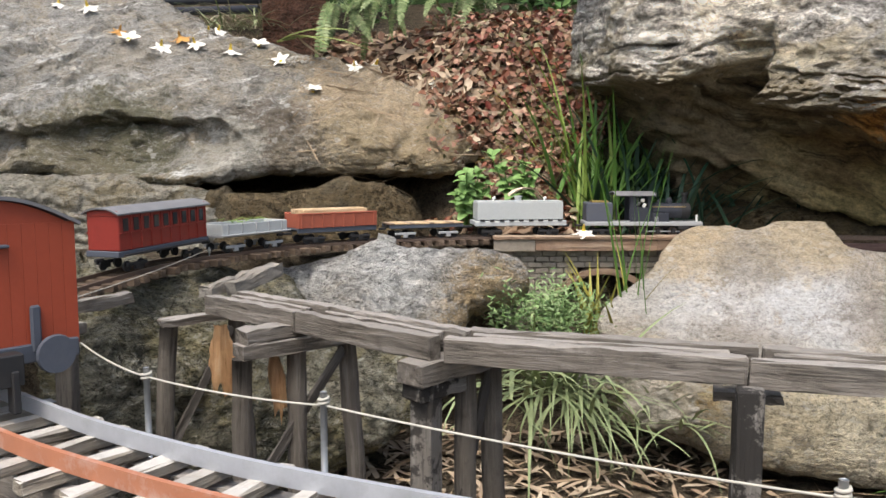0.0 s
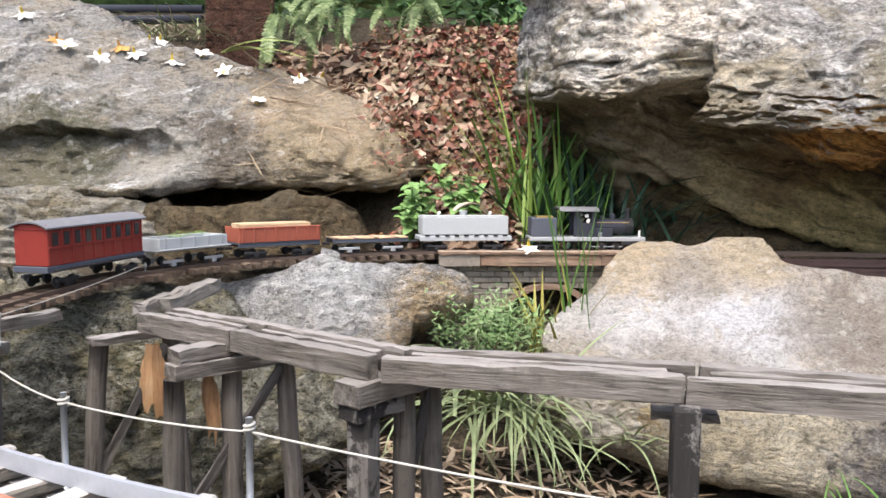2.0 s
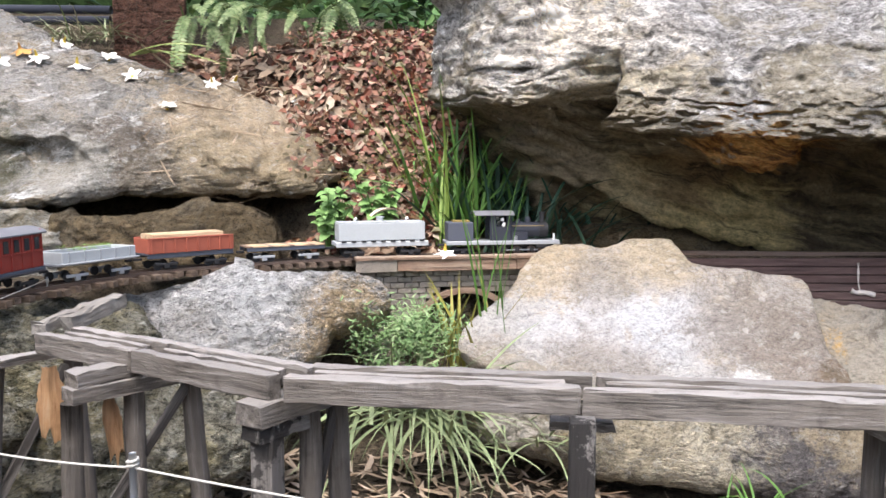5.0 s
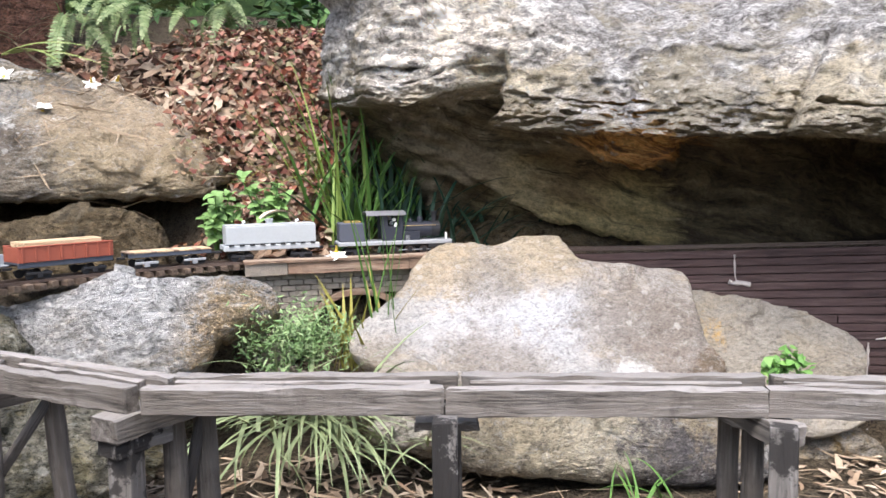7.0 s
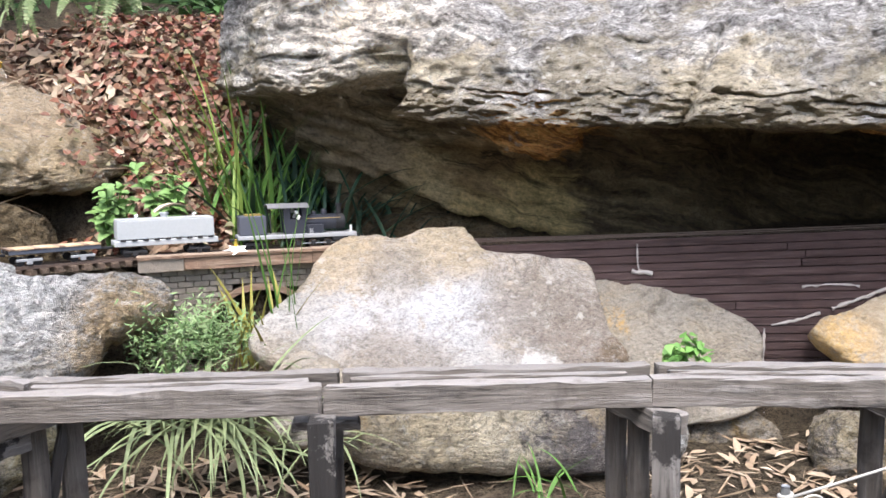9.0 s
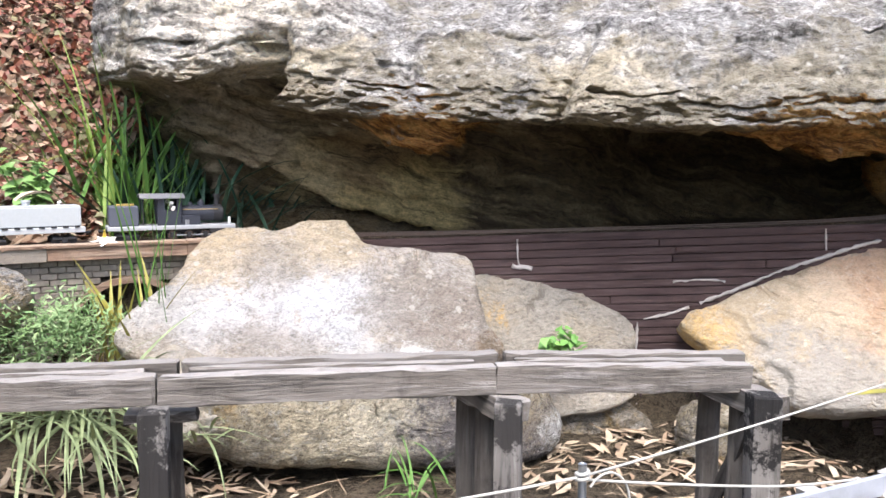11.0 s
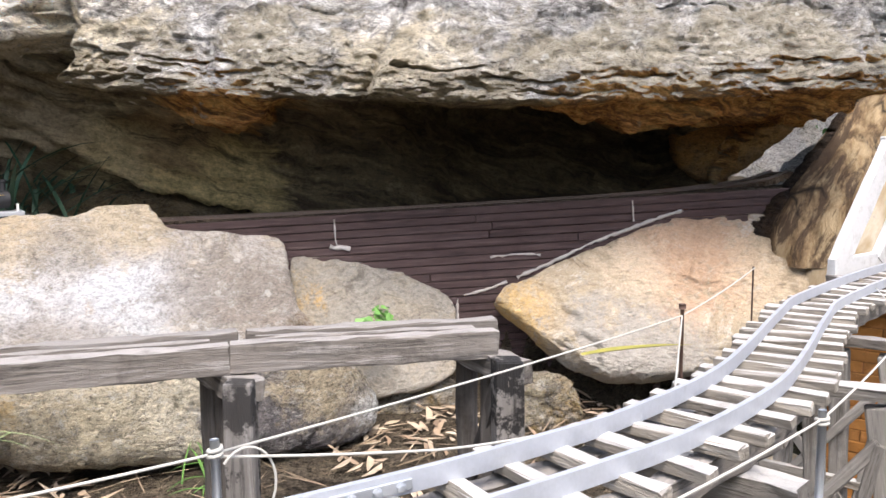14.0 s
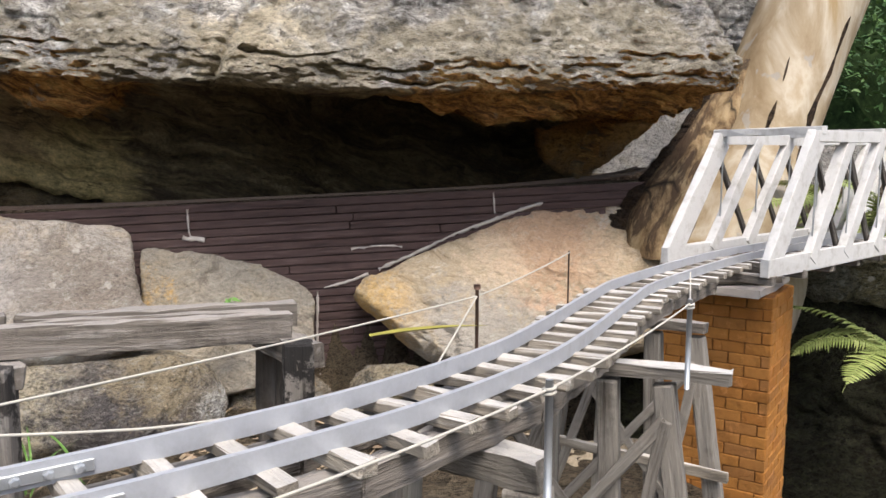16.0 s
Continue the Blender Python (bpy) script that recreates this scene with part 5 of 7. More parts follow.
# ---- brick pier, truss ----
def brick_pier(place, yaw, wx, wy, top, bottom, course, length, brick, mortar, label, name="brick_pier"):
    t = thing(name, label, "pier")
    core = part("core", box_bm(wx - 0.006, wy - 0.006, top - bottom - 0.002, centre=(0, 0, -(top - bottom) / 2)), mortar, t)
    core.matrix_basis = pose(place[0], place[1], top, 0, 0, yaw)
    n = int((top - bottom) / course)
    cache = {}
    for r in range(n):
        z = top - course * (r + 0.5)
        for f, (w, nx, ny) in enumerate(((wx, 0, -1), (wy, 1, 0), (wx, 0, 1), (wy, -1, 0))):
            x = -w / 2 - (length / 2 if (r + f) % 2 else 0)
            while x < w / 2 - 0.004:
                a, b = max(-w / 2, x), min(w / 2, x + length)
                if b - a > 0.006:
                    key = round(b - a, 3)
                    if key not in cache:
                        bm = box_bm(b - a - 0.0018, 0.008, course - 0.0018, 0.0012, rough=0.0005)
                        me = bpy.data.meshes.new("brick")
                        bm.to_mesh(me)
                        bm.free()
                        me.materials.append(brick)
                        cache[key] = me
                    ob = new("brick", cache[key])
                    ob.parent = t
                    m = (a + b) / 2
                    ang = {(0, -1): 0, (1, 0): 90, (0, 1): 180, (-1, 0): 270}[(nx, ny)]
                    depth = (wy if ny else wx) / 2 - 0.003 + random.uniform(-0.001, 0.001)
                    ob.matrix_basis = pose(place[0], place[1], z, 0, 0, yaw) @ pose(0, 0, 0, 0, 0, ang) @ pose(m, -depth, 0)
                x += length
    return t


brick_pier((2.172, 0.804, 0), -76, 0.25, 0.2, 0.655, -0.65, 0.0245, 0.066, M_BRICK, M_MORTAR, "orange brick pier carrying the truss bridge")


def truss_side(t, y, x0, z0, n, step, height, rake):
    """One side of a through truss: chords, raked posts, rods."""
    beam("bottom_chord", (x0 - 0.02, y, z0), (x0 + step * n + 0.3, y - 0.03, z0), 0.018, 0.036, M_WHITE, t)
    beam("top_chord", (x0 + rake - 0.01, y, z0 + height), (x0 + step * n + 0.2, y - 0.025, z0 + height), 0.02, 0.024, M_WHITE, t)
    for k in range(n):
        x = x0 + step * k
        yy = y - 0.03 * k / n
        beam("raked_post", (x, yy, z0), (x + rake, yy, z0 + height), 0.018, 0.05 if k == 0 else 0.032, M_WHITE, t)
        if k:
            beam("counter_brace", (x + rake + 0.005, yy + 0.012, z0), (x + 0.01, yy + 0.012, z0 + height), 0.008, 0.014, M_DARKWOOD, t)
        bm = tube_bm([(x + rake, yy - 0.004, z0), (x + rake, yy - 0.004, z0 + height)], 0.0018, 6)
        part("rod", bm, M_STEEL, t)


def truss():
    t = thing("truss_bridge", "white-painted timber truss bridge for the model railway", "bridge")
    truss_side(t, 0.612, 1.985, 0.735, 7, 0.152, 0.245, 0.165)
    truss_side(t, 0.835, 2.0, 0.735, 7, 0.152, 0.24, 0.19)
    for x in (2.16, 2.46, 2.76):
        beam("cross_tie", (x, 0.60, 0.992), (x + 0.03, 0.85, 0.988), 0.02, 0.016, M_WHITE, t)
    for k in range(10):
        x = 1.98 + 0.13 * k
        beam("cross_beam", (x, 0.60, 0.712), (x, 0.84, 0.712), 0.02, 0.018, M_GREYWOOD, t)
    return t


truss()


# ---- gum tree ----
def gum_tree():
    t = thing("gum_tree", "pale smooth-barked gum tree leaning out of the rocks", "tree")
    axis = spline([(2.80, 1.21, 0.42), (2.87, 1.205, 0.62), (2.98, 1.20, 0.84), (3.11, 1.195, 1.05), (3.23, 1.19, 1.25), (3.37, 1.16, 1.55), (3.62, 1.12, 2.2), (3.9, 1.0, 3.4)], 10)
    axis = even(axis, count=60)
    bm = bmesh.new()
    seg = 64
    rows = []
    for p in axis:
        r = 0.172 + 0.09 * smooth01(1.0, 0.5, p.z) - 0.03 * smooth01(1.4, 3.0, p.z)
        ring = []
        for j in range(seg):
            a = 2 * math.pi * j / seg
            rr = r * (1 + 0.05 * fbm((math.cos(a), math.sin(a), p.z * 1.2), 1.6, 3) + 0.1 * smooth01(0.95, 0.55, p.z) * fbm((math.cos(a) * 2, math.sin(a) * 2, p.z), 2.0, 3))
            ring.append(bm.verts.new(p + Vector((math.cos(a) * rr, math.sin(a) * rr, 0))))
        rows.append(ring)
    for r0, r1 in zip(rows, rows[1:]):
        for j in range(seg):
            bm.faces.new((r0[j], r0[(j + 1) % seg], r1[(j + 1) % seg], r1[j]))
    bm.faces.new(rows[-1])
    part("trunk", bm, M_GUM, t, smooth=True)
    # the dark burnt buttress on the cave side of the foot
    bm = bmesh.new()
    seg2, rows = 40, []
    for k, p in enumerate(even(spline([(2.71, 1.33, 0.63), (2.73, 1.33, 0.74), (2.80, 1.31, 0.84), (2.93, 1.29, 1.0), (3.03, 1.275, 1.13), (3.10, 1.265, 1.24)], 10), count=46)):
        f = k / 45
        r = 0.15 * (1 - 0.62 * f)
        ring = []
        for j in range(seg2):
            a = 2 * math.pi * j / seg2
            rr = r * (1 + 0.26 * fbm((math.cos(a) * 1.6, math.sin(a) * 1.6, p.z * 1.4), 2.2, 4) + 0.08 * fbm((math.cos(a) * 4, math.sin(a) * 4, p.z * 2), 3.0, 3))
            ring.append(bm.verts.new(p + Vector((math.cos(a) * rr, math.sin(a) * rr, 0))))
        rows.append(ring)
    for r0, r1 in zip(rows, rows[1:]):
        for j in range(seg2):
            bm.faces.new((r0[j], r0[(j + 1) % seg2], r1[(j + 1) % seg2], r1[j]))
    bm.faces.new(rows[-1])
    part("buttress", bm, M_FLARE, t, "tan cracked wood at the trunk's foot", smooth=True)
    # the dark rough bark left along the edge of the foot
    pts, rad = [], []
    for k, p in enumerate(even(spline([(2.70, 1.335, 0.70), (2.73, 1.33, 0.75), (2.80, 1.31, 0.84), (2.93, 1.29, 1.0), (3.03, 1.275, 1.13), (3.10, 1.265, 1.24)], 10), count=60)):
        f = k / 59
        r = 0.125 * (1 - 0.6 * f)
        pts.append(p + Vector((-0.62, 0.78, 0)) * r * 0.92 + Vector((-0.78, -0.62, 0)) * r * 0.25 + Vector((fbm((f, 1, 0), 8, 3), fbm((f, 2, 0), 8, 3), 0)) * 0.02)
        rad.append(r * 0.36 * (1 + 0.5 * fbm((f, 3, 0), 14, 3)))
    part("old_bark", tube_bm(pts, rad, 14), M_OLDBARK, t, "dark burnt strip of old bark", smooth=True)
    # dark seams running up the smooth bark
    for off, w in ((0.10, 0.014), (-0.03, 0.008)):
        pts = []
        for k in range(10, 50):
            p = axis[k]
            q = Vector((-0.75, -0.62, 0)).normalized()
            sd = Vector((0.62, -0.75, 0)).normalized()
            r = 0.172 + 0.09 * smooth01(1.0, 0.5, p.z) - 0.03 * smooth01(1.4, 3.0, p.z)
            o = off + 0.012 * fbm((p.z, off, 0), 9, 3)
            pts.append(p + sd * o + q * math.sqrt(max(0.0, r * r - o * o)) * 0.985)
        bm = tube_bm(pts, [w * (0.2 + 1.5 * abs(fbm((k * 0.9, off, 2), 1.0, 3))) for k in range(len(pts))], 8)
        part("bark_seam", bm, M_OLDBARK, t, smooth=True)
    return t


gum_tree()


# ---- stone viaduct ----
def viaduct():
    """Coping stones on a small blocked wall with one round arch."""
    t = thing("viaduct", "small grey-blocked arched viaduct with a brown timber coping", "viaduct")
    y0 = 2.392
    for a, b, mat in ((0.148, 0.268, M_GREYBLOCK), (0.268, 0.62, M_COPING), (0.62, 1.0, M_COPING)):
        beam("coping", (a, y0 - 0.012, 0.763), (b - 0.002, y0 - 0.012, 0.763), 0.05, 0.036 if mat is M_GREYBLOCK else 0.032, mat, t)
        beam("capping", (a - 0.003, y0 - 0.014, 0.7845), (b, y0 - 0.014, 0.7845), 0.058, 0.009, M_COPING, t)
    cx, cz, r = 0.47, 0.51, 0.165
    course, length = 0.017, 0.042
    z, row = 0.745, 0
    while z > 0.42:
        x = 0.165 - (length / 2 if row % 2 else 0)
        while x < 1.02:
            c = (x + length / 2, z - course / 2)
            if math.hypot(c[0] - cx, c[1] - cz) > r + 0.02 and c[0] > 0.165 and not (abs(c[0] - cx) < r + 0.01 and c[1] < cz):
                ob = part("block", box_bm(length - 0.002, 0.03, course - 0.002, 0.001, rough=0.0006), M_GREYBLOCK, t)
                ob.matrix_basis = pose(c[0], y0 + 0.01 + random.uniform(-0.001, 0.001), c[1])
            x += length
        z -= course
        row += 1
    bm = bmesh.new()
    rows = []
    n = 28
    for k in range(n + 1):
        a = math.pi * k / n
        rows.append([bm.verts.new((cx + q * math.cos(a), y, cz + q * math.sin(a))) for q, y in ((r, y0 - 0.012), (r + 0.018, y0 - 0.012), (r + 0.018, y0 + 0.05), (r, y0 + 0.05))])
    for r0, r1 in zip(rows, rows[1:]):
        for j in range(4):
            bm.faces.new((r0[j], r0[(j + 1) % 4], r1[(j + 1) % 4], r1[j]))
    bmesh.ops.recalc_face_normals(bm, faces=bm.faces)
    part("arch_ring", bm, M_COPING, t, "curved timber arch ring")
    beam("backing", (0.165, y0 + 0.05, 0.67), (0.30, y0 + 0.05, 0.67), 0.05, 0.16, M_EARTH, t)
    beam("deck", (0.15, 2.42, 0.757), (1.05, 2.42, 0.757), 0.11, 0.02, M_EARTH, t)
    return t


viaduct()


# ---- fittings on the retaining wall ----
def wall_point(s, z, out=0.014):
    d = (WALL_B - WALL_A).normalized()
    back = Vector((-d.y, d.x, 0))
    p = WALL_A + d * s - back * out
    return Vector((p.x, p.y, z))


def mortar_line(points, r, name="mortar"):
    pts = [p + Vector((0, 0, random.uniform(-0.002, 0.002))) for p in even(points, step=0.012)]
    bm = tube_bm(pts, [r * random.uniform(0.45, 1.5) for _ in pts], 6)
    return tagged(link_mesh("mortar_fillet", bm, M_PLASTER, None, smooth=True), "pale cracked mortar along the wall's edge", "mortar")


mortar_line([wall_point(0.595, 0.782), wall_point(0.597, 0.725), wall_point(0.60, 0.705), wall_point(0.64, 0.695)], 0.0035)
mortar_line([wall_point(0.58, 0.70), wall_point(0.64, 0.692)], 0.006)
mortar_line([wall_point(1.475, 0.822), wall_point(1.478, 0.775), wall_point(1.48, 0.758)], 0.003)
mortar_line([wall_point(1.63, 0.79), wall_point(1.55, 0.765), wall_point(1.46, 0.735), wall_point(1.36, 0.70), wall_point(1.22, 0.635), wall_point(1.13, 0.598)], 0.005)
mortar_line([wall_point(1.05, 0.66), wall_point(1.12, 0.668), wall_point(1.20, 0.664)], 0.003)
mortar_line([wall_point(0.97, 0.55), wall_point(1.03, 0.562), wall_point(1.10, 0.585)], 0.004)
mortar_line([wall_point(0.952, 0.54), wall_point(0.948, 0.40), wall_point(0.955, 0.28)], 0.004)

brick_pier((-0.61, 3.50, 0), 6, 0.26, 0.2, 2.4, 1.35, 0.062, 0.17, M_BRICKDARK, M_EARTH, "rough-faced dark brown brick pier behind the ferns")


def pipe(a, b, r):
    ob = link_mesh("garden_pipe", tube_bm([a, tuple((p + q) / 2 for p, q in zip(a, b)), b], r, 12), M_LOCO, None, smooth=True)
    return tagged(ob, "black plastic garden pipe behind the outcrop", "pipe", group="garden pipes")


# ---- rolling stock ----
M_VANRED = paint("van_red_paint", (0.33, 0.06, 0.028), (0.24, 0.05, 0.03), rough=0.55, amount=0.3)
M_WAGONRED = paint("wagon_red_paint", (0.32, 0.085, 0.05), (0.2, 0.07, 0.045), rough=0.65, amount=0.6)
M_COACHRED = paint("coach_red_paint", (0.24, 0.03, 0.022), (0.15, 0.025, 0.02), rough=0.45)
M_BLUEGREY = paint("blue_grey_paint", (0.075, 0.085, 0.11), (0.12, 0.12, 0.13), rough=0.5)
M_LOCO = paint("dark_blue_black_paint", (0.03, 0.033, 0.045), (0.07, 0.07, 0.075), rough=0.45)
M_TENDER = paint("slate_grey_paint", (0.075, 0.082, 0.105), (0.11, 0.11, 0.12), rough=0.55)
M_TANK = paint("pale_grey_paint", (0.42, 0.44, 0.445), (0.36, 0.36, 0.34), rough=0.55, amount=0.25)
M_LIGHTGREY = paint("light_grey_frame", (0.33, 0.34, 0.35), (0.25, 0.25, 0.24), rough=0.55)
M_BLACK = paint("black_running_gear", (0.02, 0.02, 0.022), (0.06, 0.05, 0.045), rough=0.6)
M_ROOF = paint("grey_roof", (0.17, 0.17, 0.18), (0.3, 0.3, 0.3), rough=0.7)
M_PLANK = wood("pale_new_plank", (0.56, 0.40, 0.24), (0.68, 0.53, 0.36), (0.38, 0.25, 0.14))
M_BRASS = paint("brass_fitting", (0.5, 0.36, 0.13), (0.3, 0.2, 0.08), rough=0.35, metal=0.9)
M_WHITEFIG = paint("white_patch", (0.75, 0.75, 0.72), (0.55, 0.55, 0.52), rough=0.6)
n = Nodes("dark_window_glass", rough=0.1, spec=0.5)
M_GLASS = n.done((0.02, 0.025, 0.03))

FAR_FINE = even(FAR_LINE, step=0.01)


def box_part(name, parent, size, centre, material, bevel=0.0012, label="", tilt=None):
    ob = part(name, box_bm(*size, bevel), material, parent, label)
    ob.matrix_basis = pose(*centre, *(tilt or (0, 0, 0)))
    return ob


def cyl_part(name, parent, a, b, r, material, label="", seg=16):
    return part(name, tube_bm([a, b], r, seg), material, parent, label, smooth=False)


def wheelset(parent, x, r=0.013):
    for s in (-1, 1):
        bm = tube_bm([(x, s * 0.027, r), (x, s * 0.0315, r)], r, 20)
        tube_bm([(x, s * 0.0255, r), (x, s * 0.027, r)], r + 0.0022, 20, bm)
        w = part("wheel", bm, M_BLACK, parent)
        part("tyre", tube_bm([(x, s * 0.0268, r), (x, s * 0.0318, r)], r + 0.0005, 20), M_DARKRAIL, w, "worn brown steel tyre")
        part("hub", tube_bm([(x, s * 0.0315, r), (x, s * 0.034, r)], 0.004, 10), M_BLACK, w)
    part("axle", tube_bm([(x, -0.03, r), (x, 0.03, r)], 0.0025, 8), M_BLACK, parent)
    for s in (-1, 1):
        box_part("axlebox", parent, (0.012, 0.008, 0.014), (x, s * 0.038, r + 0.002), M_BLACK)


def bogie(parent, x, r=0.011, side=None):
    for dx in (-0.021, 0.021):
        for s in (-1, 1):
            part("wheel", tube_bm([(x + dx, s * 0.027, r), (x + dx, s * 0.0315, r)], r, 18), M_BLACK, parent)
    for s in (-1, 1):
        box_part("bogie_frame", parent, (0.062, 0.005, 0.007), (x, s * 0.037, r + 0.004), side or M_BLACK)
        box_part("bogie_spring", parent, (0.014, 0.007, 0.015), (x, s * 0.037, r), side or M_BLACK)


def couplers(parent, half, z=0.028):
    for s in (-1, 1):
        box_part("coupler", parent, (0.022, 0.007, 0.007), (s * (half + 0.010), 0, z), M_BLACK)


def on_line(line, s, z=0.0):
    """The pose on a line, s metres from its start, x along it."""
    k = max(1, min(len(line) - 2, int(s / 0.01)))
    p = line[k]
    d = line[min(k + 8, len(line) - 1)] - line[max(k - 8, 0)]
    return pose(p.x, p.y, p.z + z, 0, -math.degrees(math.atan2(d.z, math.hypot(d.x, d.y))), math.degrees(math.atan2(d.y, d.x)))


def locomotive():
    t = thing("steam_locomotive", "dark blue-black model steam locomotive with a tender", "locomotive")
    L = 0.345
    box_part("deck", t, (L, 0.088, 0.008), (0, 0, 0.038), M_LIGHTGREY, label="light grey running deck")
    for s in (-1, 1):
        box_part("deck_edge", t, (L, 0.004, 0.010), (0, s * 0.045, 0.035), M_LIGHTGREY)
    bogie(t, -0.12)
    for x in (0.0, 0.045, 0.09, 0.125):
        wheelset(t, x, 0.0125)
    box_part("frame", t, (0.2, 0.04, 0.016), (0.06, 0, 0.026), M_BLACK)
    # tender bunker
    bunker = box_part("tender", t, (0.078, 0.078, 0.056), (-0.128, 0, 0.070), M_TENDER, 0.003, "slate grey tender bunker")
    box_part("load", t, (0.05, 0.05, 0.008), (-0.124, 0, 0.099), M_BRASS, label="yellow load in the bunker")
    # cab: floor-to-roof sides with openings, posts and roof
    for s in (-1, 1):
        box_part("cab_side", t, (0.064, 0.003, 0.042), (-0.008, s * 0.038, 0.063), M_LOCO)
        box_part("cab_side", t, (0.02, 0.003, 0.036), (-0.03, s * 0.038, 0.1), M_LOCO)
        box_part("cab_side", t, (0.012, 0.003, 0.04), (0.019, s * 0.038, 0.098), M_LOCO)
        box_part("white_patch", t, (0.012, 0.004, 0.010), (-0.002, s * 0.040, 0.105), M_WHITEFIG, 0.002, label="white mark at the cab window")
        box_part("white_patch", t, (0.010, 0.004, 0.014), (0.003, s * 0.040, 0.090), M_WHITEFIG, 0.002, tilt=(0, 25, 0))
        cyl_part("handrail", t, (-0.078, s * 0.037, 0.045), (-0.078, s * 0.037, 0.118), 0.0018, M_BLACK, seg=6)
    box_part("cab_front", t, (0.003, 0.076, 0.075), (0.026, 0, 0.080), M_LOCO)
    bm = bmesh.new()
    rows = []
    for k in range(13):
        a = -0.9 + 1.8 * k / 12
        y, z = 0.052 * math.sin(a) / math.sin(0.9), 0.118 + 0.010 * (math.cos(a) - math.cos(0.9)) / (1 - math.cos(0.9))
        rows.append([bm.verts.new((x, y, z + dz)) for x, dz in ((-0.086, 0), (0.034, 0), (0.034, 0.003), (-0.086, 0.003))])
    for r0, r1 in zip(rows, rows[1:]):
        for j in range(4):
            bm.faces.new((r0[j], r0[(j + 1) % 4], r1[(j + 1) % 4], r1[j]))
    bm.faces.new(rows[0])
    bm.faces.new(rows[-1][::-1])
    part("cab_roof", bm, M_ROOF, t, "curved grey cab roof")
    cyl_part("boiler", t, (0.026, 0, 0.073), (0.135, 0, 0.073), 0.023, M_LOCO, seg=24)
    cyl_part("smokebox", t, (0.118, 0, 0.073), (0.142, 0, 0.073), 0.0245, M_BLACK, seg=24)
    cyl_part("smokebox_door", t, (0.142, 0, 0.073), (0.146, 0, 0.073), 0.019, M_BLACK, seg=24)
    part("chimney", tube_bm([(0.130, 0, 0.09), (0.130, 0, 0.118), (0.130, 0, 0.120), (0.130, 0, 0.127)], [0.008, 0.0075, 0.0105, 0.0105], 16), M_BLACK, t)
    part("dome", tube_bm([(0.085, 0, 0.09), (0.085, 0, 0.106), (0.085, 0, 0.112)], [0.010, 0.009, 0.004], 16), M_LOCO, t)
    part("sand_dome", tube_bm([(0.055, 0, 0.09), (0.055, 0, 0.102), (0.055, 0, 0.106)], [0.008, 0.007, 0.003], 16), M_LOCO, t)
    for s in (-1, 1):
        box_part("side_tank", t, (0.05, 0.014, 0.026), (0.052, s * 0.033, 0.055), M_LOCO)
        box_part("cylinder", t, (0.032, 0.016, 0.018), (0.118, s * 0.038, 0.028), M_BLACK)
        box_part("coupling_rod", t, (0.1, 0.003, 0.004), (0.06, s * 0.036, 0.013), M_LIGHTGREY)
        cyl_part("boiler_rail", t, (0.03, s * 0.025, 0.085), (0.13, s * 0.025, 0.085), 0.001, M_BRASS, seg=6)
    box_part("toolbox", t, (0.014, 0.02, 0.016), (0.04, -0.03, 0.05), M_LIGHTGREY)
    cyl_part("headlamp", t, (0.146, 0, 0.103), (0.154, 0, 0.103), 0.007, M_BLACK)
    cyl_part("flag_stay", t, (0.16, -0.03, 0.042), (0.16, -0.03, 0.062), 0.0035, M_WHITEFIG, label="small white fitting on the front deck")
    box_part("buffer_beam", t, (0.006, 0.09, 0.018), (0.172, 0, 0.033), M_LIGHTGREY)
    couplers(t, L / 2)
    return t, L


def tank_wagon():
    t = thing("tank_wagon", "pale grey square-sided model tank wagon", "wagon")
    L = 0.275
    box_part("frame", t, (L, 0.082, 0.012), (0, 0, 0.040), M_TANK, label="pale grey frame")
    for s in (-1, 1):
        box_part("valance", t, (L, 0.004, 0.014), (0, s * 0.042, 0.038), M_TANK)
        for k in range(9):
            box_part("stake_pocket", t, (0.014, 0.004, 0.005), (-0.115 + 0.029 * k, s * 0.0455, 0.0475), M_BLACK, 0.0006)
    box_part("tank", t, (0.258, 0.076, 0.052), (0, 0, 0.0745), M_TANK, 0.002)
    box_part("lid", t, (0.256, 0.074, 0.003), (0, 0, 0.102), M_TANK)
    hatch = cyl_part("hatch", t, (0.0, 0, 0.103), (0.0, 0, 0.117), 0.010, M_TANK)
    cyl_part("hatch_rim", t, (0, 0, 0.114), (0, 0, 0.118), 0.0125, M_TANK)
    for x in (-0.075, 0.08):
        part("filler", tube_bm([(x, 0, 0.103), (x, 0, 0.110), (x + 0.006, 0, 0.113)], [0.004, 0.0045, 0.004], 10), M_WHITEFIG, t)
    bogie(t, -0.085)
    bogie(t, 0.085)
    couplers(t, L / 2)
    return t, L


def flat_wagon():
    t = thing("flat_wagon", "low flat model wagon with a weathered plank deck", "wagon")
    L = 0.225
    for k in range(15):
        box_part("plank", t, (0.0142, 0.08, 0.004), (-0.105 + 0.015 * k, 0, 0.043), M_PLANK if k % 4 else M_COPING, 0.0006)
    for s in (-1, 1):
        box_part("side_sill", t, (L, 0.006, 0.011), (0, s * 0.035, 0.0355), M_BLUEGREY)
    box_part("centre_sill", t, (L, 0.02, 0.010), (0, 0, 0.0355), M_BLACK)
    for x in (-0.065, 0.065):
        bogie(t, x, side=M_LIGHTGREY)
    couplers(t, L / 2)
    return t, L


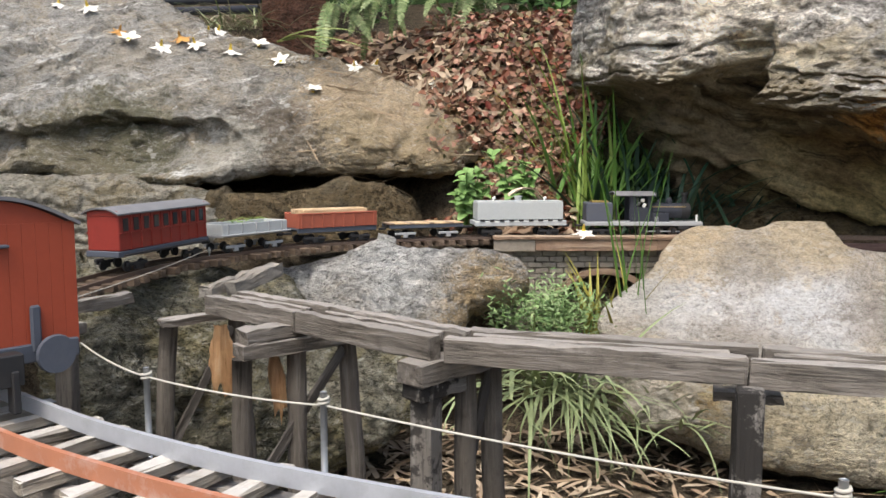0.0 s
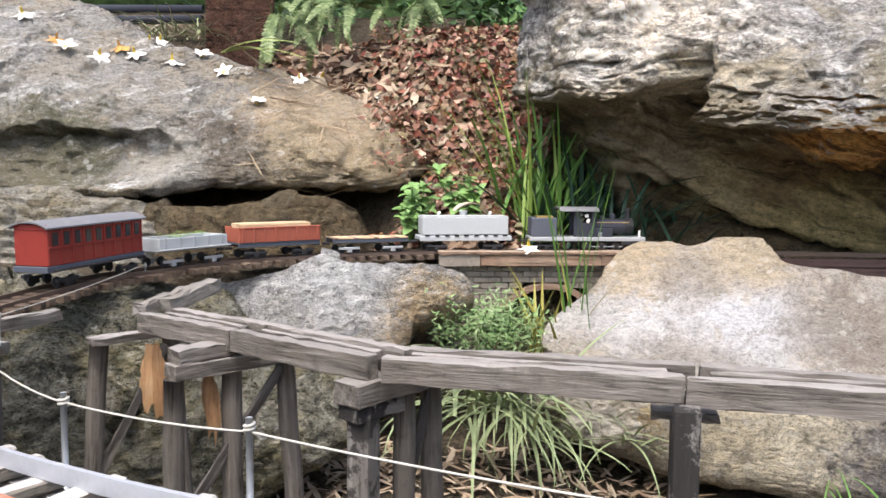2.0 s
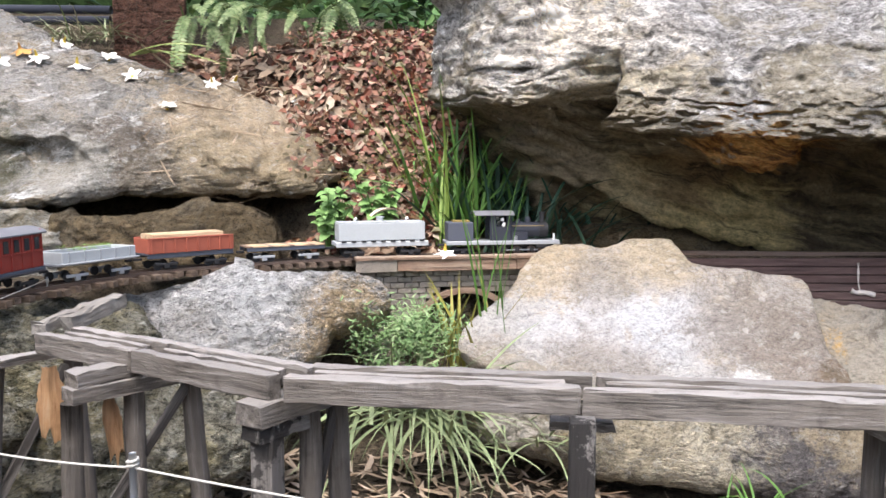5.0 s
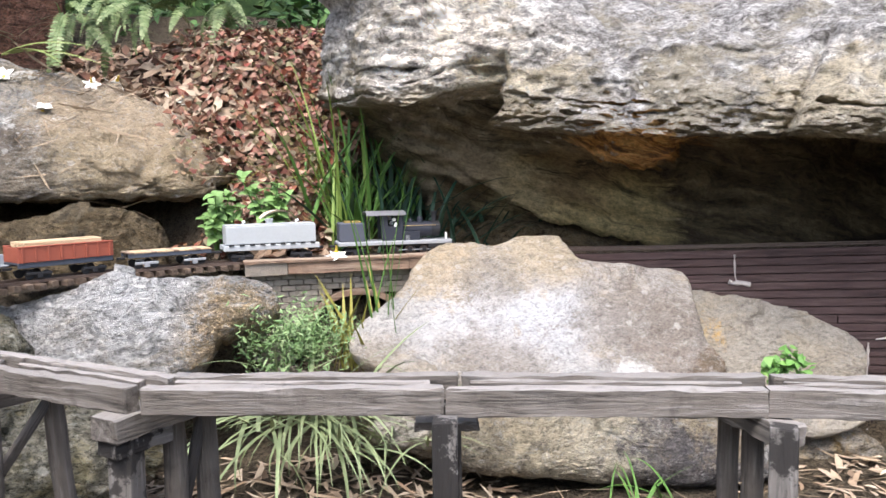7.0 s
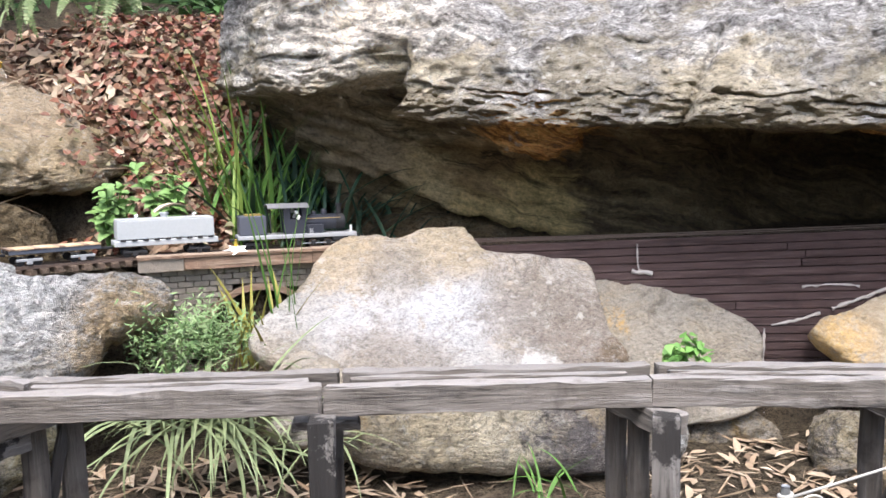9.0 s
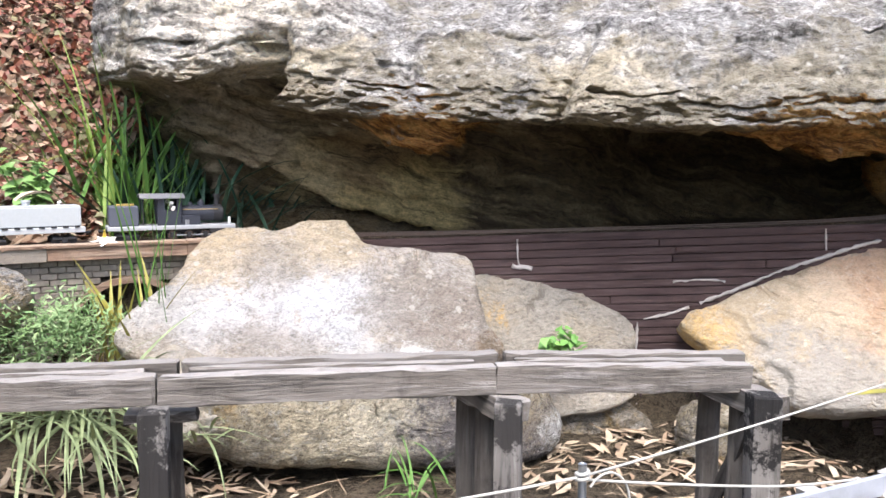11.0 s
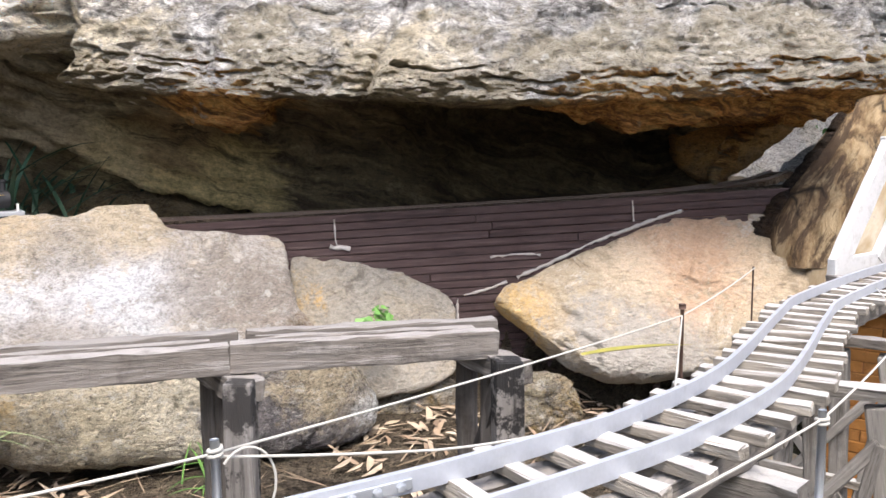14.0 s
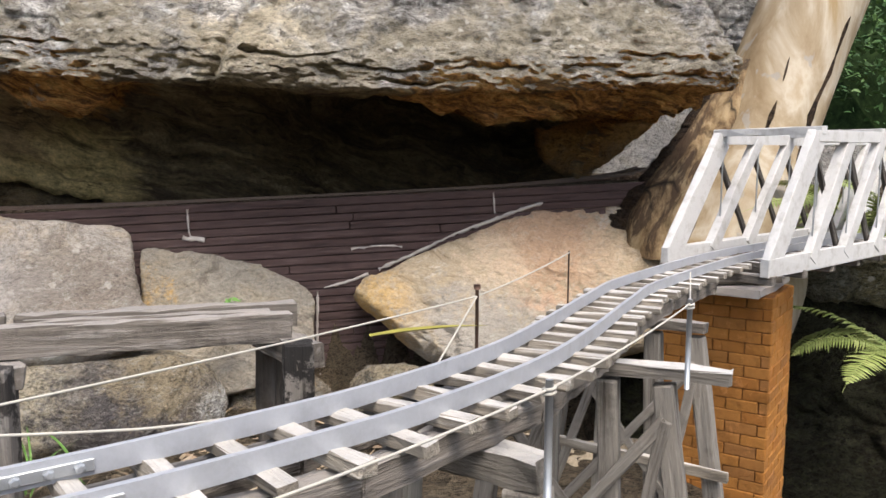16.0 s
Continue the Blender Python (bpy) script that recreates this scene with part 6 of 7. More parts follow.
def gondola():
    t = thing("open_wagon", "red-brown open model wagon loaded with pale sawn timber", "wagon")
    L = 0.24
    box_part("floor", t, (L, 0.08, 0.006), (0, 0, 0.041), M_BLUEGREY)
    for s in (-1, 1):
        box_part("side", t, (L, 0.004, 0.038), (0, s * 0.040, 0.062), M_WAGONRED)
        for k in range(8):
            box_part("rib", t, (0.005, 0.003, 0.036), (-0.11 + 0.0314 * k, s * 0.0432, 0.061), M_WAGONRED, 0.0006)
        box_part("top_rail", t, (L, 0.007, 0.004), (0, s * 0.0405, 0.081), M_WAGONRED)
        box_part("end", t, (0.004, 0.078, 0.038), (s * 0.118, 0, 0.062), M_WAGONRED)
        box_part("side_sill", t, (L, 0.006, 0.010), (0, s * 0.036, 0.035), M_BLUEGREY)
    for k, (y, z) in enumerate(((-0.026, 0.085), (0.0, 0.086), (0.026, 0.085), (-0.012, 0.072), (0.014, 0.072))):
        box_part("timber", t, (0.195 + 0.006 * (k % 3), 0.024, 0.013), (-0.006 + 0.003 * k, y, z), M_PLANK)
    for x in (-0.07, 0.07):
        bogie(t, x)
    couplers(t, L / 2)
    return t, L


def low_wagon():
    t = thing("low_wagon", "low pale grey model wagon carrying fresh green clippings", "wagon")
    L = 0.23
    box_part("floor", t, (L, 0.08, 0.006), (0, 0, 0.041), M_LIGHTGREY)
    for s in (-1, 1):
        box_part("side", t, (L - 0.012, 0.003, 0.026), (0, s * 0.040, 0.057), M_TANK)
        box_part("end", t, (0.003, 0.08, 0.026), (s * 0.108, 0, 0.057), M_TANK)
        box_part("footboard", t, (L, 0.012, 0.004), (0, s * 0.044, 0.043), M_LIGHTGREY)
        for k in range(5):
            box_part("strap", t, (0.004, 0.002, 0.026), (-0.09 + 0.045 * k, s * 0.042, 0.057), M_LIGHTGREY, 0.0005)
    for x in (-0.065, 0.065):
        bogie(t, x, side=M_LIGHTGREY)
    rnd = random.Random(5)
    bm = bmesh.new()
    for k in range(70):
        x, y = rnd.uniform(-0.06, 0.07), rnd.uniform(-0.03, 0.03)
        a = rnd.uniform(0, 6.3)
        l = rnd.uniform(0.01, 0.03)
        z = 0.068 + rnd.uniform(0, 0.012)
        d = Vector((math.cos(a), math.sin(a), rnd.uniform(-0.1, 0.25))) * l
        s = Vector((-math.sin(a), math.cos(a), 0)) * rnd.uniform(0.002, 0.004)
        c = Vector((x, y, z))
        bm.faces.new([bm.verts.new(c - d / 2), bm.verts.new(c + s), bm.verts.new(c + d / 2), bm.verts.new(c - s)])
    part("clippings", bm, M_LEAFBRIGHT, t, "bright green leafy clippings")
    couplers(t, L / 2)
    return t, L


def coach():
    t = thing("passenger_coach", "dark red model passenger coach with a grey roof", "coach")
    L = 0.30
    box_part("frame", t, (L, 0.08, 0.012), (0, 0, 0.038), M_BLUEGREY)
    box_part("body", t, (L - 0.01, 0.078, 0.072), (0, 0, 0.080), M_COACHRED, 0.002)
    for s in (-1, 1):
        for k in range(9):
            x = -0.125 + 0.03125 * k
            pane = box_part("window", t, (0.015, 0.002, 0.026), (x, s * 0.0392, 0.096), M_GLASS, 0.0004)
            for dz in (-0.0135, 0.0135):
                box_part("window_bar", pane, (0.016, 0.0012, 0.0014), (0, s * 0.0012, dz), M_COACHRED, 0.0003)
            box_part("mullion", t, (0.003, 0.003, 0.07), (x + 0.0156, s * 0.0395, 0.080), M_COACHRED, 0.0005)
        box_part("waist_rail", t, (L - 0.012, 0.003, 0.003), (0, s * 0.0398, 0.079), M_COACHRED, 0.0005)
        box_part("footboard", t, (L - 0.03, 0.010, 0.003), (0, s * 0.044, 0.036), M_BLACK)
    bm = bmesh.new()
    rows = []
    for k in range(13):
        a = -0.8 + 1.6 * k / 12
        y, z = 0.045 * math.sin(a) / math.sin(0.8), 0.116 + 0.012 * (math.cos(a) - math.cos(0.8)) / (1 - math.cos(0.8))
        rows.append([bm.verts.new((x, y, z + dz)) for x, dz in ((-L / 2 - 0.003, 0), (L / 2 + 0.003, 0), (L / 2 + 0.003, 0.003), (-L / 2 - 0.003, 0.003))])
    for r0, r1 in zip(rows, rows[1:]):
        for j in range(4):
            bm.faces.new((r0[j], r0[(j + 1) % 4], r1[(j + 1) % 4], r1[j]))
    bm.faces.new(rows[0])
    bm.faces.new(rows[-1][::-1])
    part("roof", bm, M_ROOF, t, "curved grey roof")
    for s in (-1, 1):
        box_part("end_fill", t, (0.004, 0.074, 0.012), (s * (L / 2 - 0.006), 0, 0.119), M_COACHRED)
    for x in (-0.095, 0.095):
        bogie(t, x)
    couplers(t, L / 2)
    return t, L


def box_van():
    t = thing("box_van", "red boarded model goods van with a curved dark roof", "van")
    L, W = 0.32, 0.152
    box_part("body", t, (L, W, 0.118), (0, 0, 0.106), M_VANRED, 0.0015)
    for s in (-1, 1):
        bm = bmesh.new()
        n = 16
        top = [(-W / 2 + W * k / n, 0.165 + 0.026 * math.cos(math.pi * (k / n - 0.5)) - 0.002) for k in range(n + 1)]
        x0, x1 = s * (L / 2 - 0.004), s * (L / 2)
        lo = [[bm.verts.new((x, y, 0.16)) for y, z in top] for x in (x0, x1)]
        hi = [[bm.verts.new((x, y, z)) for y, z in top] for x in (x0, x1)]
        for k in range(n):
            bm.faces.new((lo[1][k], lo[1][k + 1], hi[1][k + 1], hi[1][k]))
            bm.faces.new((lo[0][k], hi[0][k], hi[0][k + 1], lo[0][k + 1]))
        bmesh.ops.recalc_face_normals(bm, faces=bm.faces)
        part("gable", bm, M_VANRED, t)
        for k in range(12):
            box_part("end_board", t, (0.0010, W / 12 - 0.0001, 0.122), (s * (L / 2 + 0.0006), -W / 2 + (k + 0.5) * W / 12, 0.106), M_VANRED, 0.0003)
        box_part("headstock", t, (0.008, W - 0.004, 0.018), (s * (L / 2 + 0.001), 0, 0.043), M_BLUEGREY, label="blue-grey headstock")
        for y in (-0.045, 0.045):
            part("buffer", tube_bm([(s * (L / 2), y, 0.042), (s * (L / 2 + 0.016), y, 0.042), (s * (L / 2 + 0.017), y, 0.042), (s * (L / 2 + 0.021), y, 0.042)], [0.007, 0.007, 0.019, 0.018], 20), M_BLUEGREY, t, "round blue-grey buffer")
            box_part("stanchion", t, (0.005, 0.010, 0.046), (s * (L / 2 + 0.004), y - 0.012, 0.066), M_BLUEGREY, 0.002)
        box_part("draw_hook", t, (0.024, 0.026, 0.03), (s * (L / 2 + 0.012), 0, 0.034), M_BLACK)
        box_part("draw_bar", t, (0.014, 0.007, 0.04), (s * (L / 2 + 0.02), 0.004, 0.014), M_BLACK)
        part("chain", tube_bm([(s * (L / 2 + 0.01), -0.03 - 0.006 * math.sin(a), 0.028 + 0.018 * math.cos(a)) for a in [k * 0.45 for k in range(15)]], 0.0016, 6), M_BRASS, t, "brass safety chain")
        for z, y in ((0.147, -0.0), (0.112, -0.03), (0.08, -0.055)):
            box_part("step", t, (0.008, 0.024, 0.003), (s * (L / 2 + 0.004), y, z), M_BLUEGREY, 0.0008)
        box_part("lamp_bracket", t, (0.01, 0.014, 0.008), (s * (L / 2 + 0.006), 0.052, 0.032), M_LIGHTGREY)
    bm = bmesh.new()
    rows = []
    for k in range(19):
        f = k / 18
        y, z = -W / 2 - 0.004 + (W + 0.008) * f, 0.163 + 0.027 * math.cos(math.pi * (f - 0.5))
        rows.append([bm.verts.new((x, y, z + dz)) for x, dz in ((-L / 2 - 0.006, 0), (L / 2 + 0.006, 0), (L / 2 + 0.006, 0.0035), (-L / 2 - 0.006, 0.0035))])
    for r0, r1 in zip(rows, rows[1:]):
        for j in range(4):
            bm.faces.new((r0[j], r0[(j + 1) % 4], r1[(j + 1) % 4], r1[j]))
    bm.faces.new(rows[0])
    bm.faces.new(rows[-1][::-1])
    part("roof", bm, M_ROOF, t, "curved dark grey roof")
    box_part("underframe", t, (L - 0.02, 0.05, 0.012), (0, 0, 0.038), M_BLACK)
    for x in (-0.09, 0.09):
        wheelset(t, x, 0.0145)
    return t, L


def leaf_mat(name, *cols, rough=0.55, clear=0.0):
    n = Nodes(name, rough=rough, spec=0.35)
    r = n.random(island=True)
    stops = [(k / max(1, len(cols) - 1), c) for k, c in enumerate(cols)]
    col = n.ramp(r, *stops)
    col = n.mix(n.ramp(n.noise(60, 4, 0.6), (0.35, 0.0), (0.75, 0.45)), col, tuple(c * 0.55 for c in cols[0]))
    if clear:
        n.b.inputs["Subsurface Weight"].default_value = clear
        n.b.inputs["Subsurface Radius"].default_value = (0.01, 0.015, 0.004)
    return n.done(col)


M_LEAFBRIGHT = leaf_mat("bright_leaf", (0.12, 0.26, 0.03), (0.2, 0.36, 0.05), (0.3, 0.42, 0.08))

# the train stands on the curve and over the viaduct; s runs along the far line
def arc_of(line, x):
    k = min((i for i in range(len(line)) if line[i].y > 1.5), key=lambda i: abs(line[i].x - x))
    return k * 0.01


head = arc_of(FAR_FINE, 0.77)
RAILTOP = 0.0
for make, gap in ((locomotive, 0.062), (tank_wagon, 0.045), (flat_wagon, 0.045), (gondola, 0.045), (low_wagon, 0.045), (coach, 0.05)):
    ob, length = make()
    ob.matrix_world = on_line(FAR_FINE, head - length / 2, RAILTOP)
    head -= length + gap

NEAR_FINE = even(NEAR_LINE, step=0.01)
van, van_len = box_van()
k_van = min(range(len(NEAR_FINE)), key=lambda i: (NEAR_FINE[i] - Vector((-0.415, 0.745, 0.775))).length)
d_van = (NEAR_FINE[k_van + 4] - NEAR_FINE[k_van - 8]).normalized()
p_van = NEAR_FINE[k_van] - d_van * (van_len / 2)
van.matrix_world = pose(p_van.x, p_van.y, 0.7765, 0, 0, math.degrees(math.atan2(d_van.y, d_van.x)))


# ---- plants and litter ----
from mathutils.bvhtree import BVHTree

M_LILY = leaf_mat("lily_leaf", (0.05, 0.12, 0.025), (0.1, 0.21, 0.04), (0.2, 0.32, 0.08), (0.36, 0.4, 0.13))
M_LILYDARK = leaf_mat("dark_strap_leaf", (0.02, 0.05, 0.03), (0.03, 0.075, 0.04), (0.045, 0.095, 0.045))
M_GRASS = leaf_mat("pale_grass", (0.15, 0.2, 0.08), (0.25, 0.3, 0.15), (0.4, 0.41, 0.27), (0.42, 0.36, 0.24))
M_YELLOWGRASS = leaf_mat("yellowing_strap_leaf", (0.2, 0.22, 0.04), (0.34, 0.28, 0.06), (0.16, 0.22, 0.04))
M_YELLOWGREEN = leaf_mat("yellow_green_blade", (0.13, 0.22, 0.04), (0.22, 0.3, 0.06), (0.36, 0.38, 0.1))
M_FERN = leaf_mat("fern_green", (0.09, 0.14, 0.045), (0.17, 0.23, 0.09), (0.3, 0.35, 0.17))
M_PALEFERN = leaf_mat("pale_fern", (0.2, 0.26, 0.07), (0.3, 0.36, 0.11), (0.42, 0.46, 0.18))
M_BUSH = leaf_mat("feathery_green", (0.12, 0.22, 0.07), (0.23, 0.35, 0.14), (0.36, 0.46, 0.23))
M_BROAD = leaf_mat("broad_leaf", (0.13, 0.25, 0.06), (0.22, 0.36, 0.12), (0.34, 0.46, 0.18))
M_WEED = leaf_mat("weed_leaf", (0.1, 0.24, 0.05), (0.16, 0.33, 0.08), (0.22, 0.4, 0.1))
M_DEAD = leaf_mat("dead_leaf", (0.05, 0.025, 0.018), (0.27, 0.15, 0.09), (0.1, 0.04, 0.022), (0.44, 0.3, 0.2), (0.07, 0.045, 0.026), (0.55, 0.42, 0.3), (0.16, 0.07, 0.04), rough=0.7)
M_CREEPER = leaf_mat("reddened_creeper", (0.09, 0.018, 0.015), (0.3, 0.11, 0.06), (0.1, 0.1, 0.04), (0.15, 0.03, 0.02), (0.5, 0.32, 0.22), (0.15, 0.16, 0.06), (0.1, 0.05, 0.03), (0.3, 0.16, 0.1), (0.22, 0.045, 0.03), rough=0.5)
M_DRYGUM = leaf_mat("dry_gum_leaf", (0.36, 0.26, 0.17), (0.5, 0.4, 0.29), (0.26, 0.175, 0.11), (0.58, 0.49, 0.37), (0.19, 0.13, 0.085), rough=0.7)
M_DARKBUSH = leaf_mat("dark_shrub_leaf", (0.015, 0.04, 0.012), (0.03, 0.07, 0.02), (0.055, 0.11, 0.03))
M_MIDBUSH = leaf_mat("green_shrub_leaf", (0.04, 0.1, 0.025), (0.07, 0.16, 0.04), (0.12, 0.22, 0.06))
M_TWIG = wood("twig", (0.36, 0.27, 0.18), (0.52, 0.42, 0.3), (0.16, 0.11, 0.07))
M_PETAL = leaf_mat("white_petal", (0.8, 0.78, 0.7), (0.84, 0.83, 0.77))
M_YOLK = leaf_mat("yellow_throat", (0.75, 0.5, 0.06), (0.8, 0.6, 0.1))
M_BROWNPETAL = leaf_mat("wilted_petal", (0.5, 0.25, 0.06), (0.6, 0.34, 0.1))

bpy.context.view_layer.update()
SURFACES = []
for _ob in list(scene.objects):
    if _ob.type == "MESH" and _ob.name.split(".")[0] in ("boulder", "ground", "crust", "underside"):
        SURFACES.append(BVHTree.FromPolygons([_ob.matrix_world @ v.co for v in _ob.data.vertices], [tuple(p.vertices) for p in _ob.data.polygons]))


def drop(x, y, top=3.0):
    """The highest surface under a place, and its normal."""
    best, nor = None, Vector((0, 0, 1))
    for tree in SURFACES:
        hit = tree.ray_cast(Vector((x, y, top)), Vector((0, 0, -1)))
        if hit[0] is not None and (best is None or hit[0].z > best.z):
            best, nor = hit[0], hit[1]
    return best or Vector((x, y, 0.3)), nor if nor.z > 0 else -nor


def blade(bm, base, heading, length, width, rise, droop, rnd, segs=7, fold=0.25, twist=0.0):
    """A strap leaf: rises at an angle, bends over, tapers to a point, with a folded midrib."""
    d = Vector((math.cos(heading), math.sin(heading), 0))
    s = Vector((-d.y, d.x, 0))
    p = Vector(base)
    ang = rise
    rows = []
    for k in range(segs + 1):
        f = k / segs
        w = width * (0.55 + 0.45 * min(1, f * 4)) * (1 - f**2.2) + 0.0004
        up = Vector((0, 0, 1)) * math.cos(ang) - d * math.sin(ang)
        tw = s * math.cos(twist * f) + up * math.sin(twist * f)
        rows.append([bm.verts.new(p - tw * w / 2 + up * w * fold * 0.5), bm.verts.new(p), bm.verts.new(p + tw * w / 2 + up * w * fold * 0.5)])
        p = p + (d * math.cos(ang) + Vector((0, 0, 1)) * math.sin(ang)) * (length / segs)
        ang -= droop / segs * (0.4 + 1.2 * f)
    for r0, r1 in zip(rows, rows[1:]):
        bm.faces.new((r0[0], r0[1], r1[1], r1[0]))
        bm.faces.new((r0[1], r0[2], r1[2], r1[1]))


def clump(name, label, category, centre, spread, count, length, width, rise, droop, material, seed, each=True, face=None, stuff=False):
    """Many strap leaves from one crown; each leaf a part of its own, or one mesh."""
    rnd = random.Random(seed)
    t = None
    if each:
        t = thing(name, label, category)
    bm = bmesh.new()
    for k in range(count):
        a = rnd.uniform(0, 2 * math.pi) if face is None else rnd.gauss(face, 1.1)
        b = (centre[0] + rnd.gauss(0, spread[0]), centre[1] + rnd.gauss(0, spread[1]), centre[2])
        args = (b, a, rnd.uniform(*length), rnd.uniform(*width), rnd.uniform(*rise), rnd.uniform(*droop), rnd, 8, 0.3, rnd.uniform(-0.6, 0.6))
        if each:
            one = bmesh.new()
            blade(one, *args)
            part("leaf", one, material, t, smooth=True)
        else:
            blade(bm, *args)
    if each:
        bm.free()
        return t
    ob = link_mesh(name, bm, material, None, smooth=True)
    return tagged(ob, label, category, kind="stuff" if stuff else "")


clump("lily_plant", "tall green strap-leaved lily growing beside the viaduct", "plant", (0.50, 2.68, 0.76), (0.085, 0.04), 105, (0.28, 0.66), (0.010, 0.021), (0.95, 1.52), (0.3, 1.5), M_LILY, 11, face=1.9)
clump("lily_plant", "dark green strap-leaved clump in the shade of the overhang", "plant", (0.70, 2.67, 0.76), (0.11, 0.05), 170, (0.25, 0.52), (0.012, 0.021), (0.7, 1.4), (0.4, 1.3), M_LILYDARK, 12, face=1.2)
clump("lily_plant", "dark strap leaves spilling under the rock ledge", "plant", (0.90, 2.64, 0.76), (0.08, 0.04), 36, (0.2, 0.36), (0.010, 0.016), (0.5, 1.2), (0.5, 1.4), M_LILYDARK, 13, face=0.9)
clump("lily_plant", "tall yellow-green lily blades leaning over the leaf litter", "plant", (0.42, 2.62, 0.78), (0.05, 0.03), 12, (0.35, 0.72), (0.007, 0.013), (1.1, 1.5), (0.2, 1.1), M_YELLOWGREEN, 21, face=2.6)
clump("grass_tuft", "pale green arching grass tuft under the trestle", "grass", (0.27, 1.93, 0.46), (0.06, 0.04), 130, (0.14, 0.36), (0.004, 0.013), (-0.3, 1.0), (0.5, 2.6), M_GRASS, 14, face=-1.5)
clump("grass_tuft", "thin grass blades lying beside the lower boulder", "grass", (0.42, 1.86, 0.40), (0.08, 0.04), 50, (0.15, 0.35), (0.004, 0.009), (0.1, 0.9), (0.6, 1.6), M_GRASS, 15, face=-0.4)
clump("grass_tuft", "yellow-green strap leaves below the viaduct arch", "grass", (0.43, 2.17, 0.50), (0.035, 0.03), 18, (0.18, 0.32), (0.010, 0.016), (1.0, 1.5), (0.2, 0.8), M_YELLOWGRASS, 16)
clump("grass_tuft", "tall thin green stems rising past the viaduct", "grass", (0.50, 2.14, 0.52), (0.03, 0.03), 9, (0.3, 0.58), (0.006, 0.011), (1.35, 1.55), (0.05, 0.35), M_LILY, 17)
clump("grass_tuft", "small green grass tuft at the boulder's foot", "grass", (0.95, 1.55, 0.30), (0.05, 0.03), 16, (0.08, 0.18), (0.004, 0.008), (0.2, 1.1), (0.6, 1.8), M_LILY, 18)
clump("grass_tuft", "wispy dry grass on the leafy slope", "grass", (0.30, 2.75, 1.00), (0.12, 0.08), 30, (0.12, 0.3), (0.003, 0.006), (0.2, 1.0), (0.6, 1.8), M_YELLOWGRASS, 19, each=False)
clump("grass_tuft", "green grass on top of the outcrop", "grass", (-0.95, 3.42, 1.55), (0.3, 0.06), 160, (0.1, 0.26), (0.004, 0.009), (0.2, 1.0), (0.8, 2.0), M_GRASS, 20, each=False)
_bm = bmesh.new()
blade(_bm, (1.045, 0.60, 0.752), -0.25, 0.15, 0.015, 0.02, 0.12, random.Random(1), 10, 0.4)
tagged(link_mesh("fallen_strap_leaf", _bm, M_YELLOWGRASS, None, smooth=True), "long yellow-green strap leaf caught against the rod", "leaf")


def frond_bm(length, width, pinnae, arch, rnd):
    """A fern frond along +x with paired leaflets."""
    bm = bmesh.new()
    mid = []
    p, ang = Vector((0, 0, 0)), arch[0]
    n = 16
    for k in range(n + 1):
        mid.append(p.copy())
        p = p + Vector((math.cos(ang), 0, math.sin(ang))) * length / n
        ang -= arch[1] / n
    tube_bm(mid, [0.0022 * (1 - 0.8 * k / n) for k in range(n + 1)], 5, bm)
    for k in range(pinnae):
        f = 0.08 + 0.9 * k / pinnae
        q = mid[int(f * n)].lerp(mid[min(n, int(f * n) + 1)], f * n - int(f * n))
        d = (mid[min(n, int(f * n) + 1)] - mid[max(0, int(f * n) - 1)]).normalized()
        up = Vector((0, 1, 0)).cross(d) * -1
        l = width * (math.sin(math.pi * min(1, 0.12 + f * 0.95)) ** 0.6)
        w = length / pinnae * 0.42
        for s in (-1, 1):
            side = Vector((0, s, 0)) + d * 0.25 + up * rnd.uniform(-0.15, 0.1)
            tip = q + side * l - up * l * 0.15
            m = q + side * l * 0.5
            a = [bm.verts.new(v) for v in (q - d * w * 0.8, m - d * w, tip, m + d * w, q + d * w * 0.8)]
            bm.faces.new(a if s > 0 else a[::-1])
    return bm


def fern(place, count, length, width, seed, label, headings=None, material=None, pinnae=46, arch=((0.5, 1.2), (1.2, 2.6))):
    rnd = random.Random(seed)
    t = thing("fern", label, "fern", place)
    for k in range(count):
        a = math.degrees(rnd.uniform(0, 2 * math.pi)) if headings is None else rnd.gauss(headings, 45)
        ob = part("frond", frond_bm(rnd.uniform(*length), rnd.uniform(*width), pinnae, (rnd.uniform(*arch[0]), rnd.uniform(*arch[1])), rnd), material or M_FERN, t)
        ob.matrix_basis = pose(rnd.uniform(-0.02, 0.02), rnd.uniform(-0.02, 0.02), 0, rnd.uniform(-25, 25), 0, a)
    return t


HANG = ((-0.6, 0.9), (0.9, 2.4))
for _k, (_p, _n, _label) in enumerate((((-0.42, 3.26, 1.62), 7, "light green fishbone fern with hanging fronds"), ((-0.30, 3.30, 1.66), 9, "fishbone fern hanging over the leafy slope"), ((-0.16, 3.30, 1.66), 10, "fishbone fern among dead leaves"), ((-0.02, 3.32, 1.67), 10, "dense fishbone fern at the top of the slope"), ((0.13, 3.36, 1.70), 9, "fishbone fern beside the reddened creeper"))):
    fern(_p, _n - 2, (0.22, 0.36), (0.02, 0.028), 31 + _k, _label, -88, pinnae=22, arch=HANG)
fern((-0.62, 3.12, 1.45), 3, (0.42, 0.56), (0.016, 0.024), 38, "pale green fern arching over the outcrop", -18, material=M_PALEFERN, pinnae=30, arch=((-0.05, 0.25), (0.3, 0.7)))
fern((2.96, 0.76, 0.68), 14, (0.32, 0.5), (0.05, 0.075), 35, "large yellow-green fern in the gully behind the pier", 165, M_PALEFERN)
fern((2.80, 0.62, 0.36), 6, (0.3, 0.45), (0.06, 0.08), 36, "green fern low in the shady gully", 150, M_PALEFERN)


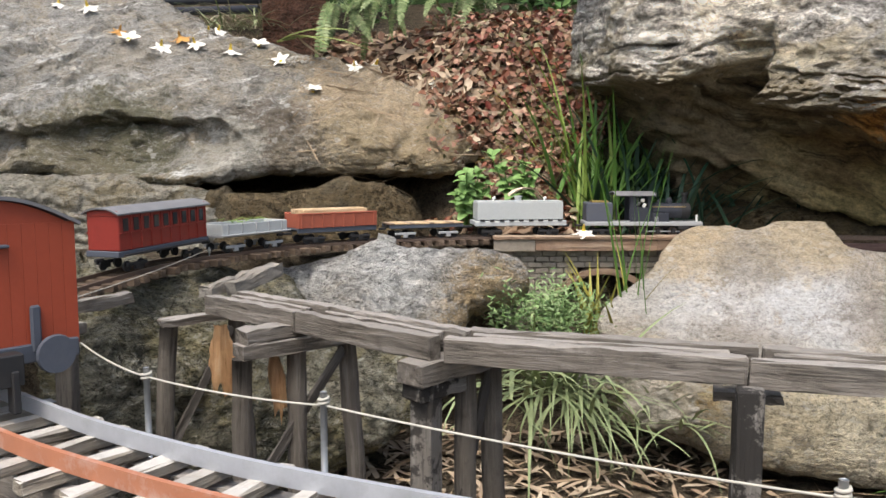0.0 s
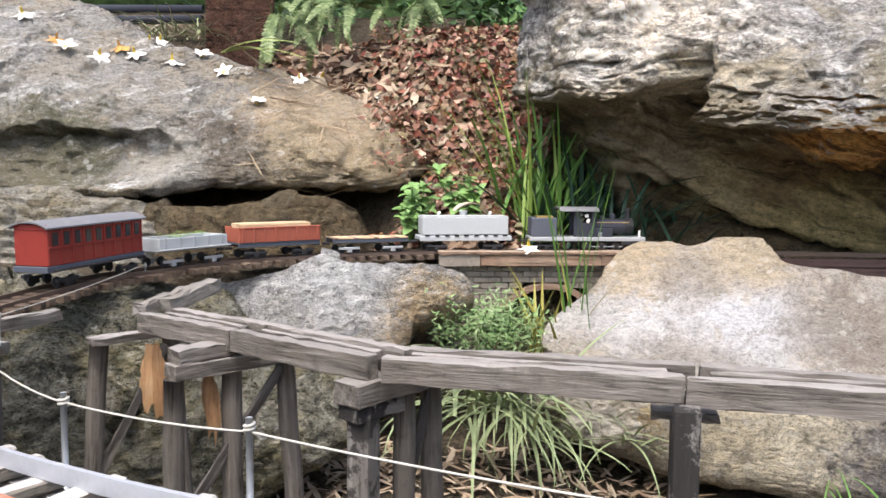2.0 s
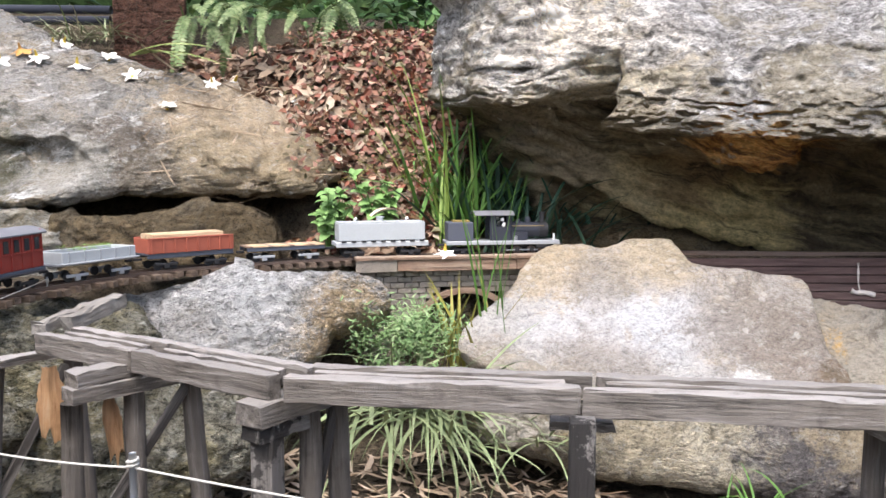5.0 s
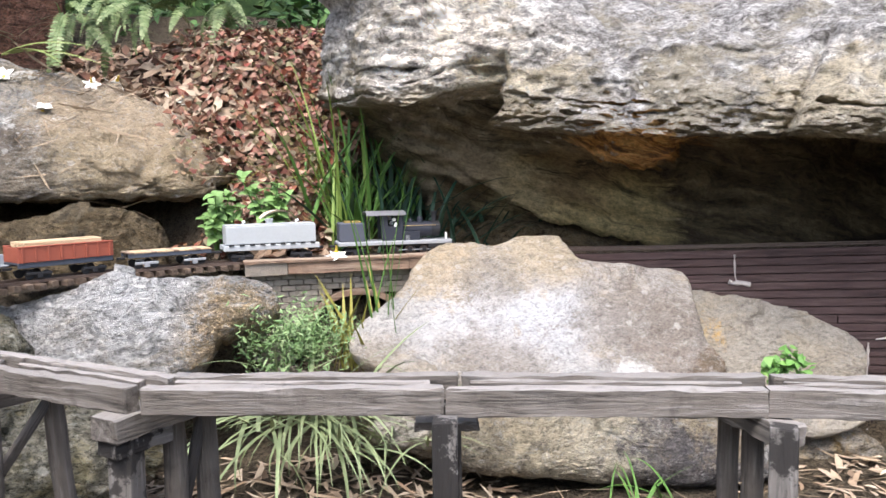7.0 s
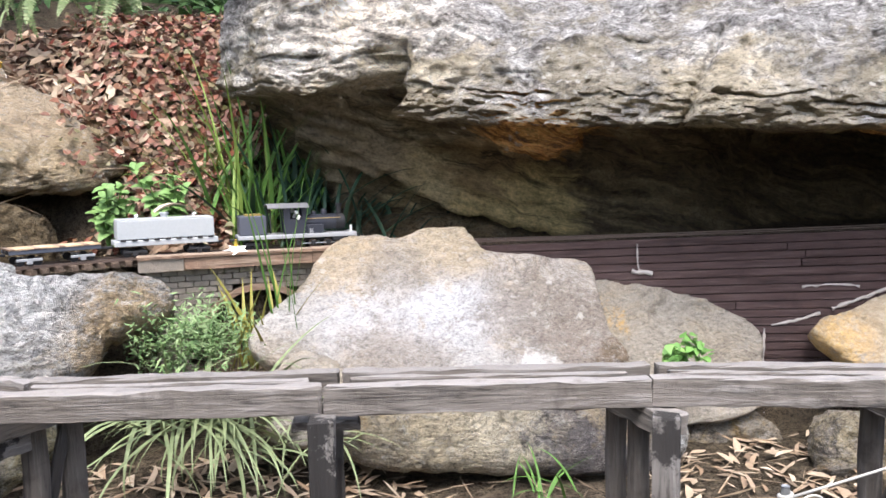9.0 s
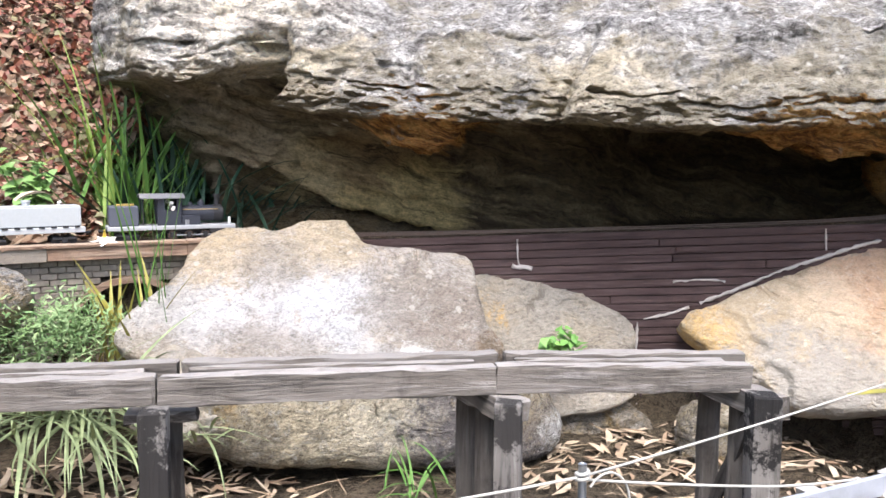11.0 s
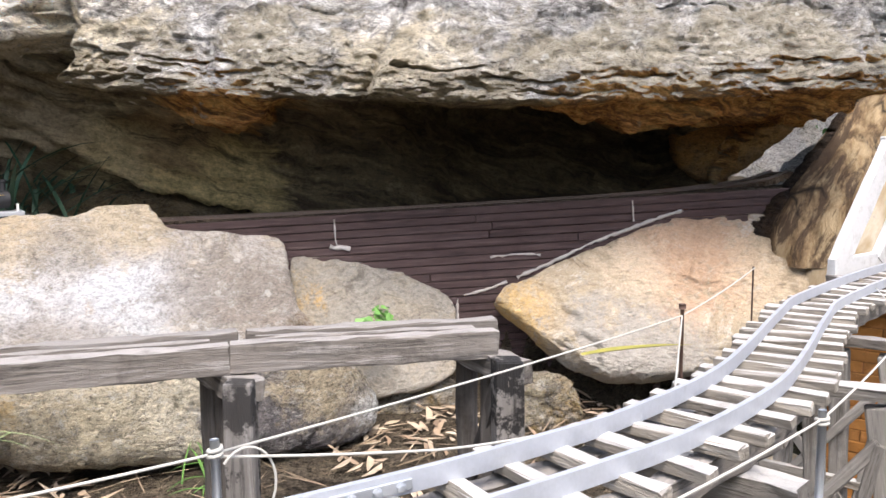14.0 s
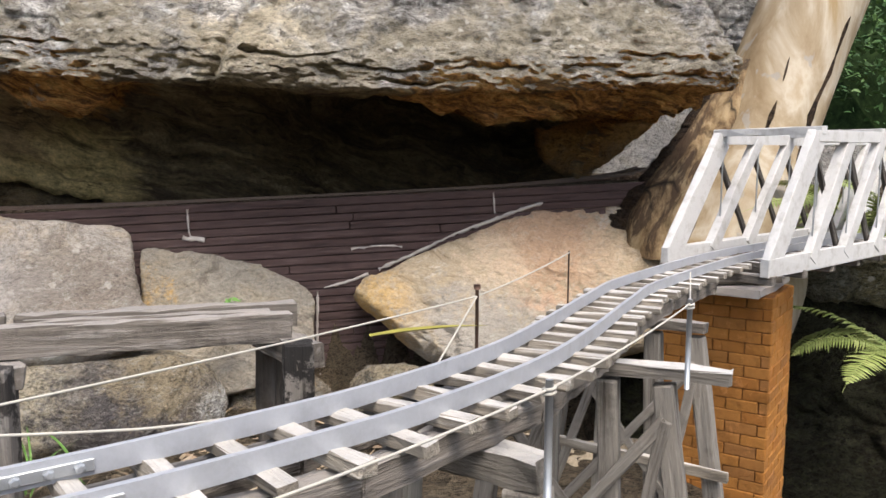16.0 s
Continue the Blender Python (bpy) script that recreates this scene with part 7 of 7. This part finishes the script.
def leaf_quad(verts, faces, c, heading, tilt, l, w, curl, nor=Vector((0, 0, 1))):
    """One pointed leaf of two folded halves."""
    nz = nor.normalized()
    x = Vector((math.cos(heading), math.sin(heading), 0))
    x = (x - nz * x.dot(nz)).normalized()
    y = nz.cross(x)
    x = (x * math.cos(tilt) + nz * math.sin(tilt)).normalized()
    up = x.cross(y)
    b = len(verts)
    bend = y * (w * 0.5 * math.sin(heading * 7.0))
    verts += [c - x * l / 2 + bend, c - x * l * 0.22 + y * w * 0.44 + up * curl * w, c + x * l * 0.14 + y * w * 0.42 + up * curl * w, c + x * l / 2 + bend + up * curl * l * 0.25, c + x * l * 0.14 - y * w * 0.42 + up * curl * w, c - x * l * 0.22 - y * w * 0.44 + up * curl * w]
    faces += [(b, b + 3, b + 2, b + 1), (b, b + 5, b + 4, b + 3)]


def litter(name, label, category, count, area, size, ratio, material, seed, lift=0.012, tilt=0.5, keep=None, place=None):
    """Fallen or trailing leaves on whatever lies under an area."""
    rnd = random.Random(seed)
    verts, faces = [], []
    tries = 0
    while len(faces) < count * 2 and tries < count * 6:
        tries += 1
        x, y = area(rnd)
        if keep and not keep(x, y, rnd):
            continue
        p, nor = place(x, y) if place else drop(x, y)
        l = rnd.uniform(*size)
        leaf_quad(verts, faces, p + nor * rnd.uniform(0.002, lift), rnd.uniform(0, 6.3), rnd.gauss(0, tilt), l, l * rnd.uniform(*ratio), rnd.uniform(-0.1, 0.35), nor)
    me = bpy.data.meshes.new(name)
    me.from_pydata(verts, [], faces)
    me.materials.append(material)
    ob = new(name, me)
    return tagged(ob, label, category, kind="stuff")


def ground_only(x, y):
    z = ground_height(x, y)
    nor = Vector((ground_height(x - 0.03, y) - ground_height(x + 0.03, y), ground_height(x, y - 0.03) - ground_height(x, y + 0.03), 0.06)).normalized()
    return Vector((x, y, z)), nor


litter("fallen_leaves", "brown and red dead leaves covering the slope", "leaves", 3000, lambda r: (r.uniform(-0.45, 0.58), r.uniform(2.5, 3.5)), (0.018, 0.075), (0.25, 0.8), M_DEAD, 41, 0.03, 0.45,
       keep=lambda x, y, r: y > 3.02 - 0.55 * smooth01(-0.1, 0.3, x))
litter("creeper_leaves", "small red and green creeper leaves over the slope", "leaves", 6400, lambda r: (r.triangular(-0.1, 0.7, 0.5), r.uniform(2.62, 3.6)), (0.014, 0.034), (0.6, 0.95), M_CREEPER, 42, 0.085, 0.6, keep=lambda x, y, r: x < 0.5 or r.random() < 0.5)
litter("fallen_leaves", "dry gum leaves scattered under the trestle", "leaves", 1000, lambda r: (r.uniform(-0.4, 0.75), r.uniform(1.2, 2.1)), (0.035, 0.1), (0.12, 0.26), M_DRYGUM, 43, 0.02, 0.3, place=ground_only)
litter("fallen_leaves", "dry brown leaves at the foot of the wall", "leaves", 300, lambda r: (r.uniform(1.25, 2.1), r.uniform(1.2, 1.8)), (0.025, 0.08), (0.18, 0.4), M_DRYGUM, 44, 0.02, 0.3, place=ground_only)
litter("fallen_leaves", "few dead leaves caught along the far track", "leaves", 160, lambda r: (r.uniform(-0.6, 0.7), r.uniform(2.42, 2.62)), (0.015, 0.035), (0.3, 0.6), M_DEAD, 45, 0.01, 0.3, place=ground_only)
litter("twigs", "small brown twigs lying among the leaves", "twigs", 240, lambda r: (r.uniform(-0.5, 0.75), r.uniform(2.6, 3.4)), (0.08, 0.26), (0.015, 0.035), M_TWIG, 46, 0.035, 0.3)
litter("fallen_leaves", "large pale curled leaves on the creeper slope", "leaves", 260, lambda r: (r.triangular(-0.42, 0.5, -0.05), r.uniform(2.55, 3.3)), (0.035, 0.085), (0.2, 0.5), M_DRYGUM, 48, 0.07, 0.45, keep=lambda x, y, r: y > 3.05 - 0.55 * smooth01(-0.1, 0.3, x))
litter("twigs", "dry sticks under the trestle", "twigs", 200, lambda r: (r.uniform(-0.4, 2.0), r.uniform(1.1, 1.95)), (0.06, 0.2), (0.02, 0.05), M_TWIG, 47, 0.03, 0.2, place=ground_only)


def leafy(name, label, centre, radius, count, size, ratio, material, seed, category="shrub", stems=0, kind="stuff"):
    """A shrub: leaves gathered in uneven clumps round short stems."""
    rnd = random.Random(seed)
    verts, faces = [], []
    hubs = [Vector((rnd.uniform(-1, 1) * radius[0], rnd.uniform(-1, 1) * radius[1], rnd.uniform(-1, 1) * radius[2])) for _ in range(max(4, count // 45))]
    for k in range(count):
        h = rnd.choice(hubs)
        q = Vector(centre) + h + Vector((rnd.gauss(0, 1), rnd.gauss(0, 1), rnd.gauss(0, 1))) * 0.22 * min(max(radius), 0.4)
        l = rnd.uniform(*size)
        nor = Vector((rnd.gauss(0, 0.5), rnd.gauss(-0.3, 0.5), 1)).normalized()
        leaf_quad(verts, faces, q, rnd.uniform(0, 6.3), rnd.gauss(-0.2, 0.4), l, l * rnd.uniform(*ratio), rnd.uniform(0, 0.3), nor)
    me = bpy.data.meshes.new(name)
    me.from_pydata(verts, [], faces)
    me.materials.append(material)
    return tagged(new(name, me), label, category, kind=kind)


def broad_plant(place, stems, seed, label):
    """Upright stems with whorls of rounded leaves."""
    rnd = random.Random(seed)
    t = thing("leafy_plant", label, "plant", place)
    for k in range(stems):
        a, r = rnd.uniform(0, 6.3), rnd.uniform(0.02, 0.085)
        top = Vector((math.cos(a) * r, math.sin(a) * r * 0.6, rnd.uniform(0.08, 0.2)))
        part("stem", tube_bm([(top.x * 0.2, top.y * 0.2, 0), top * 0.6, top], [0.003, 0.0025, 0.0015], 6), M_LILY, t)
        for lvl in (0.5, 0.75, 1.0):
            for j in range(4):
                h = j * 1.57 + lvl * 5 + rnd.uniform(-0.3, 0.3)
                l = rnd.uniform(0.032, 0.055) * (1.15 - 0.35 * lvl)
                bm = bmesh.new()
                blade(bm, (0, 0, 0), 0, l, l * 0.72, rnd.uniform(0.1, 1.0), 1.1, rnd, 6, 0.2)
                ob = part("leaf", bm, M_BROAD, t, smooth=True)
                ob.matrix_basis = pose(*(top * lvl), rnd.uniform(0, 45), 0, 0) @ pose(0, 0, 0, 0, 0, math.degrees(h))
    return t


broad_plant((0.075, 2.58, 0.80), 12, 51, "light green broad-leaved plant beside the far track")
broad_plant((0.235, 2.58, 0.83), 9, 52, "young green broad-leaved plant in the leaf litter")
leafy("feathery_plant", "feathery green plant below the viaduct", (0.27, 2.17, 0.60), (0.13, 0.06, 0.06), 3000, (0.012, 0.028), (0.14, 0.26), M_BUSH, 53, "plant")
leafy("weed", "small bright green weed growing from the rock joint", (1.47, 1.79, 0.515), (0.06, 0.03, 0.04), 120, (0.018, 0.034), (0.5, 0.8), M_WEED, 54, "weed")
leafy("shrub", "dark green shrubbery behind the garden", (-0.6, 4.6, 2.1), (2.6, 0.5, 0.8), 5200, (0.05, 0.11), (0.35, 0.6), M_DARKBUSH, 55)
leafy("shrub", "green leafy shrub above the brick pier", (0.2, 3.9, 1.95), (0.9, 0.25, 0.3), 1500, (0.03, 0.07), (0.35, 0.6), M_MIDBUSH, 56)
leafy("shrub", "bright green foliage beyond the gum tree", (5.0, 1.4, 1.75), (0.9, 1.0, 0.5), 7000, (0.022, 0.05), (0.35, 0.6), M_MIDBUSH, 57)
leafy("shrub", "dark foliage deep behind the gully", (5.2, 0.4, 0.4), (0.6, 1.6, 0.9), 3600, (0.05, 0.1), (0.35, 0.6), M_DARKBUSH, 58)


def flower(x, y, seed, wilted=False, z=None):
    """A fallen five-petalled blossom."""
    rnd = random.Random(seed)
    p, nor = drop(x, y) if z is None else (Vector((x, y, z)), Vector((0, 0, 1)))
    nor = (nor + Vector((0, -0.5, 0.6))).normalized()
    t = thing("fallen_flower", "wilted orange frangipani blossom lying on rock" if wilted else "fallen white frangipani blossom with a yellow throat", "flower", group="fallen blossoms")
    q = nor.to_track_quat("Z", "Y").to_matrix().to_4x4()
    down = rnd.random() < 0.5
    t.matrix_world = Matrix.Translation(p + nor * (0.018 if down else 0.006)) @ q @ pose(0, 0, 0, 180 if down else 0, 0, rnd.uniform(0, 360)) @ Matrix.Scale(rnd.uniform(1.05, 1.3), 4)
    for k in range(5):
        bm = bmesh.new()
        blade(bm, (0.003, 0, 0), 0, 0.034, 0.022, 0.55, 0.9, rnd, 5, 0.25, 0.4)
        ob = part("petal", bm, M_BROWNPETAL if wilted else M_PETAL, t, smooth=True)
        ob.matrix_basis = pose(0, 0, 0, 0, 0, 72 * k)
    part("throat", tube_bm([(0, 0, -0.016), (0, 0, 0.0), (0, 0, 0.003)], [0.0022, 0.0045, 0.006], 8), M_BROWNPETAL if wilted else M_YOLK, t, "yellow throat", smooth=True)
    return t


for k, (x, y) in enumerate([(-1.415, 3.09), (-1.293, 3.065), (-1.10, 2.93), (-0.985, 2.92), (-0.872, 2.95), (-0.868, 3.10), (-0.845, 3.14), (-0.75, 2.95), (-0.667, 3.03), (-0.571, 2.95), (-0.442, 2.83), (-0.319, 3.0), (-0.25, 3.05), (-0.02, 3.10)]):
    flower(x, y, 60 + k)
for k, (x, y) in enumerate([(-1.149, 2.97), (-0.936, 2.99)]):
    flower(x, y, 90 + k, wilted=True)

flower(0.408, 2.375, 96, z=0.789)


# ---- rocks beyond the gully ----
# near-black base puts the deep gully's shade into the stone's colour
M_GULLYSHADE = stone("shade_black_stone", (0.035, 0.031, 0.02), (0.05, 0.048, 0.03), (0.012, 0.011, 0.008), pale=(0.13, 0.14, 0.07), lichen=0.3, cover=0.5, spots=False, relief=1.8)
rock("boulder", "pale grey boulders seen beyond the white truss", (4.0, 1.5, 0.78), -45, 20, [(-0.7, 0.0), (-0.5, 0.2), (0.0, 0.28), (0.5, 0.2), (0.8, 0.0), (0.7, -0.35), (0.0, -0.45), (-0.6, -0.3)], 0.4, M_FARSTONE, seed=21)
rock("boulder", "mossy grey rock above the shady gully", (3.10, 0.86, 0.60), -50, 30, [(-0.2, 0.0), (-0.1, 0.08), (0.1, 0.1), (0.3, 0.06), (0.4, -0.03), (0.3, -0.12), (0.0, -0.14), (-0.2, -0.1)], 0.2, M_BANK, seed=26)
rock("boulder", "mossy rock face in the gully, blackened for its shade", (2.95, 1.05, 0.25), -45, 10, [(-0.5, 0.1), (-0.3, 0.35), (0.1, 0.4), (0.6, 0.33), (0.9, 0.1), (0.8, -0.5), (0.0, -0.7), (-0.5, -0.5)], 0.4, M_GULLYSHADE, seed=22)
rock("boulder", "pale rocks glimpsed behind the hollow", (4.75, 2.75, 1.05), -30, 25, [(-0.9, 0.0), (-0.6, 0.35), (0.1, 0.5), (0.7, 0.3), (0.8, -0.3), (0.0, -0.5), (-0.7, -0.4)], 0.4, M_FARSTONE, seed=23)
rock("boulder", "small grey stone wedged below the pale boulder", (0.52, 1.90, 0.50), -10, 20, [(-0.11, 0.0), (-0.04, 0.07), (0.05, 0.06), (0.12, -0.02), (0.1, -0.12), (-0.1, -0.12)], 0.12, M_PLAIN, seed=24)

pipe((-2.2, 3.85, 1.72), (-0.79, 3.62, 1.70), 0.018)
pipe((-2.2, 3.83, 1.66), (-0.79, 3.60, 1.655), 0.018)
_bm = bmesh.new()
blade(_bm, (0.20, 2.47, 0.90), 0.4, 0.1, 0.035, 0.5, 1.2, random.Random(3), 8, 0.5)
tagged(link_mesh("dead_leaf", _bm, leaf_mat("pale_dead_leaf", (0.62, 0.5, 0.38), (0.7, 0.58, 0.46)), None, smooth=True), "large pale curled dead leaf beside the lily", "leaf")
